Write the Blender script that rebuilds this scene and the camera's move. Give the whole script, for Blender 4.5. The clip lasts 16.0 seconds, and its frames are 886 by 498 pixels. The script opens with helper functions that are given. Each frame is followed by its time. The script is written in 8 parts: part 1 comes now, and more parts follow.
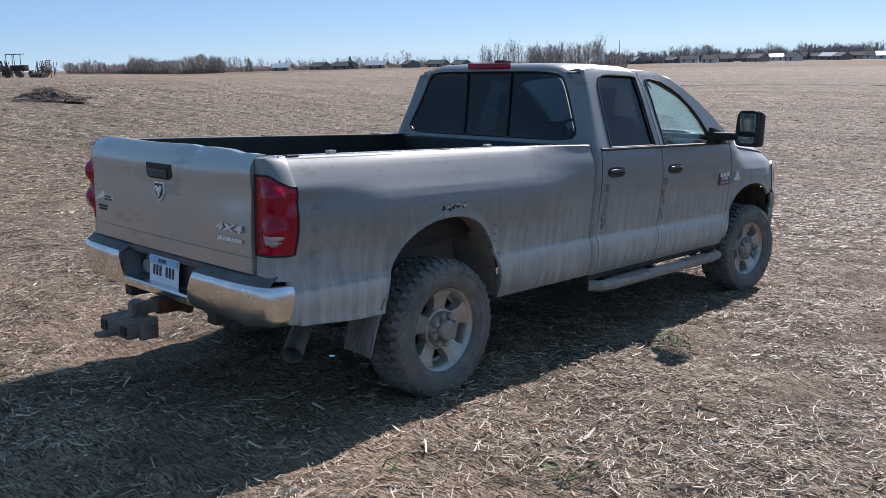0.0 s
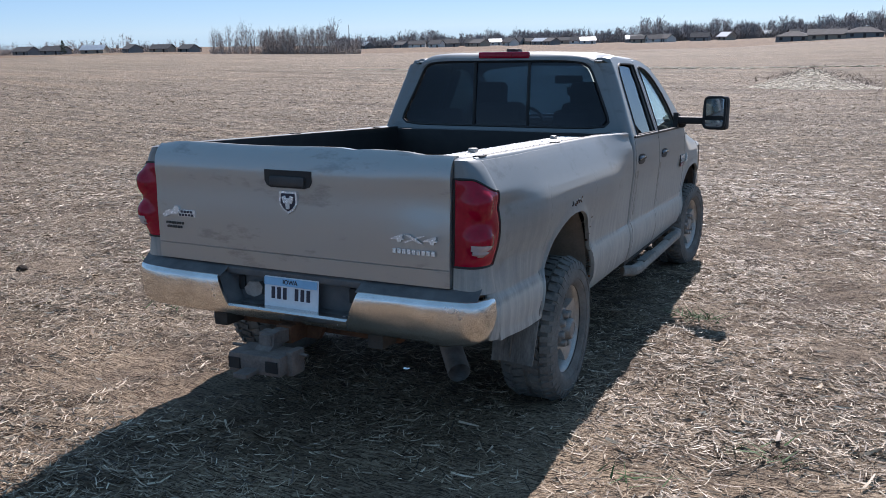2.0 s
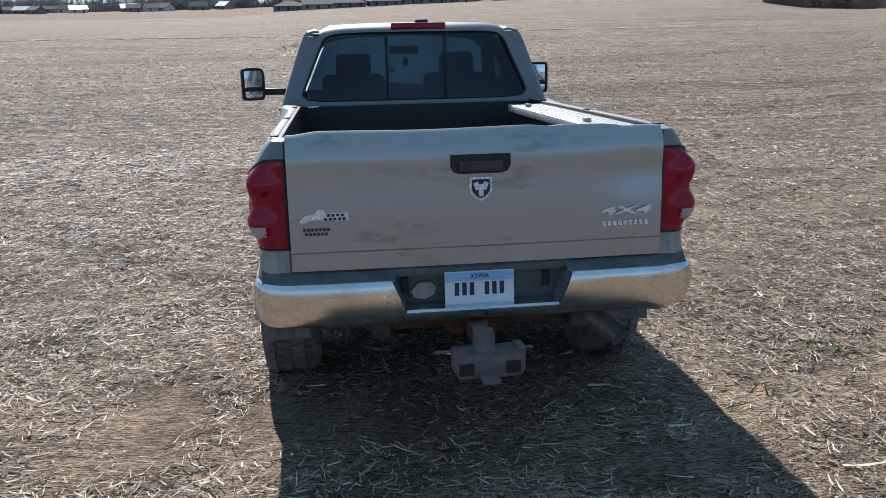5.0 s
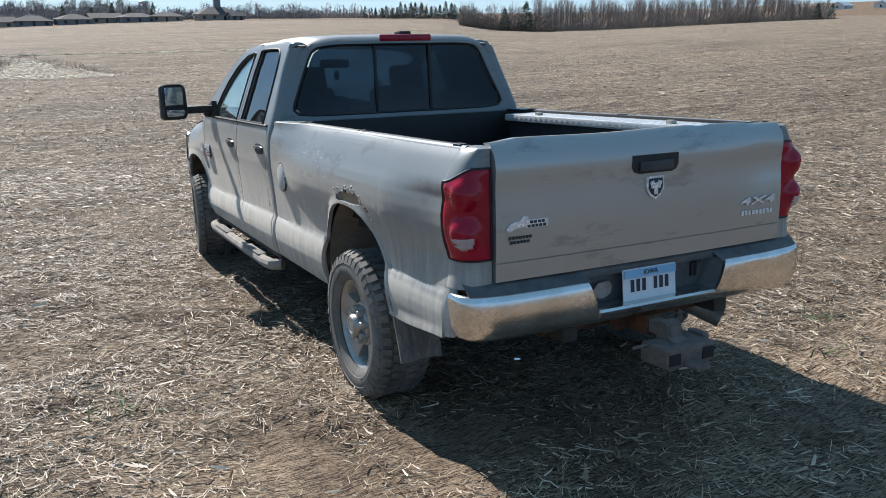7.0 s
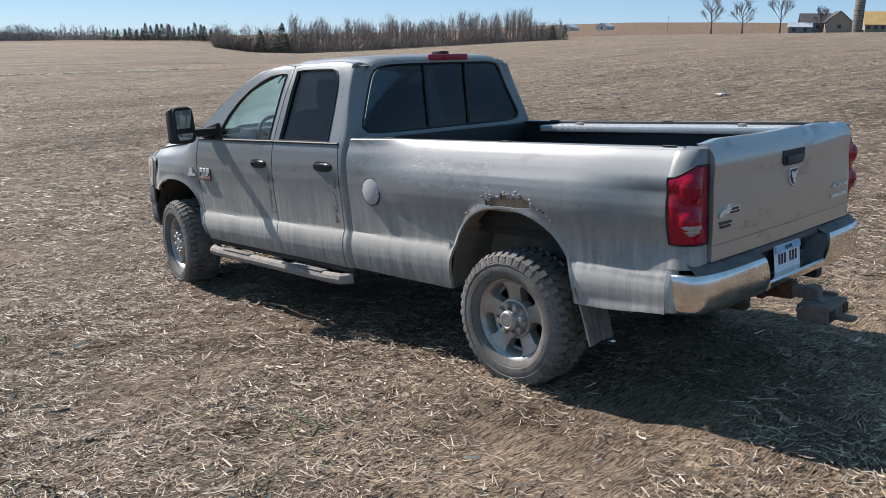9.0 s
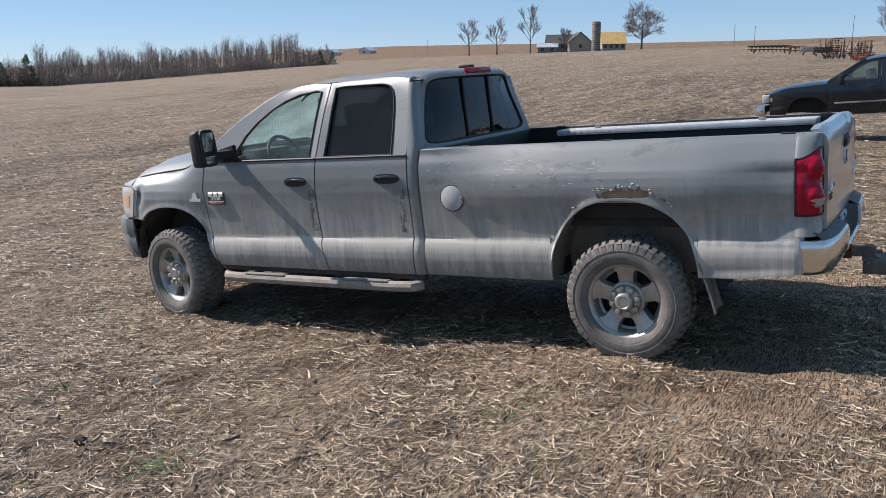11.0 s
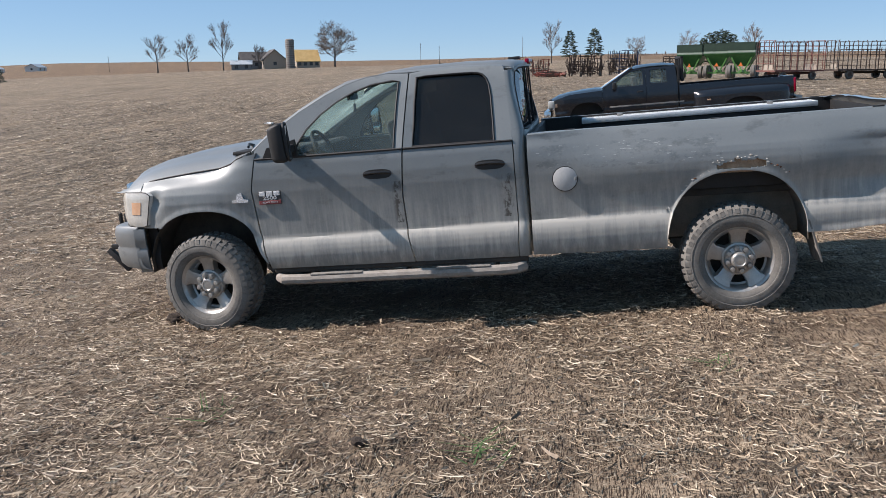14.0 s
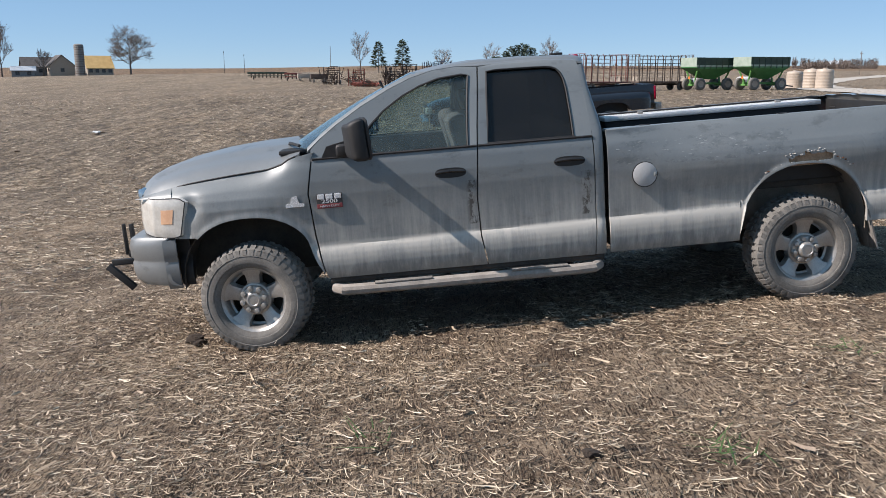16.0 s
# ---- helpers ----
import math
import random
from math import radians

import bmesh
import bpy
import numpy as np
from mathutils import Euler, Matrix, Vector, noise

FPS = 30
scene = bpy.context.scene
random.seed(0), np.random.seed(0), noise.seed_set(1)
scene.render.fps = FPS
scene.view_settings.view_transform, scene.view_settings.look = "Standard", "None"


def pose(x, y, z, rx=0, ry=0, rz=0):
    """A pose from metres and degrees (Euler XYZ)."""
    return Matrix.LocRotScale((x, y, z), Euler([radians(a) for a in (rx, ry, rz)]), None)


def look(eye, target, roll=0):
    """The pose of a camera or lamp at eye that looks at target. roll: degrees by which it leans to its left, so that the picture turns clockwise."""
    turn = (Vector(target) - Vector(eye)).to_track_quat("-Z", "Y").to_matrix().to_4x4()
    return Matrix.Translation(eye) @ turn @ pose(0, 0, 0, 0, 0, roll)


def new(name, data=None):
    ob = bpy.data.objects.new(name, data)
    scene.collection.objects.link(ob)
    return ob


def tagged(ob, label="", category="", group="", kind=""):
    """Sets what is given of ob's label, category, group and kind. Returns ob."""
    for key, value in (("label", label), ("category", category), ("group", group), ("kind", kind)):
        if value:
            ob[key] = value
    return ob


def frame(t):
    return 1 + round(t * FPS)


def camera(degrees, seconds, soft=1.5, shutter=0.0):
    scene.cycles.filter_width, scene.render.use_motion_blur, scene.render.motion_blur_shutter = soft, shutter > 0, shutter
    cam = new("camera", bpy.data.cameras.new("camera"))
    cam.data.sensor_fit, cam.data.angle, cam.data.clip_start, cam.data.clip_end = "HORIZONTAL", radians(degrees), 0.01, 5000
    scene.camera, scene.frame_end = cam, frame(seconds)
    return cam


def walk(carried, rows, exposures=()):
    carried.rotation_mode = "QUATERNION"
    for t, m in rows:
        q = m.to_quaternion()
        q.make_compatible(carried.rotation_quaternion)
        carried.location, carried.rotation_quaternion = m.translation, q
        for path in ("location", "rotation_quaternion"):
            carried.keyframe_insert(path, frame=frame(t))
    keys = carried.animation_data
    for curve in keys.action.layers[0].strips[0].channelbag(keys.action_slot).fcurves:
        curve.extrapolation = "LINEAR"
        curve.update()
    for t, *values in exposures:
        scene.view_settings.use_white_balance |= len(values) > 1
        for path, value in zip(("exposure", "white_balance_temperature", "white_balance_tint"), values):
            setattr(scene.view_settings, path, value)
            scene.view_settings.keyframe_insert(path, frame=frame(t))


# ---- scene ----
cam = camera(55.9, 16.0, soft=0.7)
# The truck's own frame: x to its right, y ahead, z square to the sloping ground, origin under the rear axle.
SLOPE = pose(0, 0, 0, -4.5, 0, 0)
PATH = [
    (0, (4.096, -3.372, 1.672), (2.758, -1.928, 1.32), 1.2),
    (0.5, (3.664, -3.686, 1.67), (2.44, -2.144, 1.319), 1.0),
    (1, (3.246, -3.934, 1.682), (2.142, -2.305, 1.328), 0.9),
    (1.5, (2.743, -4.102, 1.695), (1.766, -2.394, 1.336), 0.6),
    (2, (2.251, -4.314, 1.684), (1.421, -2.534, 1.306), 0.4),
    (2.5, (1.767, -4.466, 1.654), (1.106, -2.621, 1.258), 0.1),
    (3, (1.259, -4.56, 1.696), (0.779, -2.663, 1.287), -0.5),
    (3.5, (0.738, -4.683, 1.703), (0.439, -2.75, 1.284), -1.2),
    (3.7, (0.563, -4.706, 1.701), (0.331, -2.765, 1.276), -1.3),
    (5.8, (-1.354, -4.45, 1.737), (-0.828, -2.576, 1.276), -1.0),
    (6, (-1.544, -4.398, 1.719), (-0.954, -2.542, 1.264), -1.0),
    (6.5, (-2.02, -4.274, 1.768), (-1.28, -2.47, 1.323), -1.3),
    (7, (-2.485, -4.013, 1.707), (-1.608, -2.266, 1.283), -1.7),
    (7.5, (-2.97, -3.78, 1.733), (-1.956, -2.106, 1.321), -2.2),
    (8, (-3.446, -3.623, 1.792), (-2.312, -2.027, 1.382), -2.4),
    (8.5, (-3.897, -3.379, 1.754), (-2.66, -1.86, 1.35), -2.7),
    (9, (-4.415, -3.131, 1.761), (-3.079, -1.697, 1.363), -2.7),
    (9.2, (-4.605, -3.038, 1.804), (-3.233, -1.637, 1.412), -2.7),
    (11.3, (-6.122, -1.498, 1.812), (-4.413, -0.533, 1.429), -4.9),
    (11.5, (-6.249, -1.357, 1.833), (-4.519, -0.432, 1.444), -4.9),
    (12, (-6.592, -0.993, 1.853), (-4.817, -0.167, 1.447), -5.1),
    (12.5, (-6.777, -0.606, 1.829), (-4.959, 0.118, 1.418), -5.3),
    (13, (-6.908, -0.105, 1.865), (-5.047, 0.506, 1.46), -5.3),
    (13.5, (-7.074, 0.432, 1.846), (-5.175, 0.922, 1.45), -5.4),
    (14, (-7.104, 0.971, 1.839), (-5.179, 1.342, 1.442), -5.2),
    (14.5, (-7.12, 1.496, 1.86), (-5.183, 1.766, 1.442), -4.9),
    (15, (-7.13, 1.993, 1.891), (-5.185, 2.159, 1.457), -4.6),
    (15.5, (-7.023, 2.489, 1.867), (-5.071, 2.536, 1.433), -4.5),
    (16, (-6.922, 2.952, 1.884), (-4.967, 2.868, 1.472), -4.6),
]
walk(cam, [(t, SLOPE @ look(eye, target, roll)) for t, eye, target, roll in PATH], [(0.0, 0.55, 6060, 19), (3.5, 0.57, 6080, 17), (6.5, 0.65, 6120, 11), (8.0, 0.61, 6190, 12), (9.2, 0.55, 6280, 15), (11.3, 0.55, 6400, 18), (16.0, 0.57, 6360, 16)])

# ---- light ----
TO_SUN = Vector((-0.170, 1.105, 0.916)).normalized()
world = bpy.data.worlds.new("world")
scene.world = world
world.use_nodes = True
wn = world.node_tree
sky = wn.nodes.new("ShaderNodeTexSky")
sky.sky_type, sky.sun_disc = "NISHITA", False
sky.sun_elevation = math.asin(TO_SUN.z)
sky.sun_rotation = math.atan2(TO_SUN.x, TO_SUN.y)
sky.altitude, sky.air_density, sky.dust_density, sky.ozone_density = 2500, 0.75, 0.0, 1.3
# thin even veil of bright haze over the clear sky
veil = wn.nodes.new("ShaderNodeMix")
veil.data_type = "RGBA"
veil.inputs[0].default_value = 0.60
veil.inputs[7].default_value = (2.18, 4.22, 6.15, 1)
wn.links.new(sky.outputs[0], veil.inputs[6])
wn.links.new(veil.outputs[2], wn.nodes["Background"].inputs[0])
wn.nodes["Background"].inputs[1].default_value = 0.079
sun = new("sun", bpy.data.lights.new("sun", "SUN"))
sun.data.energy, sun.data.angle, sun.data.color = 5.0, radians(0.53), (1.0, 0.93, 0.84)
sun.matrix_world = look((0, 0, 60), Vector((0, 0, 60)) - TO_SUN)

# ---- materials ----
def nodes_of(name):
    m = bpy.data.materials.new(name)
    m.use_nodes = True
    return m, m.node_tree, m.node_tree.nodes["Principled BSDF"]


def node(nt, kind, **values):
    n = nt.nodes.new(kind)
    for key, value in values.items():
        n.inputs[key.replace("_", " ")].default_value = value
    return n


def coords(nt, scale=(1, 1, 1), rot=(0, 0, 0), out="Object"):
    tc, mp = nt.nodes.new("ShaderNodeTexCoord"), nt.nodes.new("ShaderNodeMapping")
    mp.inputs["Scale"].default_value, mp.inputs["Rotation"].default_value = scale, rot
    nt.links.new(tc.outputs[out], mp.inputs["Vector"])
    return mp.outputs[0]


def noise_tex(nt, vec, scale, detail=4.0, rough=0.6):
    n = node(nt, "ShaderNodeTexNoise", Scale=scale, Detail=detail, Roughness=rough)
    nt.links.new(vec, n.inputs["Vector"])
    return n.outputs["Fac"]


def ramp(nt, fac, stops):
    r = nt.nodes.new("ShaderNodeValToRGB")
    e = r.color_ramp.elements
    while len(e) < len(stops):
        e.new(0.5)
    for el, (p, c) in zip(e, stops):
        el.position, el.color = p, (*c, 1) if len(c) == 3 else c
    nt.links.new(fac, r.inputs[0])
    return r.outputs[0]


def grey(a):
    return (a, a, a)


def mixc(nt, fac, a, b, blend="MIX"):
    m = nt.nodes.new("ShaderNodeMix")
    m.data_type, m.blend_type = "RGBA", blend
    for sock, v in ((m.inputs[0], fac), (m.inputs[6], a), (m.inputs[7], b)):
        if hasattr(v, "links"):
            nt.links.new(v, sock)
        elif isinstance(v, (int, float)):
            sock.default_value = v
        else:
            sock.default_value = (*v, 1)
    return m.outputs[2]


def maths(nt, op, a, b=0.0, clamp=False):
    m = nt.nodes.new("ShaderNodeMath")
    m.operation, m.use_clamp = op, clamp
    for sock, v in ((m.inputs[0], a), (m.inputs[1], b)):
        if hasattr(v, "links"):
            nt.links.new(v, sock)
        else:
            sock.default_value = v
    return m.outputs[0]


def bump(nt, bsdf, height, strength, distance):
    b = node(nt, "ShaderNodeBump", Strength=strength, Distance=distance)
    nt.links.new(height, b.inputs["Height"])
    nt.links.new(b.outputs[0], bsdf.inputs["Normal"])


def surface(name, dark, light, scale=6.0, rough=0.6, metal=0.0, relief=0.2, fine=60.0, depth=0.004, stretch=(1, 1, 1), spread=0.0, out="Object"):
    """A plain surface with two scales of variation and fine relief."""
    m, nt, b = nodes_of(name)
    v = coords(nt, stretch, out=out)
    big, small = noise_tex(nt, v, scale, 5), noise_tex(nt, v, fine, 3)
    f = maths(nt, "ADD", maths(nt, "MULTIPLY", big, 0.65), maths(nt, "MULTIPLY", small, 0.35))
    col = ramp(nt, f, [(0.32, dark), (0.68, light)])
    if spread:
        info = nt.nodes.new("ShaderNodeObjectInfo")
        col = mixc(nt, maths(nt, "MULTIPLY", info.outputs["Random"], spread), col, tuple(c * 0.45 for c in dark))
    nt.links.new(col, b.inputs["Base Color"])
    b.inputs["Metallic"].default_value = metal
    r = maths(nt, "ADD", maths(nt, "MULTIPLY", small, 0.25), rough - 0.12, True)
    nt.links.new(r, b.inputs["Roughness"])
    bump(nt, b, f, relief, depth)
    return m


def paint(name, base, dust, low, high, amount, rough=0.32, metal=0.6, marks=False, bloom=0.0, shed=1.0):
    """Car paint under road dust: streaks that run down, dried splashes, more of it low on the body."""
    m, nt, b = nodes_of(name)
    tc = nt.nodes.new("ShaderNodeTexCoord")
    sep = nt.nodes.new("ShaderNodeSeparateXYZ")
    nt.links.new(tc.outputs["Object"], sep.inputs[0])
    streak = noise_tex(nt, coords(nt, (13, 13, 0.7)), 1.5, 7, 0.68)
    fine = noise_tex(nt, coords(nt, (70, 70, 3.0)), 1.6, 4, 0.6)
    blotch = noise_tex(nt, coords(nt, (1, 1, 1.5)), 2.2, 6, 0.62)
    spots = noise_tex(nt, coords(nt), 55, 4, 0.7)
    h = nt.nodes.new("ShaderNodeMapRange")
    h.inputs["From Min"].default_value, h.inputs["From Max"].default_value = low, high
    h.inputs["To Min"].default_value, h.inputs["To Max"].default_value = 1.0, 0.0
    nt.links.new(sep.outputs[2], h.inputs["Value"])
    # a thin film, runs of dried wash water towards the crease, and a dust-covered lower panel
    up = nt.nodes.new("ShaderNodeMapRange")
    up.inputs["From Min"].default_value, up.inputs["From Max"].default_value = high, high + 0.40
    up.inputs["To Min"].default_value, up.inputs["To Max"].default_value = 1.0, 0.0
    nt.links.new(sep.outputs[2], up.inputs["Value"])
    runs = ramp(nt, maths(nt, "ADD", maths(nt, "MULTIPLY", streak, 0.62), maths(nt, "MULTIPLY", blotch, 0.38)), [(0.43, grey(0)), (0.62, grey(1))])
    f = maths(nt, "MULTIPLY", runs, maths(nt, "ADD", maths(nt, "MULTIPLY", up.outputs[0], 0.56), 0.04))
    f = maths(nt, "ADD", f, maths(nt, "MULTIPLY", up.outputs[0], 0.17))
    f = maths(nt, "ADD", f, maths(nt, "ADD", maths(nt, "MULTIPLY", blotch, 0.26), maths(nt, "MULTIPLY", fine, 0.14)))
    f = maths(nt, "ADD", f, maths(nt, "MULTIPLY", maths(nt, "SUBTRACT", spots, 0.45), 0.26))
    # lower-panel dust, its colour palest under the crease where the slope catches light
    lie = ramp(nt, sep.outputs[2], [(0.58, grey(0.22)), (0.66, grey(0.40)), (0.735, grey(1.0))])
    f = maths(nt, "ADD", f, maths(nt, "MULTIPLY", maths(nt, "MULTIPLY", h.outputs[0], lie), 0.54))
    clean = ramp(nt, maths(nt, "MULTIPLY", sep.outputs[2], 0.5), [(0.5 * high + 0.11, grey(1)), (0.5 * high + 0.25, grey(shed))])
    f = maths(nt, "MULTIPLY", maths(nt, "MULTIPLY", maths(nt, "SUBTRACT", f, 0.08, True), amount, True), clean)
    grain = noise_tex(nt, coords(nt), 900, 1)
    coat = mixc(nt, grain, tuple(c * 0.84 for c in base), tuple(c * 1.14 for c in base))
    # darker greasy smears
    smear = ramp(nt, noise_tex(nt, coords(nt, (1, 1.3, 3.0)), 3.1, 7, 0.72), [(0.56, grey(0)), (0.66, grey(1))])
    coat = mixc(nt, maths(nt, "MULTIPLY", smear, 0.55), coat, tuple(c * 0.45 for c in base))
    tone = mixc(nt, blotch, dust, tuple(c * 0.74 for c in dust))
    # brown splash caked along the very bottom
    splash = maths(nt, "ADD", maths(nt, "MULTIPLY", maths(nt, "SUBTRACT", streak, 0.5), 0.22), sep.outputs[2])
    tone = mixc(nt, ramp(nt, splash, [(0.50, grey(0.75)), (0.60, grey(0))]), tone, (0.20, 0.165, 0.13))
    col = mixc(nt, f, coat, tone)
    if marks:
        # short pale scrapes along the upper bed side
        sc = ramp(nt, noise_tex(nt, coords(nt, (30, 14, 130)), 1.0, 2, 0.5), [(0.674, grey(0)), (0.70, grey(1))])
        win = maths(nt, "MULTIPLY", maths(nt, "GREATER_THAN", sep.outputs[2], 1.12), maths(nt, "LESS_THAN", sep.outputs[2], 1.30))
        win = maths(nt, "MULTIPLY", win, maths(nt, "MULTIPLY", maths(nt, "GREATER_THAN", sep.outputs[1], 0.1), maths(nt, "LESS_THAN", sep.outputs[1], 1.4)))
        win = maths(nt, "MULTIPLY", win, maths(nt, "LESS_THAN", sep.outputs[0], 0.0))
        col = mixc(nt, maths(nt, "MULTIPLY", maths(nt, "MULTIPLY", sc, win), 0.6), col, (0.55, 0.55, 0.53))
        rub = ramp(nt, noise_tex(nt, coords(nt, (1, 5, 9)), 1.5, 8, 0.78), [(0.50, grey(0)), (0.58, grey(1))])
        col = mixc(nt, maths(nt, "MULTIPLY", maths(nt, "MULTIPLY", rub, win), 0.45), col, tuple(c * 0.5 for c in base))
        # dark mud spatter down the trailing edges of the doors
        spat = ramp(nt, noise_tex(nt, coords(nt, (1, 24, 15)), 1.0, 5, 0.7), [(0.47, grey(0)), (0.55, grey(1))])
        for y0 in (2.455, 1.625):
            near = ramp(nt, maths(nt, "ABSOLUTE", maths(nt, "SUBTRACT", sep.outputs[1], y0)), [(0.018, grey(1)), (0.045, grey(0))])
            tall = maths(nt, "MULTIPLY", maths(nt, "GREATER_THAN", sep.outputs[2], 0.80), maths(nt, "LESS_THAN", sep.outputs[2], 1.12))
            col = mixc(nt, maths(nt, "MULTIPLY", maths(nt, "MULTIPLY", spat, near), maths(nt, "MULTIPLY", tall, 0.85)), col, (0.050, 0.042, 0.034))
    nt.links.new(col, b.inputs["Base Color"])
    nt.links.new(maths(nt, "MULTIPLY", maths(nt, "SUBTRACT", 1.0, f), metal), b.inputs["Metallic"])
    nt.links.new(maths(nt, "ADD", maths(nt, "MULTIPLY", f, 0.40), maths(nt, "ADD", maths(nt, "MULTIPLY", blotch, 0.12), rough - 0.06), True), b.inputs["Roughness"])
    b.inputs["Coat Weight"].default_value, b.inputs["Coat Roughness"].default_value = 0.35, 0.25
    # the fine dust brightens where the eye skims along it
    nt.links.new(maths(nt, "MULTIPLY", clean, bloom), b.inputs["Sheen Weight"])
    b.inputs["Sheen Roughness"].default_value = 0.35
    b.inputs["Sheen Tint"].default_value = (*dust, 1)
    bump(nt, b, maths(nt, "ADD", maths(nt, "MULTIPLY", spots, 0.2), blotch), 0.10, 0.006)
    return m


def glass(name, tint, gloss=0.02, dust=0.022, lit=(0.36, 0.34, 0.31)):
    """A thin pane: tinted see-through and a Fresnel mirror."""
    m = bpy.data.materials.new(name)
    m.use_nodes = True
    nt = m.node_tree
    nt.nodes.remove(nt.nodes["Principled BSDF"])
    t, g, f, x = nt.nodes.new("ShaderNodeBsdfTransparent"), node(nt, "ShaderNodeBsdfGlossy", Roughness=gloss), node(nt, "ShaderNodeLayerWeight", Blend=0.5), nt.nodes.new("ShaderNodeMixShader")
    dirt = noise_tex(nt, coords(nt), 4.0, 5)
    nt.links.new(mixc(nt, dirt, tuple(c * 0.8 for c in tint), tint), t.inputs[0])
    g.inputs[0].default_value = (0.95, 0.97, 1, 1)
    nt.links.new(maths(nt, "ADD", maths(nt, "MULTIPLY", maths(nt, "POWER", f.outputs["Facing"], 5.0), 0.9), 0.030), x.inputs[0])
    nt.links.new(t.outputs[0], x.inputs[1])
    nt.links.new(g.outputs[0], x.inputs[2])
    d = node(nt, "ShaderNodeBsdfTranslucent" if dust > 0.1 else "ShaderNodeBsdfDiffuse", Color=(*lit, 1))
    x2 = nt.nodes.new("ShaderNodeMixShader")
    nt.links.new(maths(nt, "MULTIPLY", dirt, dust), x2.inputs[0])
    nt.links.new(x.outputs[0], x2.inputs[1])
    nt.links.new(d.outputs[0], x2.inputs[2])
    nt.links.new(x2.outputs[0], nt.nodes["Material Output"].inputs[0])
    return m


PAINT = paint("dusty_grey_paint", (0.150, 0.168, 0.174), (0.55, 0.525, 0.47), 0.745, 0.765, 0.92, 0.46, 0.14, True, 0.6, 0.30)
# Glossier, less dusty gate; base colour paled to lift its shaded face.
GATELIFT = paint("shade_lifted_gate_paint", (0.36, 0.365, 0.355), (0.50, 0.475, 0.43), -2.0, -1.5, 0.60, 0.30, 0.60)
GATELIFT.node_tree.nodes["Principled BSDF"].inputs["Coat Weight"].default_value = 0.75
GATELIFT.node_tree.nodes["Principled BSDF"].inputs["Coat Roughness"].default_value = 0.07
ROOFP = paint("roof_paint", (0.185, 0.196, 0.198), (0.42, 0.40, 0.365), -2.0, -1.5, 0.60, 0.42, 0.40)
FUELP = surface("fuel_door_primer", (0.34, 0.345, 0.345), (0.44, 0.44, 0.43), 12, 0.6, 0.0, 0.05, 80)
CHROME = surface("chrome", (0.55, 0.54, 0.52), (0.84, 0.83, 0.81), 4.0, 0.22, 1.0, 0.09, 9, 0.03)
ALLOY = surface("dusty_alloy", (0.27, 0.255, 0.235), (0.50, 0.485, 0.455), 9.0, 0.36, 0.6, 0.1, 120)
RUBBER = surface("dusty_rubber", (0.072, 0.068, 0.062), (0.21, 0.196, 0.174), 7.0, 0.85, 0, 0.4, 90)
GLOSSBLACK = surface("glossy_black", (0.012, 0.012, 0.013), (0.03, 0.029, 0.028), 12, 0.16, 0, 0.02, 90)
BLACK = surface("black_plastic", (0.006, 0.006, 0.007), (0.020, 0.019, 0.018), 12, 0.62, 0, 0.15, 300)
FLAKE = surface("lifted_paint", (0.36, 0.335, 0.30), (0.60, 0.56, 0.50), 40, 0.9, 0, 0.4, 200)
FLAP = surface("dusty_flap", (0.09, 0.085, 0.078), (0.27, 0.25, 0.222), 1.6, 0.9, 0, 0.3, 9, 0.004, (26, 26, 1.6))
BUMPTOP = surface("dusty_step_plastic", (0.075, 0.077, 0.082), (0.17, 0.165, 0.16), 9, 0.55, 0, 0.15, 200)
BUMPTOP.node_tree.nodes["Principled BSDF"].inputs["Specular IOR Level"].default_value = 0.2
REVERSE = surface("reversing_lens", (0.34, 0.28, 0.28), (0.46, 0.40, 0.40), 6, 0.2, 0.0, 0.03, 60)
STEPPAD = surface("dark_grey_plastic", (0.022, 0.023, 0.026), (0.06, 0.058, 0.055), 9, 0.55, 0, 0.15, 200)
UNDER = surface("dirty_underbody", (0.022, 0.019, 0.016), (0.075, 0.062, 0.05), 6, 0.9, 0, 0.5, 70)
DRAWBAR = surface("dusty_rusted_steel", (0.085, 0.066, 0.058), (0.22, 0.18, 0.155), 16, 0.75, 0.1, 0.3, 110)
MUD = surface("dried_mud", (0.15, 0.122, 0.095), (0.28, 0.238, 0.192), 8, 0.95, 0, 0.6, 80, 0.01)
CAKED = surface("dust_caked_steel", (0.20, 0.175, 0.15), (0.36, 0.325, 0.285), 12, 0.9, 0, 0.5, 90, 0.006)
RUSTTAN = surface("tan_rust", (0.20, 0.125, 0.075), (0.42, 0.29, 0.19), 18, 0.95, 0, 0.6, 120, 0.006)
RUST = surface("rust", (0.05, 0.022, 0.012), (0.17, 0.075, 0.035), 25, 0.95, 0, 0.7, 160, 0.006)
STEEL = surface("worn_steel", (0.20, 0.185, 0.17), (0.40, 0.375, 0.345), 14, 0.5, 0.5, 0.3, 120)
TREADPLATE = surface("diamond_plate", (0.56, 0.56, 0.55), (0.76, 0.76, 0.75), 8, 0.42, 0.55, 0.1, 90)
RED = surface("red_lens", (0.22, 0.0006, 0.014), (0.36, 0.0010, 0.026), 5, 0.12, 0, 0.03, 60)
RED.node_tree.nodes["Principled BSDF"].inputs["Coat Weight"].default_value = 0.12
RED.node_tree.nodes["Principled BSDF"].inputs["Specular IOR Level"].default_value = 0.3
AMBER = surface("amber_lens", (0.56, 0.31, 0.18), (0.66, 0.42, 0.27), 6, 0.2, 0, 0.03, 60)
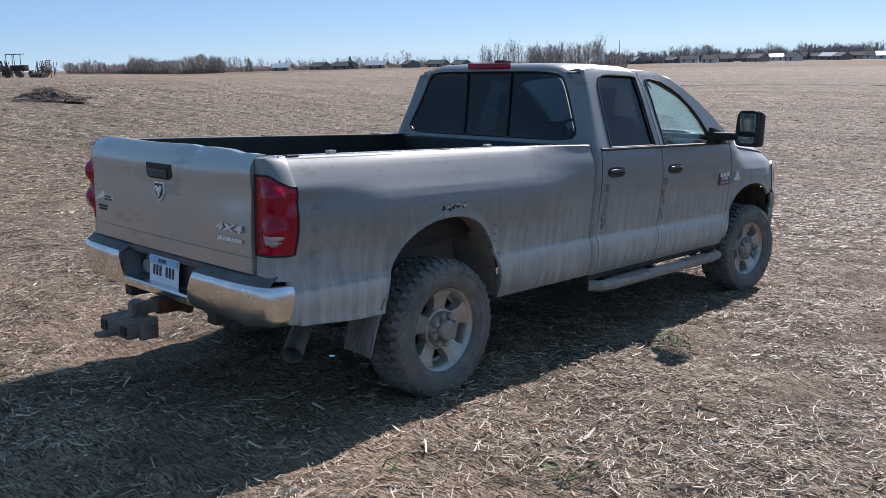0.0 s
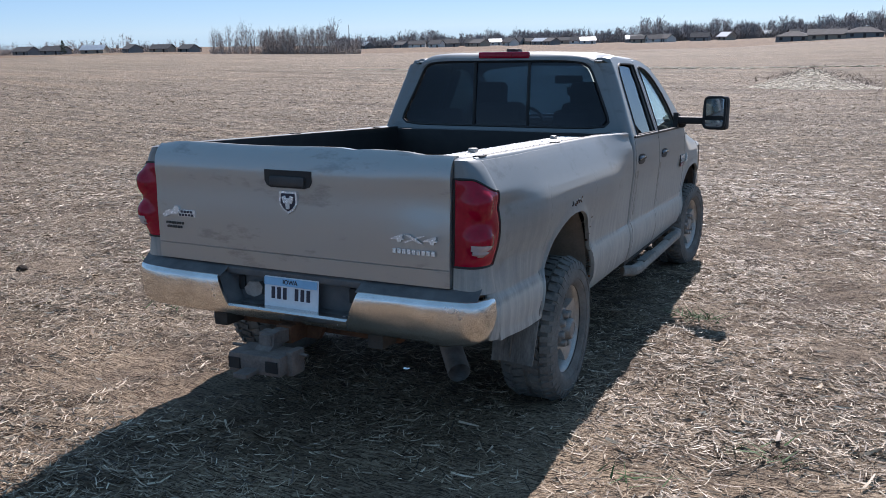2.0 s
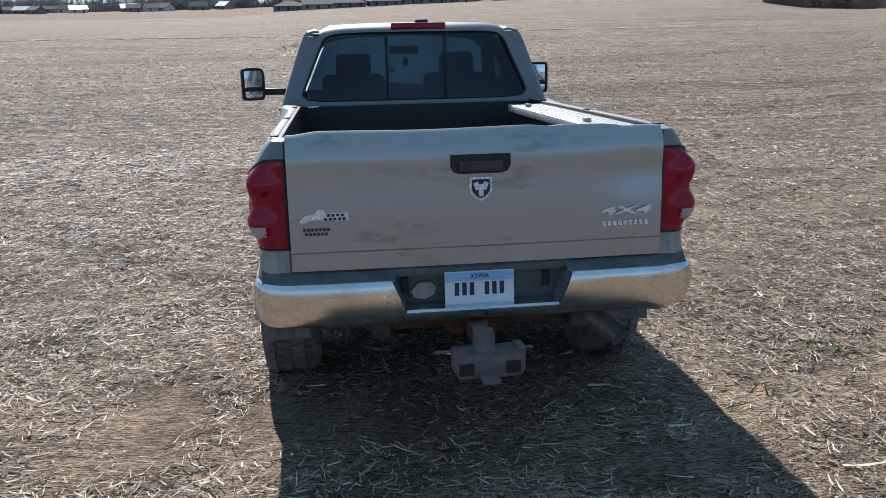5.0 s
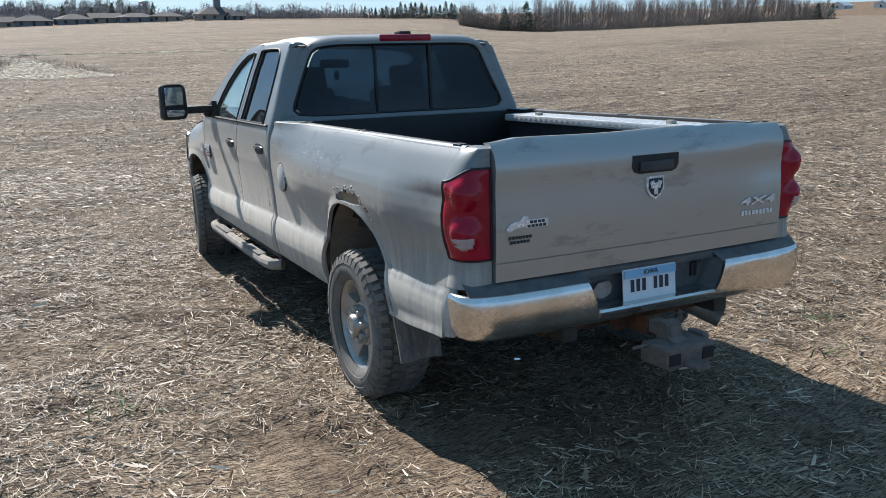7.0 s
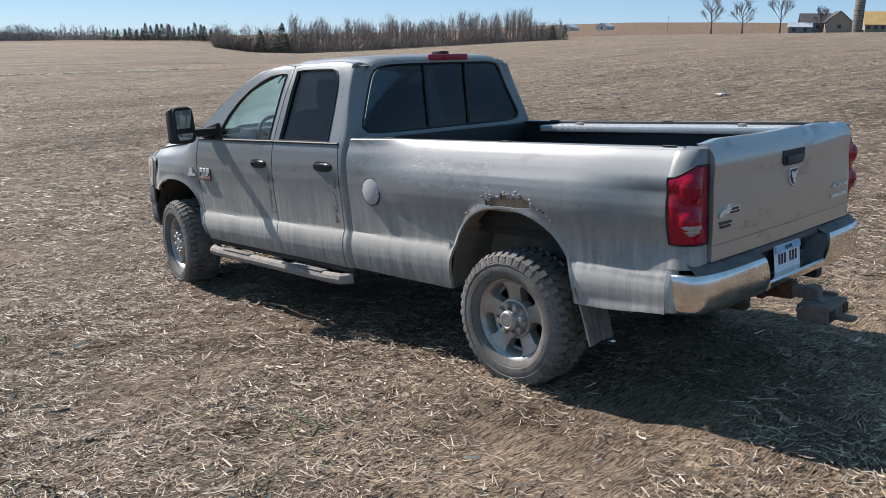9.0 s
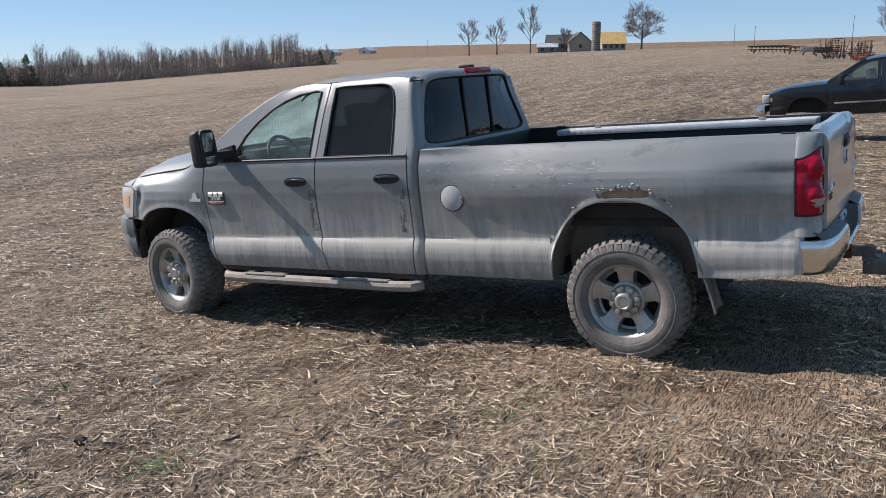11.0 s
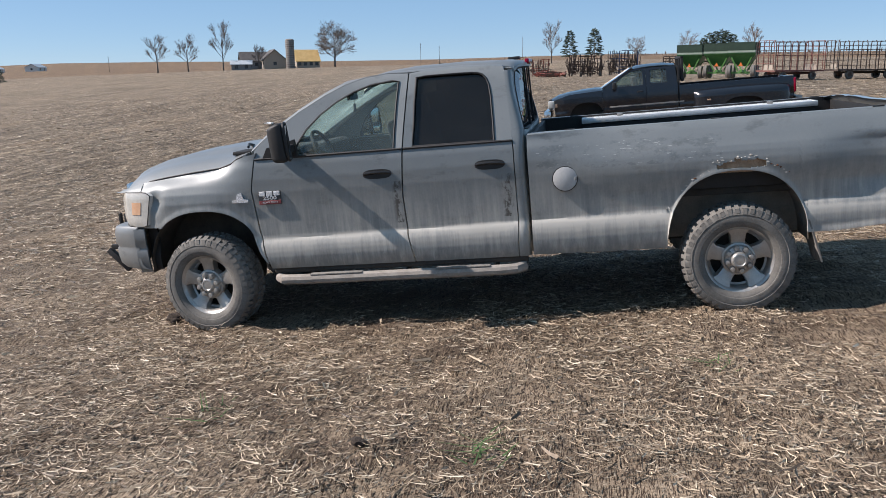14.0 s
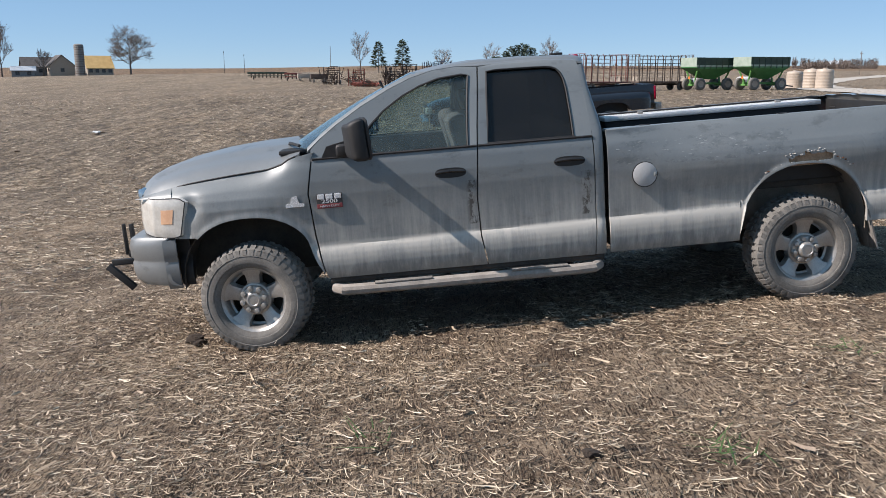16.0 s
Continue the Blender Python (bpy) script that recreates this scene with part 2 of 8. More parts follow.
HEADLAMP = surface("hazed_headlamp", (0.42, 0.40, 0.36), (0.62, 0.60, 0.55), 9, 0.16, 0.1, 0.03, 60)
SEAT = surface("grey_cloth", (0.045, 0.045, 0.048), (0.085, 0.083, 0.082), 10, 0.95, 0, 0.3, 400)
TRIM = surface("light_trim", (0.28, 0.275, 0.26), (0.38, 0.37, 0.35), 6, 0.8, 0, 0.1, 200)
BADGE = surface("badge_silver", (0.66, 0.66, 0.66), (0.84, 0.84, 0.84), 30, 0.25, 0.35, 0.02, 90)
BADGERED = surface("badge_red", (0.16, 0.03, 0.035), (0.24, 0.05, 0.05), 30, 0.5, 0, 0.02, 90)
PLATEW = surface("plate_white", (0.62, 0.64, 0.66), (0.74, 0.76, 0.78), 12, 0.45, 0, 0.03, 60)
PLATEB = surface("plate_blue", (0.22, 0.42, 0.62), (0.30, 0.52, 0.72), 12, 0.45, 0, 0.03, 60)
INK = surface("ink", (0.012, 0.014, 0.03), (0.03, 0.03, 0.05), 12, 0.5, 0, 0.03, 60)
TINT = glass("tinted_glass", (0.19, 0.20, 0.20), 0.02, 0.05)
SCREEN = glass("dusty_screen", (0.80, 0.90, 0.89), 0.02, 0.50, (0.40, 0.47, 0.47))
PANE = glass("clear_glass", (0.82, 0.90, 0.88), 0.02, 0.095, (0.36, 0.42, 0.41))
BACKGLASS = glass("back_glass", (0.15, 0.225, 0.30), 0.02, 0.004)
MIRROR = surface("mirror_glass", (0.8, 0.82, 0.82), (0.88, 0.9, 0.9), 3, 0.13, 1.0, 0.0, 30)

# ---- mesh helpers ----
def smooth01(a, b, v):
    t = np.clip((np.asarray(v, float) - a) / (b - a), 0, 1)
    return t * t * (3 - 2 * t)


def mesh_ob(name, verts, faces, material, parent=None, label="", smooth=35.0):
    me = bpy.data.meshes.new(name)
    me.from_pydata([tuple(map(float, v)) for v in verts], [], [tuple(int(i) for i in f) for f in faces])
    bm = bmesh.new()
    bm.from_mesh(me)
    bmesh.ops.recalc_face_normals(bm, faces=bm.faces)
    bm.to_mesh(me)
    bm.free()
    return finish(name, me, material, parent, label, smooth)


def finish(name, me, material, parent, label="", smooth=35.0):
    for m in material if isinstance(material, (list, tuple)) else [material]:
        me.materials.append(m)
    if smooth:
        me.polygons.foreach_set("use_smooth", [True] * len(me.polygons))
        me.set_sharp_from_angle(angle=radians(smooth))
    ob = new(name, me)
    ob.parent = parent
    return tagged(ob, label) if label else ob


def part(name, bm, material, parent, label="", smooth=35.0):
    me = bpy.data.meshes.new(name)
    bmesh.ops.recalc_face_normals(bm, faces=bm.faces)
    bm.to_mesh(me)
    bm.free()
    return finish(name, me, material, parent, label, smooth)


def empty(name, m=None, label="", category="", group="", kind=""):
    ob = new(name)
    if m is not None:
        ob.matrix_basis = m
    ob.empty_display_size = 0.2
    return tagged(ob, label, category, group, kind)


def add_box(bm, centre, size, bevel=0.0, turn=(0, 0, 0), segments=2):
    m = pose(*centre, *turn) @ Matrix.Diagonal((*size, 1))
    got = bmesh.ops.create_cube(bm, size=1, matrix=m)["verts"]
    if bevel:
        edges = list({e for v in got for e in v.link_edges})
        bmesh.ops.bevel(bm, geom=edges, offset=bevel, segments=segments, affect="EDGES", profile=0.6)
    return bm


def add_tube(bm, points, radius, sides=8, cap=True):
    """A round bar through the points; radius may be a list."""
    pts = [Vector(p) for p in points]
    rad = radius if isinstance(radius, (list, tuple)) else [radius] * len(pts)
    rings, ref = [], None
    for i, p in enumerate(pts):
        d = (pts[min(i + 1, len(pts) - 1)] - pts[max(i - 1, 0)]).normalized()
        if ref is None:
            ref = d.orthogonal().normalized()
        ref = (ref - d * ref.dot(d)).normalized()
        side = d.cross(ref)
        rings.append([bm.verts.new(p + rad[i] * (math.cos(a) * ref + math.sin(a) * side)) for a in (2 * math.pi * k / sides for k in range(sides))])
    for a, b in zip(rings, rings[1:]):
        for k in range(sides):
            bm.faces.new((a[k], a[(k + 1) % sides], b[(k + 1) % sides], b[k]))
    if cap:
        bm.faces.new(rings[0][::-1])
        bm.faces.new(rings[-1])
    return bm


def lathe(bm, profile, sides, axis_m):
    """Turns (radius, along) points round the local x axis."""
    rings = []
    for r, x in profile:
        rings.append([bm.verts.new(axis_m @ Vector((x, r * math.cos(a), r * math.sin(a)))) for a in (2 * math.pi * k / sides for k in range(sides))])
    for a, b in zip(rings, rings[1:]):
        for k in range(sides):
            bm.faces.new((a[k], a[(k + 1) % sides], b[(k + 1) % sides], b[k]))
    return rings


def shell(name, grid, off, material, parent, label="", skip=None, mirror=1, smooth=35.0):
    """A sheet with thickness from a grid of points [u][v]; skip(p) leaves cells out."""
    g = np.array(grid, float)
    g[..., 0] *= mirror
    off = np.array(off, float) * np.array([mirror, 1, 1])
    nu, nv = g.shape[:2]
    faces = []
    for i in range(nu - 1):
        for j in range(nv - 1):
            c = (g[i, j] + g[i + 1, j] + g[i + 1, j + 1] + g[i, j + 1]) / 4
            if skip and skip(c[0] * mirror, c[1], c[2]):
                continue
            faces.append((i * nv + j, (i + 1) * nv + j, (i + 1) * nv + j + 1, i * nv + j + 1))
    n = nu * nv
    verts = np.concatenate([g.reshape(-1, 3), g.reshape(-1, 3) + off])
    edges = {}
    for f in faces:
        for a, b in zip(f, f[1:] + f[:1]):
            edges[(a, b)] = 1
    allf = list(faces) + [tuple(k + n for k in reversed(f)) for f in faces]
    for a, b in edges:
        if (b, a) not in edges:
            allf.append((b, a, a + n, b + n))
    used = sorted({k for f in allf for k in f})
    remap = {k: i for i, k in enumerate(used)}
    return mesh_ob(name, verts[used], [tuple(remap[k] for k in f) for f in allf], material, parent, label, smooth)


def prism(bm, outline, axis, a, b):
    """A solid from a flat outline of (p, q) points pushed along an axis from a to b; p, q are the other two axes in x, y, z order."""
    def at(p, q, w):
        return {"x": (w, p, q), "y": (p, w, q), "z": (p, q, w)}[axis]
    one, two = [bm.verts.new(at(p, q, a)) for p, q in outline], [bm.verts.new(at(p, q, b)) for p, q in outline]
    bm.faces.new(one)
    bm.faces.new(two[::-1])
    n = len(outline)
    for k in range(n):
        bm.faces.new((one[k], two[k], two[(k + 1) % n], one[(k + 1) % n]))
    return bm


def text_mesh(name, body, size, m, material, parent, thick=0.003, bold=0.0, sx=1.0):
    cu = bpy.data.curves.new(name, "FONT")
    cu.body, cu.size, cu.extrude, cu.offset = body, size, thick, bold
    cu.align_x, cu.align_y = "CENTER", "CENTER"
    tmp = bpy.data.objects.new("tmp", cu)
    scene.collection.objects.link(tmp)
    me = bpy.data.meshes.new_from_object(tmp.evaluated_get(bpy.context.evaluated_depsgraph_get()))
    bpy.data.objects.remove(tmp)
    me.transform(m @ Matrix.Diagonal((sx, 1, 1, 1)))
    me.materials.clear()
    return finish(name, me, material, parent, smooth=0)

# ---- ground ----
EYE_Z = 1.80
# Rows: azimuth from +y towards +x; heights at 25 m and 85 m; elevation seen from the middle of the field's far edge (300 m) and of the land behind (1200 m).
LAND = [
    (-180, 1.2, 2.5, 0.2, 0.2), (-110, 0.6, 1.3, 0.0, 0.0), (-80, 0.0, 0.6, -0.35, -0.45), (-70, -0.25, 0.3, -0.56, -0.5),
    (-60, -0.9, -0.6, -1.12, -0.7), (-53, -1.15, -1.6, -1.17, -0.8), (-45, -1.4, -2.6, -1.22, -0.9), (-32, -1.7, -3.3, -1.66, -1.2),
    (-24, -1.8, -3.5, -1.73, -1.15), (-14, -1.9, -3.6, -1.92, -1.1), (-6, -1.95, -3.7, -1.86, -1.0), (0, -1.95, -3.7, -1.52, -0.95),
    (6, -1.95, -3.7, -1.26, -0.8), (12, -1.9, -3.6, -1.06, -0.7), (20, -1.8, -3.5, -0.95, -0.66), (27, -1.72, -3.35, -0.92, -0.66),
    (30.5, -1.68, -3.2, -1.36, -0.64), (34, -1.62, -3.1, -1.42, -0.6), (37, -1.56, -2.9, -1.33, -0.55), (44, -1.4, -2.3, -0.92, -0.25),
    (48, -1.3, -1.95, -0.68, 0.0), (52, -1.2, -1.6, -0.46, 0.2), (56, -1.08, -1.2, -0.32, 0.35), (62, -0.9, -0.7, -0.16, 0.41),
    (66, -0.8, -0.5, -0.04, 0.42), (72, -0.65, -0.2, 0.09, 0.41), (80, -0.5, 0.0, 0.20, 0.47),
    (90, -0.42, 0.2, 0.40, 0.66), (100, -0.36, 0.36, 0.30, 0.62), (110, -0.25, 0.42, 0.30, 0.60), (122, -0.1, 0.5, 0.3, 0.58),
    (150, 0.7, 1.6, 0.3, 0.4), (180, 1.2, 2.5, 0.2, 0.2),
]
_az = np.array([r[0] for r in LAND], float)


def hash2(i, j, seed):
    v = np.sin(i * 127.1 + j * 311.7 + seed * 74.7) * 43758.5453
    return v - np.floor(v)


def value_noise(x, y, seed=0):
    i, j = np.floor(x), np.floor(y)
    u, v = x - i, y - j
    u, v = u * u * (3 - 2 * u), v * v * (3 - 2 * v)
    a, b, c, d = hash2(i, j, seed), hash2(i + 1, j, seed), hash2(i, j + 1, seed), hash2(i + 1, j + 1, seed)
    return (a * (1 - u) + b * u) * (1 - v) + (c * (1 - u) + d * u) * v - 0.5


def ground_z(x, y, fine=True):
    """The height of the field at x, y."""
    x, y = np.asarray(x, float), np.asarray(y, float)
    r, az = np.hypot(x, y), np.degrees(np.arctan2(x, y))
    col = [np.interp(az, _az, np.array([row[k] for row in LAND])) for k in range(1, 5)]
    plane = -math.tan(radians(4.5)) * y
    z25, z85 = col[0], col[1]
    z300 = EYE_Z + 300 * np.tan(np.radians(col[2]))
    z1200 = EYE_Z + 1200 * np.tan(np.radians(col[3]))
    lr = np.log(np.maximum(r, 1e-3))
    far = np.where(r < 85, z25 + (z85 - z25) * smooth01(math.log(25), math.log(85), lr),
                   np.where(r < 300, z85 + (z300 - z85) * smooth01(85, 300, r), z300 + (z1200 - z300) * (np.clip(r, 300, 5000) - 300) / 900))
    w = smooth01(9, 25, r)
    z = plane * (1 - w) + far * w
    z = z + 0.075 * smooth01(-1.5, -3.6, x) * (1 - smooth01(8, 14, r))
    z = z + 0.10 * value_noise(x / 7, y / 7, 1) * smooth01(6, 15, r)
    if fine:
        near = 1 - smooth01(25, 60, r)
        z = z + near * (0.050 * value_noise(x / 0.55, y / 0.55, 2) + 0.036 * value_noise(x / 0.21, y / 0.21, 3) + 0.024 * value_noise(x / 0.085, y / 0.085, 4))
    return z


def field_material():
    """Chopped corn stalks over dark soil."""
    m, nt, b = nodes_of("corn_stubble")
    straws = []
    for ang, sc in ((0.3, 1.0), (1.35, 1.2), (2.3, 0.85), (2.9, 1.45), (0.9, 0.7)):
        v = coords(nt, (16 * sc, 150 * sc, 16), (0, 0, ang))
        n = noise_tex(nt, v, 1.0, 1.5, 0.5)
        straws.append(ramp(nt, n, [(0.545, grey(0)), (0.60, grey(1))]))
    s = straws[0]
    for o in straws[1:]:
        s = maths(nt, "MAXIMUM", s, o)
    patch = noise_tex(nt, coords(nt), 1.1, 6, 0.7)
    wide = noise_tex(nt, coords(nt, (0.05, 0.20, 0.1), (0, 0, 0.15)), 1.0, 7, 0.65)
    clod = noise_tex(nt, coords(nt), 16, 7, 0.75)
    soil = ramp(nt, clod, [(0.30, (0.018, 0.012, 0.008)), (0.55, (0.073, 0.048, 0.033)), (0.75, (0.18, 0.124, 0.086))])
    straw_c = ramp(nt, noise_tex(nt, coords(nt), 60, 3), [(0.3, (0.22, 0.162, 0.108)), (0.72, (0.55, 0.440, 0.315))])
    cover = maths(nt, "MULTIPLY", s, ramp(nt, patch, [(0.34, grey(0.2)), (0.62, grey(0.85))]))
    near = mixc(nt, cover, soil, straw_c)
    # seen from afar the mat of stalks closes up
    geo = nt.nodes.new("ShaderNodeNewGeometry")
    sep = nt.nodes.new("ShaderNodeVectorMath")
    sep.operation = "LENGTH"
    nt.links.new(geo.outputs["Position"], sep.inputs[0])
    far = nt.nodes.new("ShaderNodeMapRange")
    far.inputs["From Min"].default_value, far.inputs["From Max"].default_value = 7, 22
    nt.links.new(sep.outputs["Value"], far.inputs["Value"])
    rows = noise_tex(nt, coords(nt, (0.35, 2.2, 1), (0, 0, 0.1)), 1.0, 6, 0.75)
    mat_c = ramp(nt, rows, [(0.32, (0.098, 0.074, 0.052)), (0.50, (0.210, 0.164, 0.115)), (0.68, (0.36, 0.288, 0.206))])
    fleck = noise_tex(nt, coords(nt, (2.2, 3.2, 1), (0, 0, 0.25)), 1.0, 6, 0.82)
    fine = noise_tex(nt, coords(nt, (7, 24, 3), (0, 0, 0.9)), 1.0, 4, 0.75)
    mat_c = mixc(nt, 1.0, mat_c, ramp(nt, fleck, [(0.36, grey(0.34)), (0.50, grey(0.85)), (0.64, grey(1.60))]), "MULTIPLY")
    mat_c = mixc(nt, 1.0, mat_c, ramp(nt, fine, [(0.38, grey(0.42)), (0.50, grey(1.0)), (0.62, grey(1.75))]), "MULTIPLY")
    col = mixc(nt, far.outputs[0], near, mat_c)
    hue = ramp(nt, wide, [(0.32, (0.66, 0.62, 0.58)), (0.50, (1, 1, 1)), (0.72, (1.20, 1.13, 1.04))])
    beyond = nt.nodes.new("ShaderNodeMapRange")
    beyond.inputs["From Min"].default_value, beyond.inputs["From Max"].default_value = 318, 326
    nt.links.new(sep.outputs["Value"], beyond.inputs["Value"])
    col = mixc(nt, 1.0, col, hue, "MULTIPLY")
    nt.links.new(mixc(nt, beyond.outputs[0], col, mixc(nt, 1.0, col, (0.80, 0.68, 0.58), "MULTIPLY")), b.inputs["Base Color"])
    b.inputs["Roughness"].default_value = 0.9
    b.inputs["Specular IOR Level"].default_value = 0.25
    bump(nt, b, maths(nt, "ADD", maths(nt, "MULTIPLY", s, 0.5), clod), 1.0, 0.02)
    return m


FIELD = field_material()


def straw_material():
    m, nt, b = nodes_of("dry_corn_straw")
    geo = nt.nodes.new("ShaderNodeNewGeometry")
    tone = ramp(nt, geo.outputs["Random Per Island"], [(0.0, (0.050, 0.034, 0.023)), (0.25, (0.17, 0.120, 0.079)), (0.50, (0.32, 0.238, 0.156)), (0.82, (0.51, 0.405, 0.28)), (1.0, (0.78, 0.665, 0.50))])
    n = noise_tex(nt, coords(nt, (60, 60, 60)), 1.0, 3)
    nt.links.new(mixc(nt, 1.0, tone, ramp(nt, n, [(0.3, grey(0.72)), (0.7, grey(1.08))]), "MULTIPLY"), b.inputs["Base Color"])
    b.inputs["Roughness"].default_value = 0.55
    b.inputs["Specular IOR Level"].default_value = 0.45
    return m


STRAW = straw_material()


def make_ground():
    radii = np.concatenate([np.linspace(0.02, 14, 190), np.geomspace(14.3, 5000, 95)])
    na = 620
    ang = np.linspace(0, 2 * np.pi, na, endpoint=False)
    R, A = np.meshgrid(radii, ang, indexing="ij")
    X, Y = R * np.sin(A), R * np.cos(A)
    Z = ground_z(X, Y)
    verts = np.stack([X, Y, Z], -1).reshape(-1, 3)
    nr = len(radii)
    i, j = np.meshgrid(np.arange(nr - 1), np.arange(na), indexing="ij")
    a, b2 = i * na + j, i * na + (j + 1) % na
    quads = np.stack([a, b2, b2 + na, a + na], -1).reshape(-1, 4)
    me = bpy.data.meshes.new("ground")
    me.vertices.add(len(verts))
    me.vertices.foreach_set("co", verts.ravel())
    me.loops.add(quads.size)
    me.loops.foreach_set("vertex_index", quads.ravel())
    me.polygons.add(len(quads))
    me.polygons.foreach_set("loop_start", np.arange(0, quads.size, 4))
    me.polygons.foreach_set("loop_total", np.full(len(quads), 4))
    me.update(calc_edges=True)
    me.flip_normals()
    ob = finish("ground", me, FIELD, None, smooth=0)
    me.polygons.foreach_set("use_smooth", np.ones(len(quads), bool))
    return tagged(ob, "harvested corn field of chopped tan stalks over dark soil", "field", kind="structure")


make_ground()


def scatter_straw(name, label, count, centre, r0, r1, len0, len1, wid0, wid1, seed, lift=0.0, steep=0.10, joints=3):
    """Loose stalks and leaf strips lying on the field, each a bent flat blade."""
    rng = np.random.default_rng(seed)
    rad = np.sqrt(rng.uniform(r0 * r0, r1 * r1, count))
    th = rng.uniform(0, 2 * np.pi, count)
    x, y = centre[0] + rad * np.cos(th), centre[1] + rad * np.sin(th)
    clump = 0.8 if joints == 3 else 1.6
    dens = value_noise(x / clump, y / clump, 9) + 0.6 * value_noise(x / 0.3, y / 0.3, 10)
    ok = dens + rng.uniform(-0.40, 0.40, count) > -0.16
    # the strewn ring thins out towards its edges
    ok &= (rng.random(count) > smooth01(r1 * 0.62, r1, rad)) & (rng.random(count) > 1 - smooth01(r0 * 0.98, r0 * 1.25 + 0.01, rad))
    x, y = x[ok], y[ok]
    n = len(x)
    L = len0 + (len1 - len0) * rng.beta(1.3, 4.0, n)
    W = wid0 + (wid1 - wid0) * rng.beta(1.2, 4.0, n)
    d = rng.normal(0, 0.85, n) + np.where(rng.random(n) < 0.5, 0.2, 1.9)
    tilt = rng.normal(0, steep, n)
    bend = rng.normal(0, 0.045, n)
    dx, dy = np.cos(d), np.sin(d)
    verts = np.zeros((n, 2 * joints, 3))
    base = ground_z(x, y) + lift + np.abs(rng.normal(0, 0.014, n)) + W * 0.25
    roll = rng.uniform(-0.9, 0.9, n)
    for k, s in enumerate(np.linspace(-0.5, 0.5, joints)):
        curve = bend * L * (s * s - 0.08)
        cx, cy = x + dx * L * s - dy * curve, y + dy * L * s + dx * curve
        cz = base + np.abs(L * s * np.sin(tilt)) + L * 0.10 * np.abs(bend) * (0.25 - s * s)
        w = W * (1.05 - 0.55 * (s + 0.5) ** 2)
        tw = roll + s * 0.3
        for q, a in enumerate((-0.5, 0.5)):
            verts[:, k * 2 + q, 0] = cx - dy * w * a * np.cos(tw)
            verts[:, k * 2 + q, 1] = cy + dx * w * a * np.cos(tw)
            verts[:, k * 2 + q, 2] = cz + w * a * np.sin(tw)
    quad = np.array([(2 * k, 2 * k + 1, 2 * k + 3, 2 * k + 2) for k in range(joints - 1)])
    faces = (quad[None] + (np.arange(n) * 2 * joints)[:, None, None]).reshape(-1, 4)
    me = bpy.data.meshes.new(name)
    me.vertices.add(n * 2 * joints)
    me.vertices.foreach_set("co", verts.ravel())
    me.loops.add(faces.size)
    me.loops.foreach_set("vertex_index", faces.ravel())
    me.polygons.add(len(faces))
    me.polygons.foreach_set("loop_start", np.arange(0, faces.size, 4))
    me.polygons.foreach_set("loop_total", np.full(len(faces), 4))
    me.update(calc_edges=True)
    ob = finish(name, me, STRAW, None, smooth=0)
    return tagged(ob, label, "straw", kind="stuff")


STRAW_LABEL = "chopped dry corn stalks and husks strewn over the soil"
scatter_straw("straw", STRAW_LABEL, 460000, (-1.0, 0.2), 0.0, 7.4, 0.012, 0.165, 0.0025, 0.0115, 5, 0.0, 0.14)
scatter_straw("straw", STRAW_LABEL, 400000, (-1.0, 0.6), 5.4, 17.0, 0.03, 0.22, 0.005, 0.021, 15, 0.0, 0.25, 2)
scatter_straw("straw", STRAW_LABEL, 320000, (0.0, 2.0), 11.0, 36.0, 0.05, 0.30, 0.008, 0.030, 6, 0.0, 0.42, 2)
scatter_straw("straw", STRAW_LABEL, 150000, (2.0, 8.0), 22.0, 95.0, 0.12, 0.45, 0.018, 0.060, 7, 0.0, 0.50, 2)
scatter_straw("husks", "broad pale corn husks and stalk pieces on the soil", 3000, (-1.2, 0.3), 0.0, 9.0, 0.05, 0.22, 0.010, 0.028, 8, 0.006)

# ---- grey pickup truck ----
truck = empty("pickup_truck", SLOPE, "dusty grey four-door pickup truck with rusted wheel arches on stubble", "truck")


def interp(v, table):
    xs, ys = zip(*table)
    return np.interp(v, xs, ys)


LOWER = [(0.40, 0.940), (0.48, 0.970), (0.54, 0.988), (0.60, 0.999), (0.65, 1.002), (0.69, 0.999), (0.72, 0.992), (0.740, 0.984), (0.748, 0.976), (0.80, 0.979)]
CAB_SIDE = LOWER + [(0.95, 0.988), (1.10, 1.000), (1.20, 1.000), (1.30, 0.990), (1.36, 0.976), (1.45, 0.944), (1.60, 0.891), (1.75, 0.836), (1.86, 0.792), (1.91, 0.755), (1.94, 0.70)]
BED_SIDE = LOWER + [(0.90, 0.990), (1.00, 1.012), (1.07, 1.022), (1.12, 1.022), (1.17, 1.014), (1.21, 1.000), (1.25, 0.978), (1.28, 0.962), (1.31, 0.945), (1.34, 0.927), (1.36, 0.913), (1.38, 0.896), (1.40, 0.872)]


def rise(y, z):
    """The crease along the doors climbs a little towards the tail."""
    bell = smooth01(0.46, 0.62, z) * (1 - smooth01(0.86, 1.06, z))
    return z - 0.0163 * (1.9 - np.asarray(y, float)) * bell


def cab_x(z, y=1.9):
    return interp(rise(y, z), CAB_SIDE)


def bed_x(y, z):
    f = smooth01(1.45, 0.75, y)
    x = cab_x(np.minimum(z, 1.36), y) * (1 - f) + interp(rise(y, z), BED_SIDE) * f - 0.018 * (1 - f) * smooth01(1.25, 1.38, z)
    # the sides draw in towards the tail
    return x - smooth01(-0.45, -0.98, y) * (0.012 + 0.036 * smooth01(0.78, 0.95, z) * (1 - smooth01(1.17, 1.26, z)))


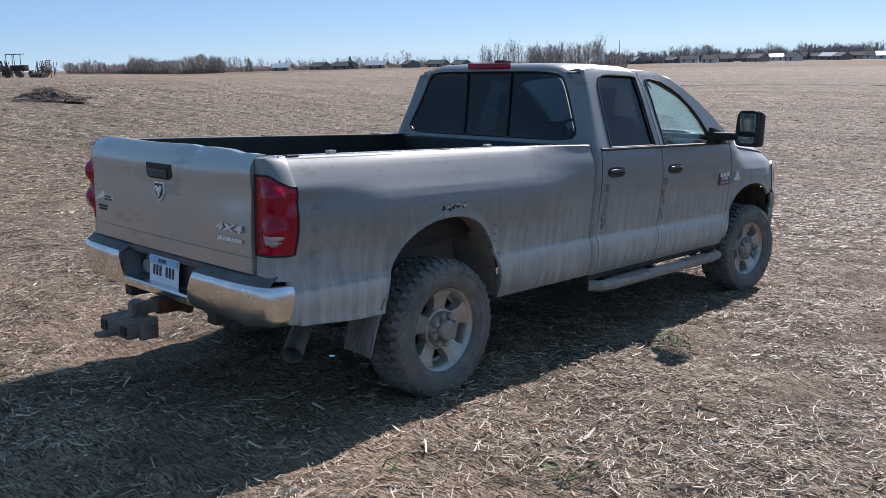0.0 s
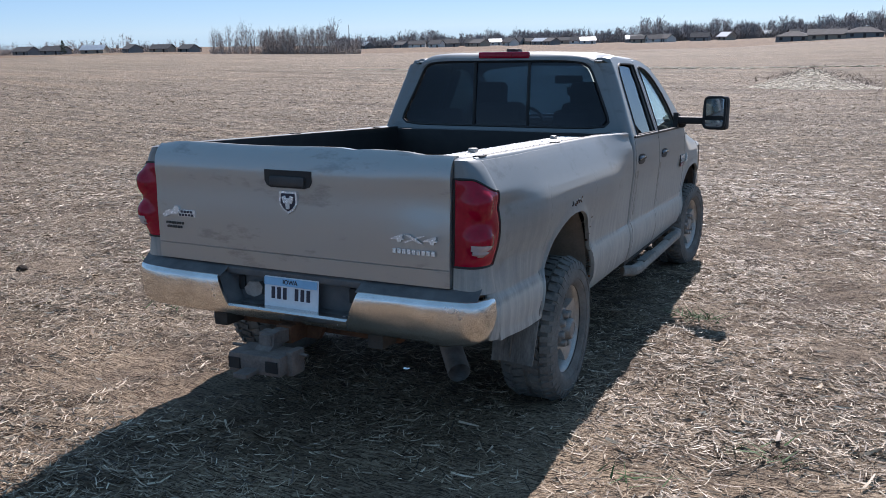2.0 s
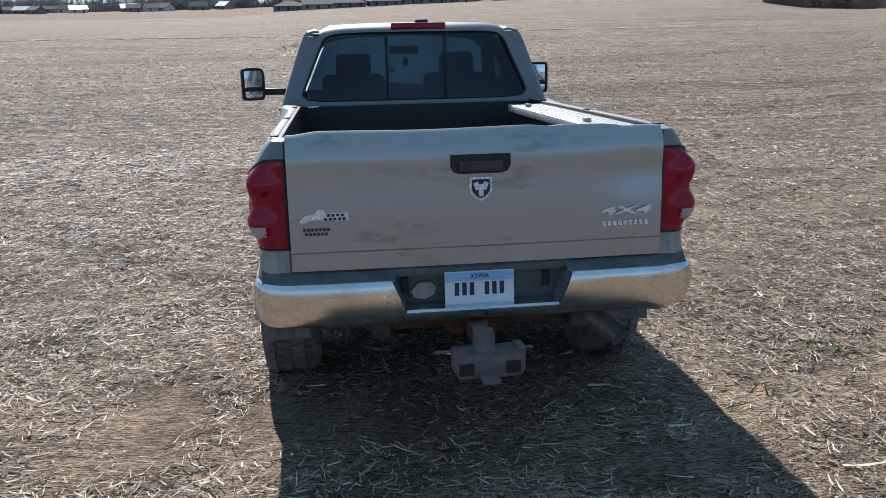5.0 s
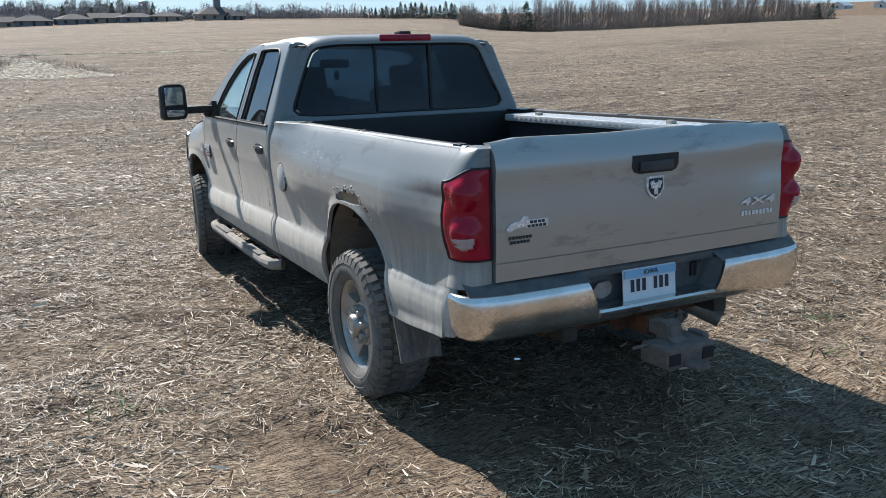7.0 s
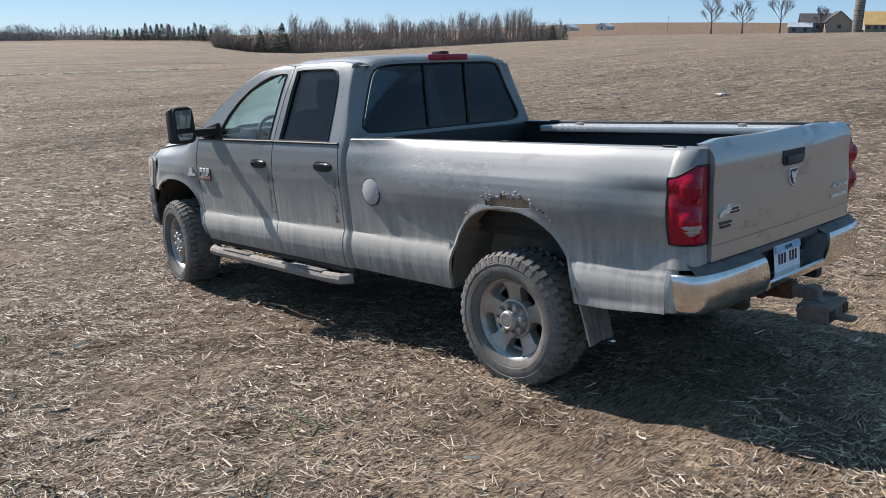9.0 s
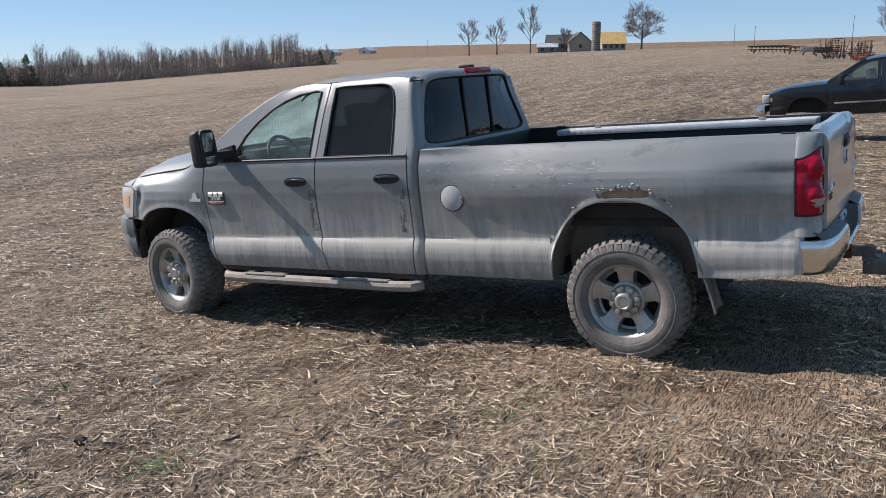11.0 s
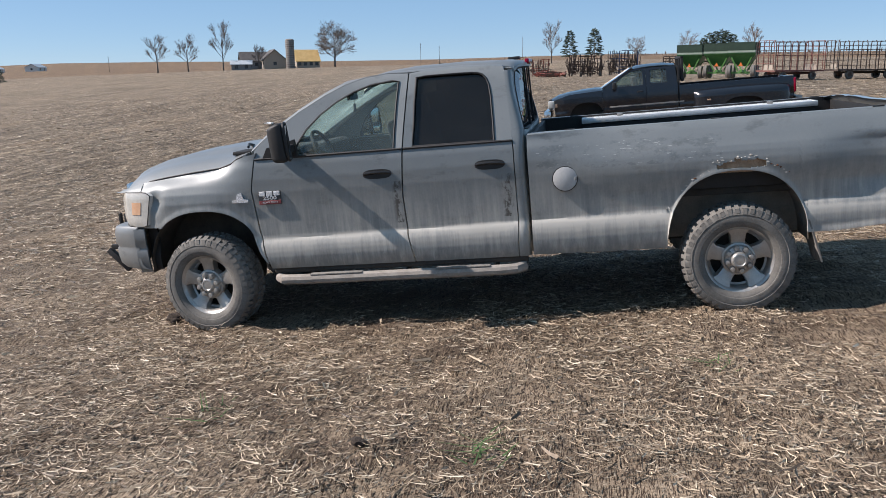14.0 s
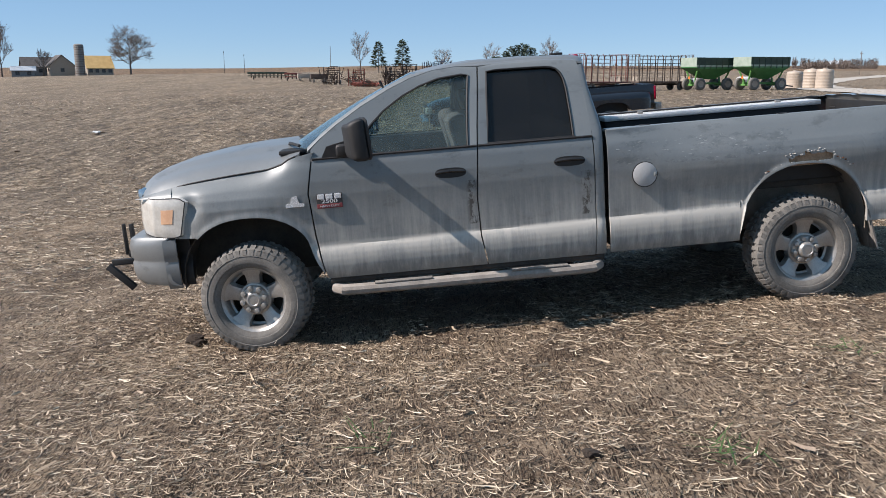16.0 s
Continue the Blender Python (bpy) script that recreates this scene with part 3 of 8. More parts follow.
def fender_x(y, z):
    """The front wing: full over the wheel, drawn in towards the headlamp and the hood."""
    base = interp(rise(y, z), LOWER + [(0.95, 1.005), (1.05, 1.012), (1.12, 1.0), (1.18, 0.972), (1.25, 0.93), (1.32, 0.885), (1.42, 0.83)])
    base = base * (1 - smooth01(4.15, 3.60, y)) + cab_x(np.minimum(z, 1.36), y) * smooth01(4.15, 3.60, y)
    return base - 0.115 * smooth01(4.30, 4.86, y) ** 1.4


REAR_ARCH, FRONT_ARCH = (0.015, 0.478, 1.035), (4.075, 0.490, 0.985)


def arch(y, a, floor):
    c, half, top = a
    t = np.clip(np.abs(np.asarray(y, float) - c) / half, 0, 1)
    return np.where(t >= 1, floor, floor + (top - floor) * (1 - t ** 2.3) ** 0.47)


def span(a, b, step):
    return list(np.linspace(a, b, max(2, int(round(abs(b - a) / step)) + 1)))


def arch_ys(a):
    c, half, _ = a
    return [c + half * math.copysign(min(1, abs(math.sin(t))), t) for t in np.linspace(-math.pi / 2, math.pi / 2, 47)]


def rust_hole(x, y, z):
    n = 0.011 * math.sin(y * 31 + 0.6) + 0.005 * math.sin(y * 83 + 1.3)
    top = 1.112 if -0.14 < y < 0.03 else 1.090
    return -0.185 < y < 0.145 and 1.047 + 0.06 * max(0.0, abs(y) - 0.08) < z < top + n


def bed_panels(side):
    ys = sorted(set([round(v, 4) for v in span(1.462, 0.50, 0.045) + span(0.15, -0.20, 0.0125) + arch_ys(REAR_ARCH) + span(-0.47, -1.0, 0.045)]))
    grid = []
    for y in ys:
        lo = float(arch(y, REAR_ARCH, 0.495 if y > 0 else 0.565 + 0.03 * float(smooth01(-0.6, -1.05, y))))
        hi = 1.386 + 0.006 * math.sin(y * 2)
        vs = np.concatenate([np.linspace(0, 0.34, 17)[:-1], np.linspace(0.34, 1, 46)]) if lo > 0.8 else np.linspace(0, 1, 62)
        row = []
        for v in vs:
            z = lo + (hi - lo) * v
            lip = 0.012 * math.exp(-((z - lo) / 0.03) ** 2) if lo > 0.56 else 0
            row.append((float(bed_x(y, z)) + lip, y, z))
        grid.append(row)
    shell("bed_side", grid, (-0.022, 0, 0), PAINT, truck, "rust-eaten bed side panel" if side < 0 else "bed side with a scabbed arch", rust_hole if side < 0 else None, side)


def corner_path(z, n=12):
    """Plan of the rear corner from the side panel round to the tailgate."""
    x0 = float(bed_x(-1.0, z))
    pts = []
    for k in range(n):
        t = k / (n - 1)
        a = t * math.pi / 2
        pts.append((0.815 + (x0 - 0.815) * math.cos(a) ** 0.55, -1.0 - 0.126 * math.sin(a) ** 0.8))
    return pts


def rear_corner(side):
    zs = span(0.602, 0.83, 0.03)
    shell("corner_panel", [[(float(bed_x(-1.0, z)) - o, -1.0 - q, z) for z in zs] for q, o in ((0, 0), (0.020, 0.002), (0.036, 0.008), (0.048, 0.024))], (-0.012, 0.004, 0), PAINT, truck, "", None, side)
    lamp_top = lambda u: 1.256 + 0.054 * float(smooth01(0.0, 0.75, u))
    for part_of in ("below", "above"):
        grid = []
        for k in range(12):
            zs = np.linspace(0.815, 0.930, 5) if part_of == "below" else np.linspace(lamp_top(k / 11) + 0.003, 1.387, 9)
            col = [(*corner_path(z)[k], z) for z in zs]
            if part_of == "above":
                x, y = corner_path(1.387)[k]
                col += [(x + (0.80 - x) * f, y + (-1.03 - y) * f, 1.393) for f in (0.25, 0.6, 1.0)]
            grid.append(col)
        shell("corner_panel", grid, (-0.012, 0.02, 0), PAINT, truck, "", None, side)
    # tail lamp with two round bulges
    zs, us = np.array(span(0.933, 1.310, 0.012)), np.linspace(0, 1, 34)
    grid = []
    for u in us:
        col = []
        for zn in zs:
            z = 0.933 + (zn - 0.933) * (lamp_top(u) - 0.933) / 0.377
            p = corner_path(z, 34)[int(round(u * 33))]
            edge = min(1, 8 * min(u, 1 - u) + 0.15) * min(1, (min(zn - 0.933, 1.310 - zn)) / 0.02 + 0.1)
            b = 0
            for cz in (1.205, 1.045):
                d = math.hypot((u - 0.58) / 0.34, (z - cz) / 0.070)
                b += 0.034 * max(0, 1 - d ** 2.4) + 0.004 * math.exp(-((d - 1.05) / 0.08) ** 2)
            o = 0.006 * edge + b
            nx, ny = math.cos(u * math.pi / 2), -math.sin(u * math.pi / 2)
            col.append((p[0] + nx * o, p[1] + ny * o, z))
        grid.append(col)
    lamp = shell("tail_lamp", grid, (-0.02, 0.03, 0), RED, truck, "red tail lamp with two round bulges", None, side)
    g = np.array(grid)
    rim = [grid[0][k] for k in range(len(zs))] + [c[-1] for c in grid] + [grid[-1][k] for k in range(len(zs) - 1, -1, -1)] + [c[0] for c in grid[::-1]]
    bm = bmesh.new()
    add_tube(bm, [(s * x, y, z) for s in (side,) for x, y, z in rim[::2]], 0.006, 5)
    part("lamp_gasket", bm, BLACK, lamp, "black gasket round the lens")
    sub = []
    for u in np.linspace(0.34, 0.80, 10):
        col = []
        for z in np.linspace(0.982, 1.036, 7):
            i, j = int(round(u * 33)), int(np.argmin(np.abs(np.array(zs) - z)))
            d = math.hypot((u - 0.58) / 0.30, (z - 1.045) / 0.066)
            p = g[i, j]
            nx, ny = math.cos(u * math.pi / 2), -math.sin(u * math.pi / 2)
            zz = z if d < 1 else 1.036
            col.append((p[0] + nx * 0.004, p[1] + ny * 0.004, zz))
        sub.append(col)
    shell("reversing_lens", sub, (-0.004, 0.004, 0), REVERSE, lamp, "clear reversing lens", None, side)


def tailgate():
    xs, zs = span(-0.806, 0.806, 0.031), [0.838, 0.850, 0.88, 0.9135, 0.9165, 0.9195, 0.930, 0.96, 1.0, 1.05, 1.1, 1.15, 1.2, 1.25, 1.29, 1.32, 1.35, 1.375, 1.395, 1.41, 1.418]
    grid = []
    for x in xs:
        col = []
        for z in zs:
            y = interp(z, [(0.838, -1.1445), (0.9135, -1.1468), (0.9165, -1.1430), (0.9195, -1.1478), (1.10, -1.152), (1.22, -1.150), (1.29, -1.157), (1.33, -1.155), (1.36, -1.147), (1.385, -1.134), (1.405, -1.119), (1.42, -1.100)])
            y -= 0.012 * (1 - (x / 0.81) ** 2)
            dent = 0.013 * math.exp(-((x - 0.70) / 0.15) ** 2 - ((z - 1.24) / 0.13) ** 2) + 0.012 * math.exp(-((x - 0.30) / 0.05) ** 2 - ((z - 1.40) / 0.03) ** 2)
            dz = -0.008 * math.exp(-((x - 0.31) / 0.045) ** 2) * smooth01(1.36, 1.41, z) - 0.012 * math.exp(-((x - 0.66) / 0.06) ** 2) * smooth01(1.36, 1.41, z) - 0.013 * smooth01(0.66, 0.80, abs(x)) * smooth01(1.33, 1.41, z) + 0.003 * math.sin(x * 7) * smooth01(1.33, 1.41, z)
            col.append((x, y + dent, z + dz))
        grid.append(col)
    gate = shell("tailgate", grid, (0, 0.045, -0.002), GATELIFT, truck, "dented tailgate with a bent top edge")
    bm = bmesh.new()
    add_box(bm, (0, -1.080, 1.105), (1.58, 0.030, 0.52), 0.006)
    for k in range(7):
        add_box(bm, (-0.66 + k * 0.22, -1.062, 1.10), (0.10, 0.012, 0.40), 0.004, segments=1)
    part("gate_liner", bm, BLACK, gate, "black ribbed tailgate liner")
    # latch handle
    bm = bmesh.new()
    prism(bm, [(-0.128, 1.312), (0.128, 1.312), (0.128, 1.262), (0.116, 1.240), (0.092, 1.231), (-0.092, 1.231), (-0.116, 1.240), (-0.128, 1.262)], "y", -1.150, -1.172)
    part("handle_bezel", bm, BLACK, gate, "black tailgate handle")
    bm = bmesh.new()
    add_box(bm, (0, -1.176, 1.262), (0.19, 0.016, 0.045), 0.007)
    part("handle", bm, STEPPAD, gate)
    # shield badge as a plain shape
    bm = bmesh.new()
    prism(bm, [(-0.047, 1.215), (0.047, 1.215), (0.050, 1.16), (0.030, 1.13), (0.0, 1.112), (-0.030, 1.13), (-0.050, 1.16)], "y", -1.160, -1.172)
    part("shield_badge", bm, BADGE, gate, "silver shield badge", 0)
    bm = bmesh.new()
    prism(bm, [(-0.037, 1.206), (0.037, 1.206), (0.040, 1.163), (0.024, 1.138), (0.0, 1.123), (-0.024, 1.138), (-0.040, 1.163)], "y", -1.170, -1.1745)
    part("badge_field", bm, INK, gate, "", 0)
    bm = bmesh.new()
    for s in (-1, 1):
        add_box(bm, (s * 0.018, -1.175, 1.178), (0.022, 0.008, 0.034), 0.003, (0, s * 18, 0), 1)
    add_box(bm, (0, -1.176, 1.160), (0.022, 0.010, 0.052), 0.004, segments=1)
    part("badge_relief", bm, BADGE, gate)
    # lettering on the gate
    slant = Matrix(((1, 0.35, 0, 0), (0, 1, 0, 0), (0, 0, 1, 0), (0, 0, 0, 1)))
    text_mesh("lettering", "4X4", 0.048, pose(0.642, -1.163, 1.043, 90, 0, 0) @ slant, BADGE, gate, 0.003, 0.0010, 2.75)
    bm = bmesh.new()
    for k in range(9):
        add_box(bm, (0.546 + k * 0.0235, -1.160, 0.987), (0.018, 0.006, 0.022), 0.002, segments=1)
    part("dealer_mark", bm, BADGE, gate, "dealer mark as a row of small bars")
    bm = bmesh.new()
    add_box(bm, (-0.615, -1.158, 1.070), (0.11, 0.006, 0.034), 0.002, segments=1)
    part("trim_badge", bm, BADGE, gate, "silver trim badge")
    bm = bmesh.new()
    prism(bm, [(-0.765, 1.055), (-0.742, 1.080), (-0.70, 1.085), (-0.686, 1.105), (-0.664, 1.104), (-0.655, 1.085), (-0.672, 1.062), (-0.71, 1.060), (-0.752, 1.045)], "y", -1.155, -1.164)
    part("trim_emblem", bm, BADGE, gate, "", 0)
    bm = bmesh.new()
    for r in range(2):
        for k in range(4 + r):
            add_box(bm, (-0.643 + k * 0.019 - r * 0.012, -1.162, 1.078 - r * 0.016), (0.013, 0.003, 0.011))
    part("trim_lettering", bm, INK, gate, "", 0)
    bm = bmesh.new()
    for r in range(2):
        for k in range(7 - r):
            add_box(bm, (-0.744 + k * 0.0165 + r * 0.006, -1.157, 1.018 - r * 0.019), (0.013, 0.005, 0.012), 0.0015, segments=1)
    part("engine_badge", bm, STEPPAD, gate)


def rear_bumper():
    chrome = [(0.050, 0.797), (0.012, 0.796), (0.003, 0.789), (-0.002, 0.770), (-0.004, 0.740), (-0.003, 0.706), (0.001, 0.672), (0.007, 0.645), (0.015, 0.618), (0.034, 0.600), (0.065, 0.592)]
    low = [(0.055, 0.662), (0.010, 0.661), (-0.002, 0.652), (0.002, 0.628), (0.02, 0.606), (0.05, 0.594)]
    plan = [(0.392, -1.224), (0.50, -1.224), (0.62, -1.221), (0.72, -1.216), (0.80, -1.208), (0.86, -1.197), (0.905, -1.181), (0.938, -1.158), (0.958, -1.130), (0.969, -1.10), (0.974, -1.07), (0.972, -1.046)]
    inner = lambda z: 0.392 - 0.060 * (0.797 - min(z, 0.797)) / 0.15
    for s in (-1, 1):
        grid = []
        for k, (px, py) in enumerate(plan):
            q, r = plan[max(k - 1, 0)], plan[min(k + 1, len(plan) - 1)]
            d = Vector((r[0] - q[0], r[1] - q[1])).normalized()
            inward = Vector((-d.y, d.x))
            col = []
            for dy, z in chrome:
                cut = (0.392 - inner(z)) * (1 - float(smooth01(0.392, 0.54, px)))
                dip = 0.014 * math.exp(-((px - 0.80) / 0.05) ** 2) * (s > 0) * (z < 0.66)
                dent = 0.010 * math.exp(-((px - 0.62) / 0.07) ** 2 - ((z - 0.70) / 0.04) ** 2) * (s > 0) + 0.006 * math.sin(px * 23 + s) * math.exp(-((z - 0.71) / 0.05) ** 2) * (s > 0)
                dd = min(dy, 0.05) if px > 0.9 else dy
                col.append((px - cut + inward.x * (dd + dent), py + inward.y * (dd + dent), z - dip))
            grid.append(col)
        shell("rear_bumper_end", grid, (0, 0.018, -0.003), CHROME, truck, "scuffed chrome bumper end", None, s, 60)
        # cheek between the chrome and the recessed step
        grid = [[(inner(z) + 0.006, -1.214, z), (inner(z) - 0.008, -1.16, z), (inner(z) - 0.014, -1.095, z)] for z in (0.655, 0.70, 0.75, 0.797)]
        shell("bumper_cheek", grid, (0.006, 0, 0), BUMPTOP, truck, "", None, s)
    grid = [[(x, -1.222 + dy, z) for dy, z in low] for x in span(-0.332, 0.332, 0.03)]
    shell("rear_bumper_bar", grid, (0, 0.018, -0.003), CHROME, truck, "chrome lower bumper lip")
    # dark recessed step with its pads
    bm = bmesh.new()
    add_box(bm, (0, -1.080, 0.735), (0.80, 0.04, 0.20), 0.012)
    add_box(bm, (0, -1.150, 0.652), (0.66, 0.125, 0.016), 0.005)
    part("bumper_step", bm, BUMPTOP, truck, "dark plastic bumper step")
    for s in (-1, 1):
        grid = []
        for x in span(0.375, 0.935, 0.04):
            front = float(np.interp(x, [q[0] for q in plan], [q[1] for q in plan])) + 0.012
            back = -1.06
            grid.append([(x, front + (back - front) * f, 0.7995 + dz) for f, dz in ((0, -0.004), (0.10, 0.002), (0.35, 0.022), (0.60, 0.040), (0.85, 0.048), (1.0, 0.048))])
        shell("step_pad", grid, (0, 0, -0.006), BUMPTOP, truck, "dusty grey step pad", None, s)
    grid = [[(x, -1.150, 0.800), (x, -1.152, 0.822), (x, -1.142, 0.833), (x, -1.10, 0.845), (x, -1.06, 0.845)] for x in span(-0.40, 0.40, 0.05)]
    shell("step_top", grid, (0, 0.006, -0.008), BUMPTOP, truck)
    bm = bmesh.new()
    prism(bm, [(-0.305, 0.72), (-0.275, 0.755), (-0.215, 0.76), (-0.195, 0.735), (-0.205, 0.70), (-0.245, 0.682), (-0.29, 0.69)], "y", -1.096, -1.126)
    part("trailer_socket", bm, STEEL, truck, "grey trailer socket")
    for x in (-0.33, 0.30):
        bm = bmesh.new()
        add_box(bm, (x, -1.102, 0.742), (0.036, 0.02, 0.07), 0.006)
        part("chain_slot", bm, BLACK, truck)
    # licence plate
    bm = bmesh.new()
    add_box(bm, (-0.008, -1.115, 0.734), (0.305, 0.006, 0.152), 0.002, (-4, 0, 0), 1)
    plate = part("licence_plate", bm, PLATEW, truck, "white plate with a blue upper band")
    bm = bmesh.new()
    add_box(bm, (-0.008, -1.1208, 0.788), (0.295, 0.003, 0.036), 0, (-4, 0, 0))
    part("plate_band", bm, PLATEB, plate, "", 0)
    text_mesh("plate_state", "IOWA", 0.030, pose(-0.008, -1.124, 0.789, 86, 0, 0), INK, plate, 0.001)
    for k in range(7):
        if k != 3:
            bm = bmesh.new()
            add_box(bm, (-0.108 + k * 0.033, -1.1195, 0.733), (0.019, 0.003, 0.056), 0, (-4, 0, 0))
            part("plate_bar", bm, INK, plate, "", 0)
    text_mesh("plate_county", "MUSCATINE", 0.019, pose(0.010, -1.117, 0.677, 86, 0, 0), INK, plate, 0.001)
    bm = bmesh.new()
    add_box(bm, (-0.143, -1.1175, 0.678), (0.026, 0.003, 0.022), 0, (-4, 0, 0))
    part("plate_sticker", bm, MUD, plate, "", 0)
    plate.matrix_basis = pose(0, -0.040, -0.006)


def bed_inside():
    bm = bmesh.new()
    add_box(bm, (0, 0.16, 0.905), (1.66, 2.52, 0.03))
    for k in range(9):
        add_box(bm, (-0.72 + k * 0.18, 0.16, 0.928), (0.09, 2.50, 0.018), 0.005, segments=1)
    part("bed_floor", bm, BLACK, truck, "black-lined ribbed bed floor")
    for s in (-1, 1):
        bm = bmesh.new()
        add_box(bm, (s * 0.835, 0.16, 1.13), (0.03, 2.54, 0.46))
        add_box(bm, (s * 0.74, 0.015, 1.02), (0.19, 0.96, 0.22), 0.03)
        part("bed_liner", bm, BLACK, truck, "black bed liner wall")
        # rail cap with stake pockets
        grid = []
        for y in span(1.455, -1.030, 0.06):
            grid.append([(s * 0.842, y, 1.380), (s * 0.846, y, 1.392), (s * 0.860, y, 1.396), (s * (float(bed_x(y, 1.384)) - 0.012), y, 1.394), (s * (float(bed_x(y, 1.384)) - 0.002), y, 1.386), (s * (float(bed_x(y, 1.37)) - 0.006), y, 1.366)])
        shell("rail_cap", grid, (0, 0, -0.012), PAINT, truck, "grey bed rail")
        bm = bmesh.new()
        add_box(bm, (s * 0.832, 0.21, 1.362), (0.022, 2.46, 0.064), 0.006)
        part("rail_lip", bm, BLACK, truck, "black inner rail lip")
        for y in (1.15, 0.12, -0.95):
            bm = bmesh.new()
            add_box(bm, (s * 0.856, y, 1.397), (0.036, 0.075, 0.006), 0.002, segments=1)
            part("stake_pocket", bm, BLACK, truck)
    bm = bmesh.new()
    add_box(bm, (0, 1.435, 1.13), (1.66, 0.035, 0.50), 0.008)
    part("bed_front_wall", bm, BLACK, truck, "black bed front wall")


for s in (-1, 1):
    bed_panels(s)
    rear_corner(s)
tailgate()
rear_bumper()
bed_inside()


# cab
def back_edge(z):
    return 0.895 - 0.205 * max(0.0, (z - 1.383) / 0.52)


def back_y(z, x):
    """The cab's back wall, bowed so that its corners lie forward."""
    return 1.468 + 0.022 * float(smooth01(1.36, 1.92, z)) + (abs(x) / 0.85) ** 2.6 * (0.012 + 0.10 * float(smooth01(1.36, 1.92, z)))


def cab_panels(s):
    # rear door skin below the belt
    def skin(name, ya, yb, lo, hi, label=""):
        grid = []
        for u in np.linspace(0, 1, 15):
            col = []
            for v in np.linspace(0, 1, 66):
                z = lo + (hi - lo) * v
                y = ya(z) * (1 - u) + yb(z) * u
                col.append((float(cab_x(z, y)), y, z))
            grid.append(col)
        return shell(name, grid, (-0.03, 0, 0), PAINT, truck, label, None, s)
    b_gap = lambda z: interp(z, [(0.48, 2.370), (0.70, 2.408), (1.0, 2.420), (1.36, 2.393), (1.94, 2.335)])
    r_gap = lambda z: interp(z, [(0.48, 1.575), (0.75, 1.560), (1.30, 1.562), (1.94, 1.625)])
    f_gap = lambda z: interp(z, [(0.48, 3.545), (0.60, 3.570), (0.80, 3.600), (1.12, 3.622), (1.36, 3.575), (1.42, 3.545)])
    front = skin("front_door", lambda z: f_gap(z) - 0.006, lambda z: b_gap(z) + 0.005, 0.488, 1.358, "dusty front door")
    rear = skin("rear_door", lambda z: b_gap(z) - 0.005, lambda z: r_gap(z) + 0.005, 0.488, 1.362, "dusty rear door with a dent")
    # sill
    grid = [[(0.93, y, 0.44), (0.955, y, 0.445), (0.962, y, 0.462), (0.955, y, 0.482)] for y in span(3.53, 1.51, 0.2)]
    shell("sill", grid, (-0.05, 0, 0), UNDER, truck, "", None, s)
    # rear quarter of the cab
    grid = []
    for z in span(0.488, 1.865, 0.03):
        x = float(cab_x(z))
        row = []
        for t in np.linspace(0, 1, 12):
            a = t * math.pi / 2
            y0 = float(r_gap(z)) - 0.005
            xe = back_edge(z)
            y1 = back_y(z, xe)
            row.append((xe + (x - xe) * math.cos(a) ** 0.5, y0 + (y1 - y0) * math.sin(a) ** 0.6, z))
        grid.append(row)
    for f in (0.5, -0.1):
        grid.append([(0.668 + (px - 0.668) * f, py + 0.01, 1.8665) for px, py, _ in row])
    shell("cab_corner", grid, (-0.025, 0.012, 0), PAINT, truck, "", None, s)
    # door frames round the windows
    def ring(name, outer, inner, parent, mat=PAINT, off=-0.03):
        rows = []
        for f in (0, 0.25, 0.5, 0.75, 1):
            rows.append([(float(cab_x(zo + (zi - zo) * f)) - 0.006 * f, yo + (yi - yo) * f, zo + (zi - zo) * f) for (yo, zo), (yi, zi) in zip(outer, inner)])
        return shell(name, list(map(list, zip(*rows))), (off, 0, 0), mat, parent, "", None, s)
    fo = [(2.398, 1.36), (2.385, 1.50), (2.362, 1.70), (2.340, 1.905), (2.50, 1.918), (2.66, 1.905), (2.83, 1.862), (3.00, 1.792), (3.20, 1.690), (3.38, 1.580), (3.50, 1.495), (3.575, 1.425), (3.580, 1.36)]
    fi = [(2.462, 1.362), (2.452, 1.50), (2.432, 1.70), (2.412, 1.852), (2.46, 1.862), (2.63, 1.845), (2.77, 1.803), (2.90, 1.742), (3.04, 1.652), (3.15, 1.552), (3.21, 1.470), (3.245, 1.40), (3.25, 1.362)]
    ring("window_frame", fo, fi, front)
    ro = [(1.567, 1.362), (1.572, 1.50), (1.592, 1.70), (1.600, 1.78), (1.606, 1.845), (1.615, 1.895), (1.70, 1.907), (1.80, 1.915), (2.00, 1.920), (2.20, 1.918), (2.330, 1.905), (2.352, 1.70), (2.375, 1.50), (2.388, 1.362)]
    ri = [(1.700, 1.368), (1.703, 1.50), (1.714, 1.70), (1.726, 1.775), (1.743, 1.818), (1.770, 1.848), (1.805, 1.862), (1.85, 1.868), (2.00, 1.872), (2.20, 1.874), (2.275, 1.868), (2.292, 1.70), (2.305, 1.50), (2.318, 1.368)]
    ring("window_frame", ro, ri, rear)
    def seal(parent, loop, w=0.012):
        pts = [(s * (float(cab_x(z)) - 0.004), y, z) for y, z in loop + loop[:1]]
        bm = bmesh.new()
        add_tube(bm, pts, w * 0.6, 5)
        part("window_seal", bm, BLACK, parent, "black window seal")
    seal(front, fi)
    seal(rear, ri)
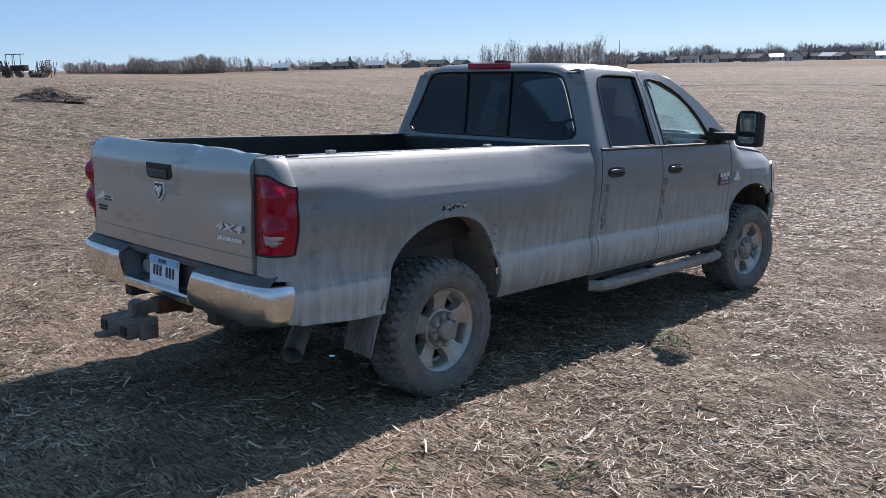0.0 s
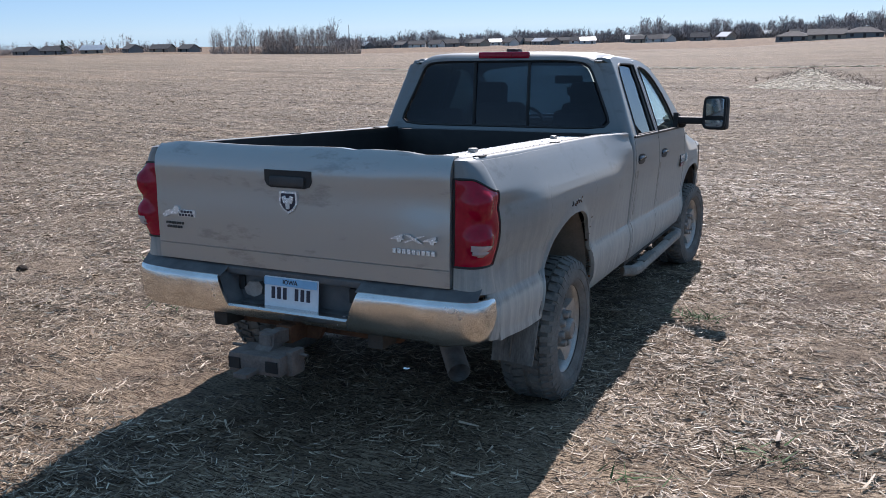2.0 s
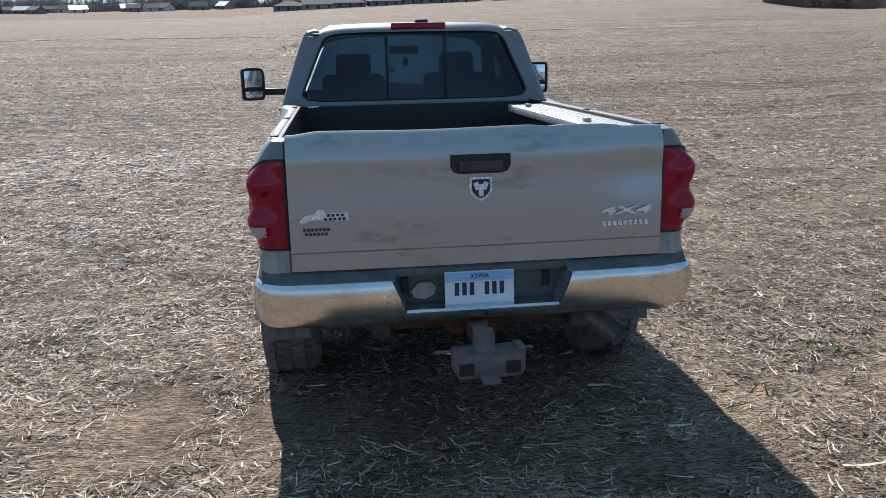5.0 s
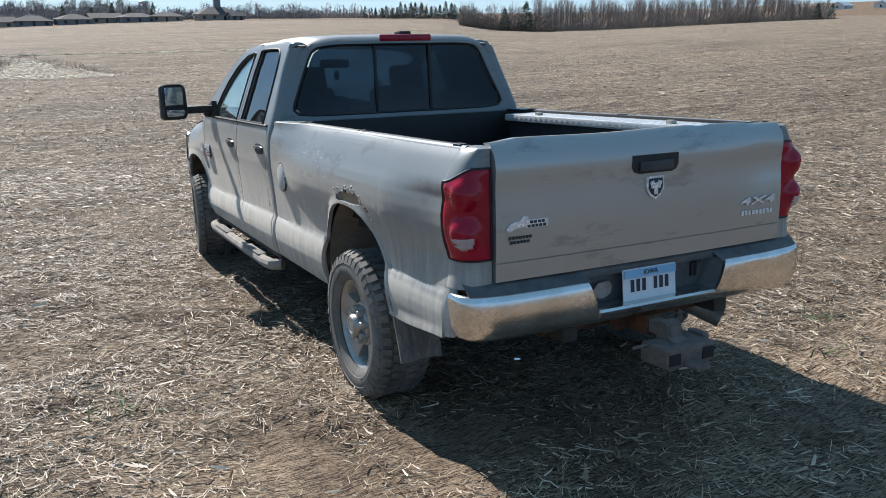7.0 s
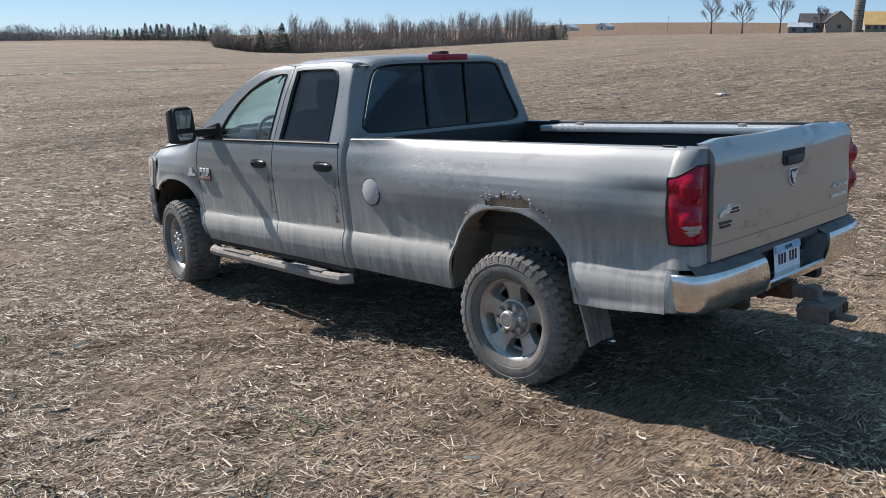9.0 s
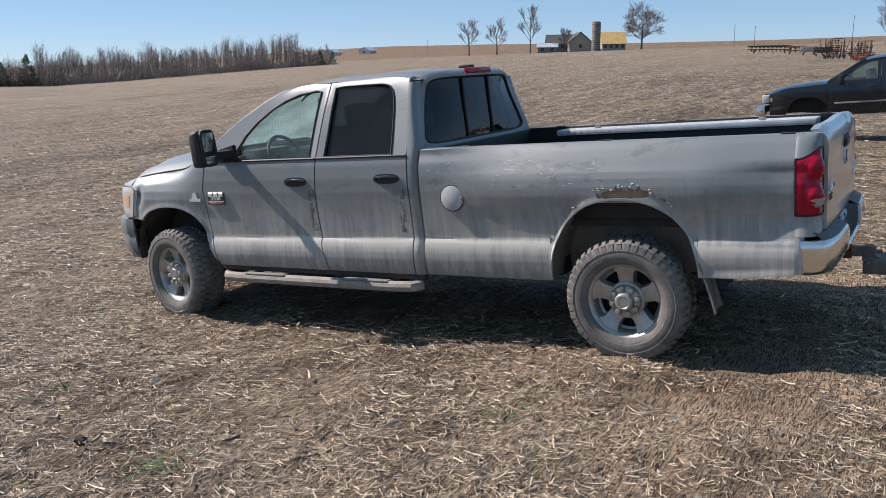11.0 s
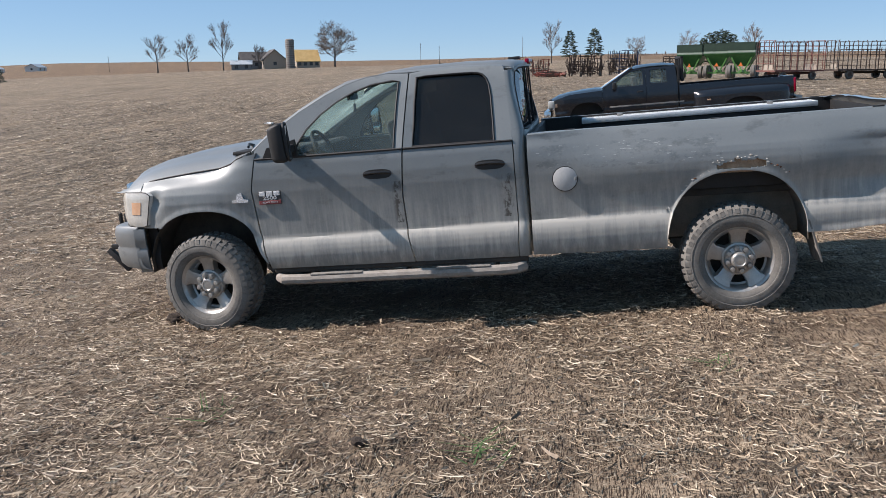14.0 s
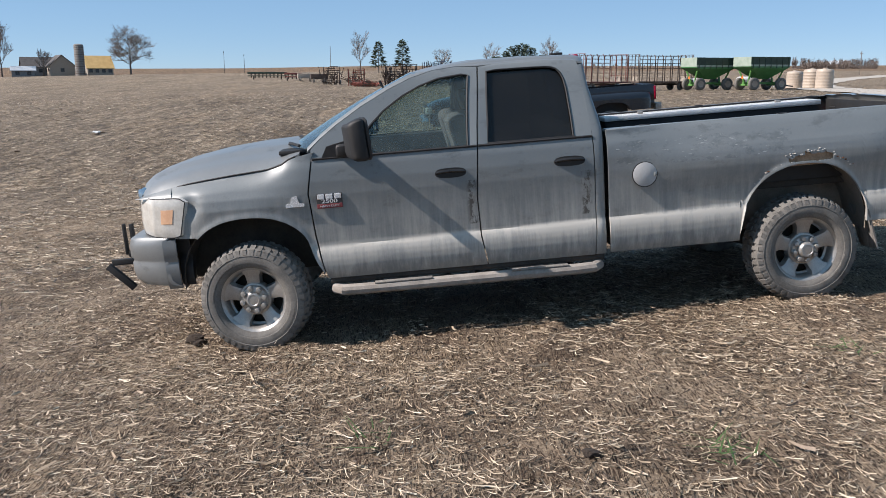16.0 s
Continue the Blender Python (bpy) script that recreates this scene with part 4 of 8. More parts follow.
    def pane(parent, loop, mat, label):
        cz, cy = sum(z for _, z in loop) / len(loop), sum(y for y, _ in loop) / len(loop)
        rows = []
        for f in (0.0005, 0.5, 1.0):
            rows.append([(float(cab_x(cz + (z - cz) * f)) - 0.020, cy + (y - cy) * f, cz + (z - cz) * f) for y, z in loop + loop[:1]])
        ob = shell("window_pane", rows, (-0.004, 0, 0), mat, parent, label, None, s, 0)
        ob.visible_shadow = False
    pane(front, fi, PANE, "clear side window")
    pane(rear, ri, TINT, "dark tinted side window")
    # belt mouldings
    for par, a, b in ((front, 2.40, 3.57), (rear, 1.57, 2.388)):
        bm = bmesh.new()
        pts = [(s * (float(cab_x(1.358)) + 0.003), y, 1.358) for y in (a, b)]
        add_tube(bm, pts, 0.009, 6)
        part("belt_moulding", bm, BLACK, par, "black belt moulding")
    # pull handles
    for par, y in ((front, 2.60), (rear, 1.742)):
        z = 1.200 if par is rear else 1.188
        x = s * float(cab_x(z))
        bm = bmesh.new()
        oval = [(y + 0.112 * math.copysign(abs(math.cos(q)) ** 0.7, math.cos(q)), z + 0.036 * math.copysign(abs(math.sin(q)) ** 0.8, math.sin(q)) - 0.004) for q in np.linspace(0, 2 * math.pi, 29)[:-1]]
        prism(bm, oval, "x", x - s * 0.012, x + s * 0.003)
        part("handle_cup", bm, BLACK, par, "black handle recess")
        bm = bmesh.new()
        add_tube(bm, [(x + s * 0.001, y - 0.104, z), (x + s * 0.008, y - 0.078, z + 0.006), (x + s * 0.010, y, z + 0.010), (x + s * 0.008, y + 0.078, z + 0.006), (x + s * 0.001, y + 0.104, z)], [0.011, 0.013, 0.012, 0.013, 0.011], 8)
        part("pull_handle", bm, GLOSSBLACK, par, "glossy black pull handle")
    # side step bar
    bm = bmesh.new()
    add_tube(bm, [(s * 0.94, 3.50, 0.405), (s * 1.005, 3.44, 0.402), (s * 1.02, 3.3, 0.402), (s * 1.02, 1.72, 0.402), (s * 1.005, 1.60, 0.402), (s * 0.94, 1.545, 0.405)], 0.040, 10)
    step = part("step_bar", bm, CAKED, truck, "dusty tubular step bar")
    for y in (3.2, 2.45, 1.75):
        bm = bmesh.new()
        add_tube(bm, [(s * 0.70, y, 0.46), (s * 0.98, y, 0.405)], 0.02, 6)
        part("step_bracket", bm, UNDER, step)
    for y in (3.0, 2.0):
        bm = bmesh.new()
        add_box(bm, (s * 1.02, y, 0.440), (0.060, 0.42, 0.012), 0.005)
        part("tread_pad", bm, FLAP, step)


for s in (-1, 1):
    cab_panels(s)


def roof():
    grid = []
    for y in [1.505, 1.512, 1.53, 1.56, 1.62, 1.75, 1.95, 2.15, 2.35, 2.55, 2.68, 2.77, 2.82]:
        col = []
        for t in np.linspace(-1, 1, 29):
            edge = interp(y, [(1.50, 0.640), (2.35, 0.665), (2.82, 0.650)])
            x = t * (edge + 0.030)
            crown = interp(y, [(1.505, 1.905), (1.53, 1.928), (1.60, 1.946), (1.95, 1.966), (2.35, 1.966), (2.60, 1.946), (2.82, 1.905)])
            rear = 1 - float(smooth01(1.52, 1.85, y))
            drop = (0.018 * t * t + 0.050 * max(0, (abs(t) - 0.86) / 0.14) ** 1.8) * (1 - rear) + 0.040 * abs(t) ** 9 * rear
            side = interp(y, [(1.5, 0), (2.3, 0), (2.55, 0.004), (2.7, 0.02), (2.82, 0.035)])
            yy = y + (0.02 - 0.02 * t * t if y < 1.6 else 0) - (0.10 * t * t if y > 2.6 else 0) * (y - 2.6) / 0.22
            if y < 1.8:
                yy = y - 0.03 * (1 - float(smooth01(1.5, 1.8, y))) + 0.070 * abs(t) ** 2.6 * (1 - float(smooth01(1.5, 1.8, y)))
            col.append((x, yy, crown - drop - side * abs(t) ** 3))
        grid.append(col)
    shell("roof", grid, (0, 0, -0.02), ROOFP, truck, "dusty grey cab roof")
    # rails from the roof down to the door frames
    for s in (-1, 1):
        line = [(1.622, 1.886), (1.66, 1.893), (1.95, 1.918), (2.34, 1.914), (2.50, 1.921), (2.66, 1.908), (2.83, 1.866), (3.00, 1.796), (3.20, 1.694), (3.38, 1.584), (3.50, 1.499), (3.60, 1.415)]
        grid = []
        for y, z in line:
            x0 = float(cab_x(z)) - 0.002 - (0.006 if y < 1.64 else 0)
            if y < 2.8:
                x1, z1 = interp(y, [(1.5, 0.665), (2.35, 0.690), (2.82, 0.675)]), interp(y, [(1.53, 1.872), (1.6, 1.880), (1.95, 1.900), (2.35, 1.900), (2.6, 1.880), (2.82, 1.830)]) + 0.018
            else:
                x1, z1 = x0 - 0.075, z + 0.022
            grid.append([(x0 + (x1 - x0) * f, y, z + (z1 - z) * f + 0.012 * math.sin(f * math.pi)) for f in (0, 0.2, 0.4, 0.6, 0.8, 1.0)])
        shell("roof_rail", grid, (-0.01, 0, -0.02), ROOFP, truck, "", None, s)
    # windscreen
    rows = []
    for v in np.linspace(0, 1, 9):
        row = []
        for t in np.linspace(-1, 1, 15):
            half = 0.862 - 0.172 * v
            y = 3.79 - 0.98 * v - (0.20 - 0.08 * v) * t * t
            z = 1.425 + 0.483 * v + 0.02 * math.sin(v * math.pi) - 0.022 * t * t * v
            row.append((t * half, y, z))
        rows.append(row)
    ws = shell("windscreen", rows, (0, -0.003, -0.004), SCREEN, truck, "dusty windscreen")
    ws.visible_shadow = False
    # back wall and back glass
    n = 64
    outer, inner = [], []
    for k in range(n):
        a = 2 * math.pi * k / n
        c, sn = math.cos(a), math.sin(a)
        p = (abs(c) ** 9 + abs(sn) ** 9) ** (1 / 9) if sn > 0 else max(abs(c), abs(sn))
        zo = 1.645 + 0.262 * sn / p
        xo = (0.895 - 0.205 * (zo - 1.383) / 0.52) * c / p
        e = (abs(c) ** 11 + abs(sn) ** 11) ** (1 / 11)
        zi = 1.646 + 0.232 * sn / e
        xi = (0.835 - 0.205 * (zi - 1.414) / 0.464) * c / e
        outer.append((xo, zo))
        inner.append((xi, zi))
    rows = []
    for f in (0, 0.5, 1):
        rows.append([(xo + (xi - xo) * f, back_y(zo + (zi - zo) * f, xo + (xi - xo) * f) + 0.008 * f, zo + (zi - zo) * f) for (xo, zo), (xi, zi) in zip(outer + outer[:1], inner + inner[:1])])
    shell("cab_back_frame", rows, (0, 0.02, 0), PAINT, truck)
    grid = [[(x, back_y(z, x), z) for x in span(-0.905, 0.905, 0.1)] for z in span(0.50, 1.385, 0.1)]
    shell("cab_back", grid, (0, 0.02, 0), PAINT, truck, "cab back wall")
    rows = []
    for f in (0.0005, 0.25, 0.5, 0.75, 0.97):
        rows.append([(x * f, back_y(1.646 + (z - 1.646) * f, x * f) + 0.016, 1.646 + (z - 1.646) * f) for x, z in inner + inner[:1]])
    bg = shell("back_window", rows, (0, 0.004, 0), BACKGLASS, truck, "tinted sliding back window", smooth=0)
    bg.visible_shadow = False
    for x in (-0.205, 0.215):
        bm = bmesh.new()
        add_box(bm, (x, 1.490, 1.646), (0.022, 0.014, 0.456), 0.004, (-2.5, 0, 0))
        part("slider_post", bm, BLACK, bg, "black slider frame")
    bm = bmesh.new()
    add_tube(bm, [(x, back_y(z, x) + 0.010, z) for x, z in inner + inner[:1]], 0.009, 5)
    part("back_window_gasket", bm, BLACK, bg)
    bm = bmesh.new()
    add_box(bm, (-0.185, 1.515, 1.62), (0.055, 0.02, 0.03), 0.005)
    part("slider_latch", bm, BLACK, bg)
    # high brake lamp
    bm = bmesh.new()
    add_box(bm, (0.025, 1.480, 1.922), (0.39, 0.035, 0.046), 0.012)
    hl = part("high_brake_lamp", bm, RED, truck, "red high-level brake lamp")
    bm = bmesh.new()
    add_box(bm, (0.025, 1.464, 1.922), (0.13, 0.008, 0.030), 0.003)
    part("brake_lens", bm, RED, hl)
    bm = bmesh.new()
    add_box(bm, (0.06, 1.60, 1.958), (0.09, 0.10, 0.026), 0.010)
    part("roof_antenna", bm, BLACK, truck, "small black roof antenna base")


roof()


def hood_edge(y):
    """Half width of the hood and the height of its rim."""
    return interp(y, [(3.66, 0.925), (3.9, 0.905), (4.4, 0.872), (4.7, 0.842), (4.945, 0.775)]), interp(y, [(3.66, 1.402), (3.74, 1.374), (3.80, 1.336), (3.90, 1.311), (4.15, 1.290), (4.35, 1.269), (4.60, 1.240), (4.83, 1.188), (4.945, 1.130)])


def front_end():
    # hood
    grid = []
    for y in [3.66, 3.70, 3.78, 3.90, 4.05, 4.2, 4.35, 4.5, 4.62, 4.72, 4.80, 4.87, 4.92, 4.945]:
        col = []
        for t in np.linspace(-1, 1, 27):
            half, rim_z = hood_edge(y)
            z = interp(y, [(3.66, 1.415), (3.80, 1.425), (4.05, 1.418), (4.35, 1.390), (4.62, 1.342), (4.80, 1.290), (4.88, 1.252), (4.92, 1.215), (4.945, 1.165)])
            bulge = 0.030 * (1 - smooth01(0.50, 0.68, abs(t)))
            edge = z - rim_z
            col.append((t * half, y - (0.05 * t * t + 0.10 * abs(t) ** 6) * smooth01(4.4, 4.9, y) + 0.03 * (1 - t * t) * (1 - smooth01(3.66, 3.9, y)), z + bulge - edge * (0.45 * abs(t) ** 2.2 + 0.55 * abs(t) ** 9)))
        grid.append(col)
    hood = shell("hood", grid, (0, 0, -0.02), ROOFP, truck, "dusty grey raised hood")
    for s in (-1, 1):
        bm = bmesh.new()
        line = []
        for y in span(3.69, 4.90, 0.05):
            half, rim_z = hood_edge(y)
            line.append((s * (float(half) + 0.005), y - 0.15 * float(smooth01(4.4, 4.9, y)), float(rim_z) - 0.005))
        add_tube(bm, line, 0.0065, 6)
        part("hood_gap", bm, BLACK, hood, "dark gap along the hood")
    bm = bmesh.new()
    add_box(bm, (0, 3.72, 1.405), (1.62, 0.20, 0.03), 0.01)
    part("cowl", bm, BLACK, truck, "black cowl below the windscreen")
    for x in (-0.45, 0.30):
        bm = bmesh.new()
        add_tube(bm, [(x, 3.78, 1.440), (x - 0.16, 3.755, 1.462), (x - 0.40, 3.66, 1.452)], 0.011, 6)
        part("wiper", bm, BLACK, truck, "black windscreen wiper")
    for s in (-1, 1):
        ys = sorted(set([round(v, 4) for v in [3.63, 3.60] + arch_ys(FRONT_ARCH) + span(4.565, 4.60, 0.03)]))
        ys = [v for v in ys if v >= 3.60]
        grid = []
        for y in ys:
            lo = float(arch(y, FRONT_ARCH, 0.53))
            if y < 3.66:
                lo = interp(y, [(3.60, 0.53), (3.66, lo)])
            hi = float(hood_edge(y)[1]) - 0.012 if y > 3.66 else interp(y, [(3.60, 1.408), (3.66, 1.389)])
            if y > 4.45:
                lo = max(lo, 0.872)
            col = []
            for v in np.linspace(0, 1, 34):
                z = lo + (hi - lo) * v
                f = float(smooth01(3.70, 3.63, y))
                back = (float(interp(z, [(0.48, 3.545), (0.60, 3.570), (0.80, 3.600), (1.12, 3.622), (1.36, 3.575), (1.42, 3.545)])) + 0.005 - 3.60) * float(smooth01(3.72, 3.60, y))
                dent = 0.034 * math.exp(-((y - 4.455) / 0.05) ** 2 - ((z - 1.09) / 0.075) ** 2) * (s < 0)
                lip = 0.010 * math.exp(-((z - lo) / 0.03) ** 2)
                x = float(fender_x(y, z)) + lip - dent
                w = max(0.0, (z - hi + 0.10) / 0.10) ** 2.5 * float(smooth01(3.62, 3.95, y))
                col.append((x * (1 - w) + (float(hood_edge(y)[0]) + 0.006) * w, y + back, z))
            grid.append(col)
        fen = shell("front_fender", grid, (-0.022, 0, 0), PAINT, truck, "dented front wing" if s < 0 else "front wing", None, s)
        # nose panel above the headlamp and headlamp
        grid = []
        for k in range(11):
            y = 4.598 + 0.29 * k / 10
            inner, top = hood_edge(y)
            pull = 0.07 * (k / 10) ** 3
            col = []
            for v in np.linspace(0, 1, 9):
                w = v ** 2.5
                z = 1.160 + (max(float(top), 1.175) - 0.012 - 1.160) * v
                col.append(((float(fender_x(y, z)) - pull) * (1 - w) + (float(inner) + 0.006) * w, y, z))
            grid.append(col)
        shell("nose_panel", grid, (-0.02, 0, 0), PAINT, truck, "", None, s)
        plan = [(float(fender_x(4.50, 1.04)) + 0.005, 4.502), (float(fender_x(4.65, 1.04)) + 0.010, 4.650), (float(fender_x(4.74, 1.04)) + 0.004, 4.740), (0.835, 4.805), (0.765, 4.852), (0.680, 4.885), (0.590, 4.900)]
        us = np.linspace(0, 1, 25)
        ks = np.linspace(0, 1, len(plan))
        grid = []
        for u in us:
            px, py = np.interp(u, ks, [q[0] for q in plan]), np.interp(u, ks, [q[1] for q in plan])
            edge = 1 - abs(2 * u - 1) ** 6
            top, low = 1.166 - 0.030 * (1 - min(1, u / 0.07)) ** 2, 0.884 + 0.016 * (1 - min(1, u / 0.07)) ** 2 + 0.02 * u
            col = []
            for v in np.linspace(0, 1, 15):
                o = 0.016 * edge * (1 - abs(2 * v - 1) ** 5)
                ang = u * 1.35
                lean = (0.045 * (1 - v)) * (1 - float(smooth01(0.0, 0.35, u))) - 0.014 * v
                col.append((px + math.cos(ang) * o, py + math.sin(ang) * o + lean, low + (top - low) * v))
            grid.append(col)
        lampo = shell("headlamp", grid, (-0.02, -0.02, 0), HEADLAMP, truck, "hazed headlamp with an amber corner", None, s)
        g = np.array(grid)
        sub = [[tuple(g[i, j] + np.array((0.003, 0.001, 0))) for j in range(5, 11)] for i in (2, 3, 4, 5)]
        shell("turn_signal", sub, (-0.003, 0, 0), AMBER, lampo, "amber turn signal", None, s)
        rim = [grid[0][j] for j in range(15)] + [c[-1] for c in grid] + [grid[-1][j] for j in range(14, -1, -1)] + [c[0] for c in grid[::-1]]
        bm = bmesh.new()
        add_tube(bm, [(s * x, y, z) for x, y, z in rim], 0.004, 5)
        part("headlamp_gap", bm, BLACK, lampo)
        grid = []
        for y in span(4.50, 4.60, 0.02):
            grid.append([(float(fender_x(y, z)) - 0.05, y + 0.01, z) for z in span(0.52, 0.90, 0.03)])
        shell("valance", grid, (-0.02, 0, 0), BLACK, truck, "", None, s)
        # inner arch liners
        for a, x0 in ((FRONT_ARCH, 0.60), (REAR_ARCH, 0.63)):
            c, half, top = a
            grid = []
            for t in np.linspace(0, math.pi, 25):
                r = half + 0.012
                yy, zz = c - r * math.cos(t), 0.50 + (top - 0.475) * math.sin(t) ** 0.85
                grid.append([(x, yy, zz) for x in (0.955, 0.85, 0.72, x0)])
            shell("arch_liner", grid, (0, 0, 0.012), MUD if a is REAR_ARCH else UNDER, truck, "mud-caked arch liner", None, s)
            bm = bmesh.new()
            add_box(bm, (s * (x0 - 0.02), c, 0.78), (0.03, 1.0, 0.55))
            part("arch_wall", bm, MUD if a is REAR_ARCH else UNDER, truck)
    # grille and front bumper
    bm = bmesh.new()
    add_box(bm, (0, 4.885, 1.05), (1.16, 0.10, 0.32), 0.03)
    gr = part("grille", bm, CHROME, truck, "chrome grille")
    for x in (-0.26, 0.26):
        for z in (1.13, 0.99):
            bm = bmesh.new()
            add_box(bm, (x, 4.932, z), (0.44, 0.02, 0.11), 0.008)
            part("grille_mesh", bm, BLACK, gr)
    grid = []
    for x in span(-0.965, 0.965, 0.04):
        a = abs(x) / 0.965
        back = 0.29 * max(0, (a - 0.74) / 0.26) ** 2.2 + 0.03 * a * a
        prof = [(-0.12, 0.884), (-0.03, 0.884), (-0.004, 0.868), (0.012, 0.82), (0.012, 0.74), (-0.004, 0.720), (-0.006, 0.706), (0.006, 0.690), (0.004, 0.63), (-0.01, 0.57), (-0.05, 0.535), (-0.10, 0.525)]
        grid.append([(x, 5.005 - back + dy, z) for dy, z in prof])
    shell("front_bumper", grid, (0, -0.02, 0.002), ROOFP, truck, "grey front bumper with a dusty lower half")
    for s in (-1, 1):
        grid = []
        for y in span(4.60, 4.695, 0.02):
            x = 0.965 - 0.01 * (4.69 - y)
            grid.append([(x - 0.03, y, 0.880), (x, y, 0.866), (x + 0.006, y, 0.82), (x + 0.006, y, 0.735), (x - 0.004, y, 0.716), (x - 0.004, y, 0.702), (x + 0.002, y, 0.685), (x, y, 0.62), (x - 0.01, y, 0.55), (x - 0.03, y, 0.505)])
        shell("bumper_end", grid, (-0.02, 0, 0), ROOFP, truck, "", None, s)
    # black implement frame bolted to the nose
    bm = bmesh.new()
    for x in (-0.42, 0.42):
        add_box(bm, (x, 5.125, 0.815), (0.035, 0.022, 0.24), 0.004)
        add_box(bm, (x, 5.068, 0.800), (0.035, 0.030, 0.26), 0.004)
        add_box(bm, (x, 5.13, 0.640), (0.045, 0.24, 0.045), 0.005)
        add_box(bm, (x, 5.20, 0.520), (0.045, 0.26, 0.05), 0.005, (47, 0, 0))
    add_box(bm, (0, 5.09, 0.70), (0.90, 0.04, 0.05), 0.006)
    part("nose_frame", bm, BLACK, truck, "black steel implement mount")


front_end()


def mirror_unit(s):
    bm = bmesh.new()
    add_box(bm, (s * 1.085, 3.275, 1.425), (0.26, 0.085, 0.062), 0.018)
    prism_pts = [(3.22, 1.365), (3.50, 1.365), (3.46, 1.44), (3.235, 1.49)]
    arm = part("mirror_arm", bm, BLACK, truck, "black towing mirror arm")
    bm = bmesh.new()
    prism(bm, prism_pts, "x", s * 0.945, s * 0.985)
    part("mirror_base", bm, BLACK, arm, "", 0)
    bm = bmesh.new()
    add_box(bm, (s * 1.315, 3.235, 1.492), (0.205, 0.125, 0.285), 0.036, (-4, 0, s * -15), 3)
    for v in bm.verts:
        # the back of the housing rounds off towards its top and outer edge
        f = float(smooth01(3.20, 3.30, v.co.y))
        v.co.x += (s * 1.305 - v.co.x) * 0.30 * f
        v.co.z += (1.47 - v.co.z) * 0.20 * f
    cap = bmesh.new()
    add_box(cap, (s * 1.005, 3.345, 1.405), (0.07, 0.10, 0.095), 0.033, (0, 0, 0), 3)
    part("hinge_cap", cap, BLACK, arm, "rounded black hinge cap")
    part("mirror_head", bm, BLACK, arm, "tall black mirror housing")
    bm = bmesh.new()
    # the glass looks in towards the driver and sits inside a raised rim
    face = pose(s * 1.315, 3.235, 1.492) @ pose(0, 0, 0, -4, 0, s * -15)
    loop = []
    for k in range(28):
        q = 2 * math.pi * (k + 0.5) / 28
        loop.append(face @ Vector((0.092 * math.copysign(abs(math.cos(q)) ** 0.35, math.cos(q)), -0.068, 0.132 * math.copysign(abs(math.sin(q)) ** 0.35, math.sin(q)))))
    add_tube(bm, loop + loop[:1], 0.012, 6)
    part("mirror_rim", bm, BLACK, arm, "raised black rim")
    bm = bmesh.new()
    add_box(bm, (0, 0, 0), (0.156, 0.008, 0.172), 0.004, (7.0, 0, 0))
    bm.transform(face @ pose(0, -0.0655, 0.032))
    part("mirror_glass", bm, MIRROR, arm, "mirror glass")
    bm = bmesh.new()
    add_box(bm, (0, 0, 0), (0.154, 0.008, 0.058), 0.004, (8, 0, 0))
    bm.transform(face @ pose(0, -0.0650, -0.092))
    part("spotter_glass", bm, MIRROR, arm, "small wide-angle mirror glass")


for s in (-1, 1):
    mirror_unit(s)


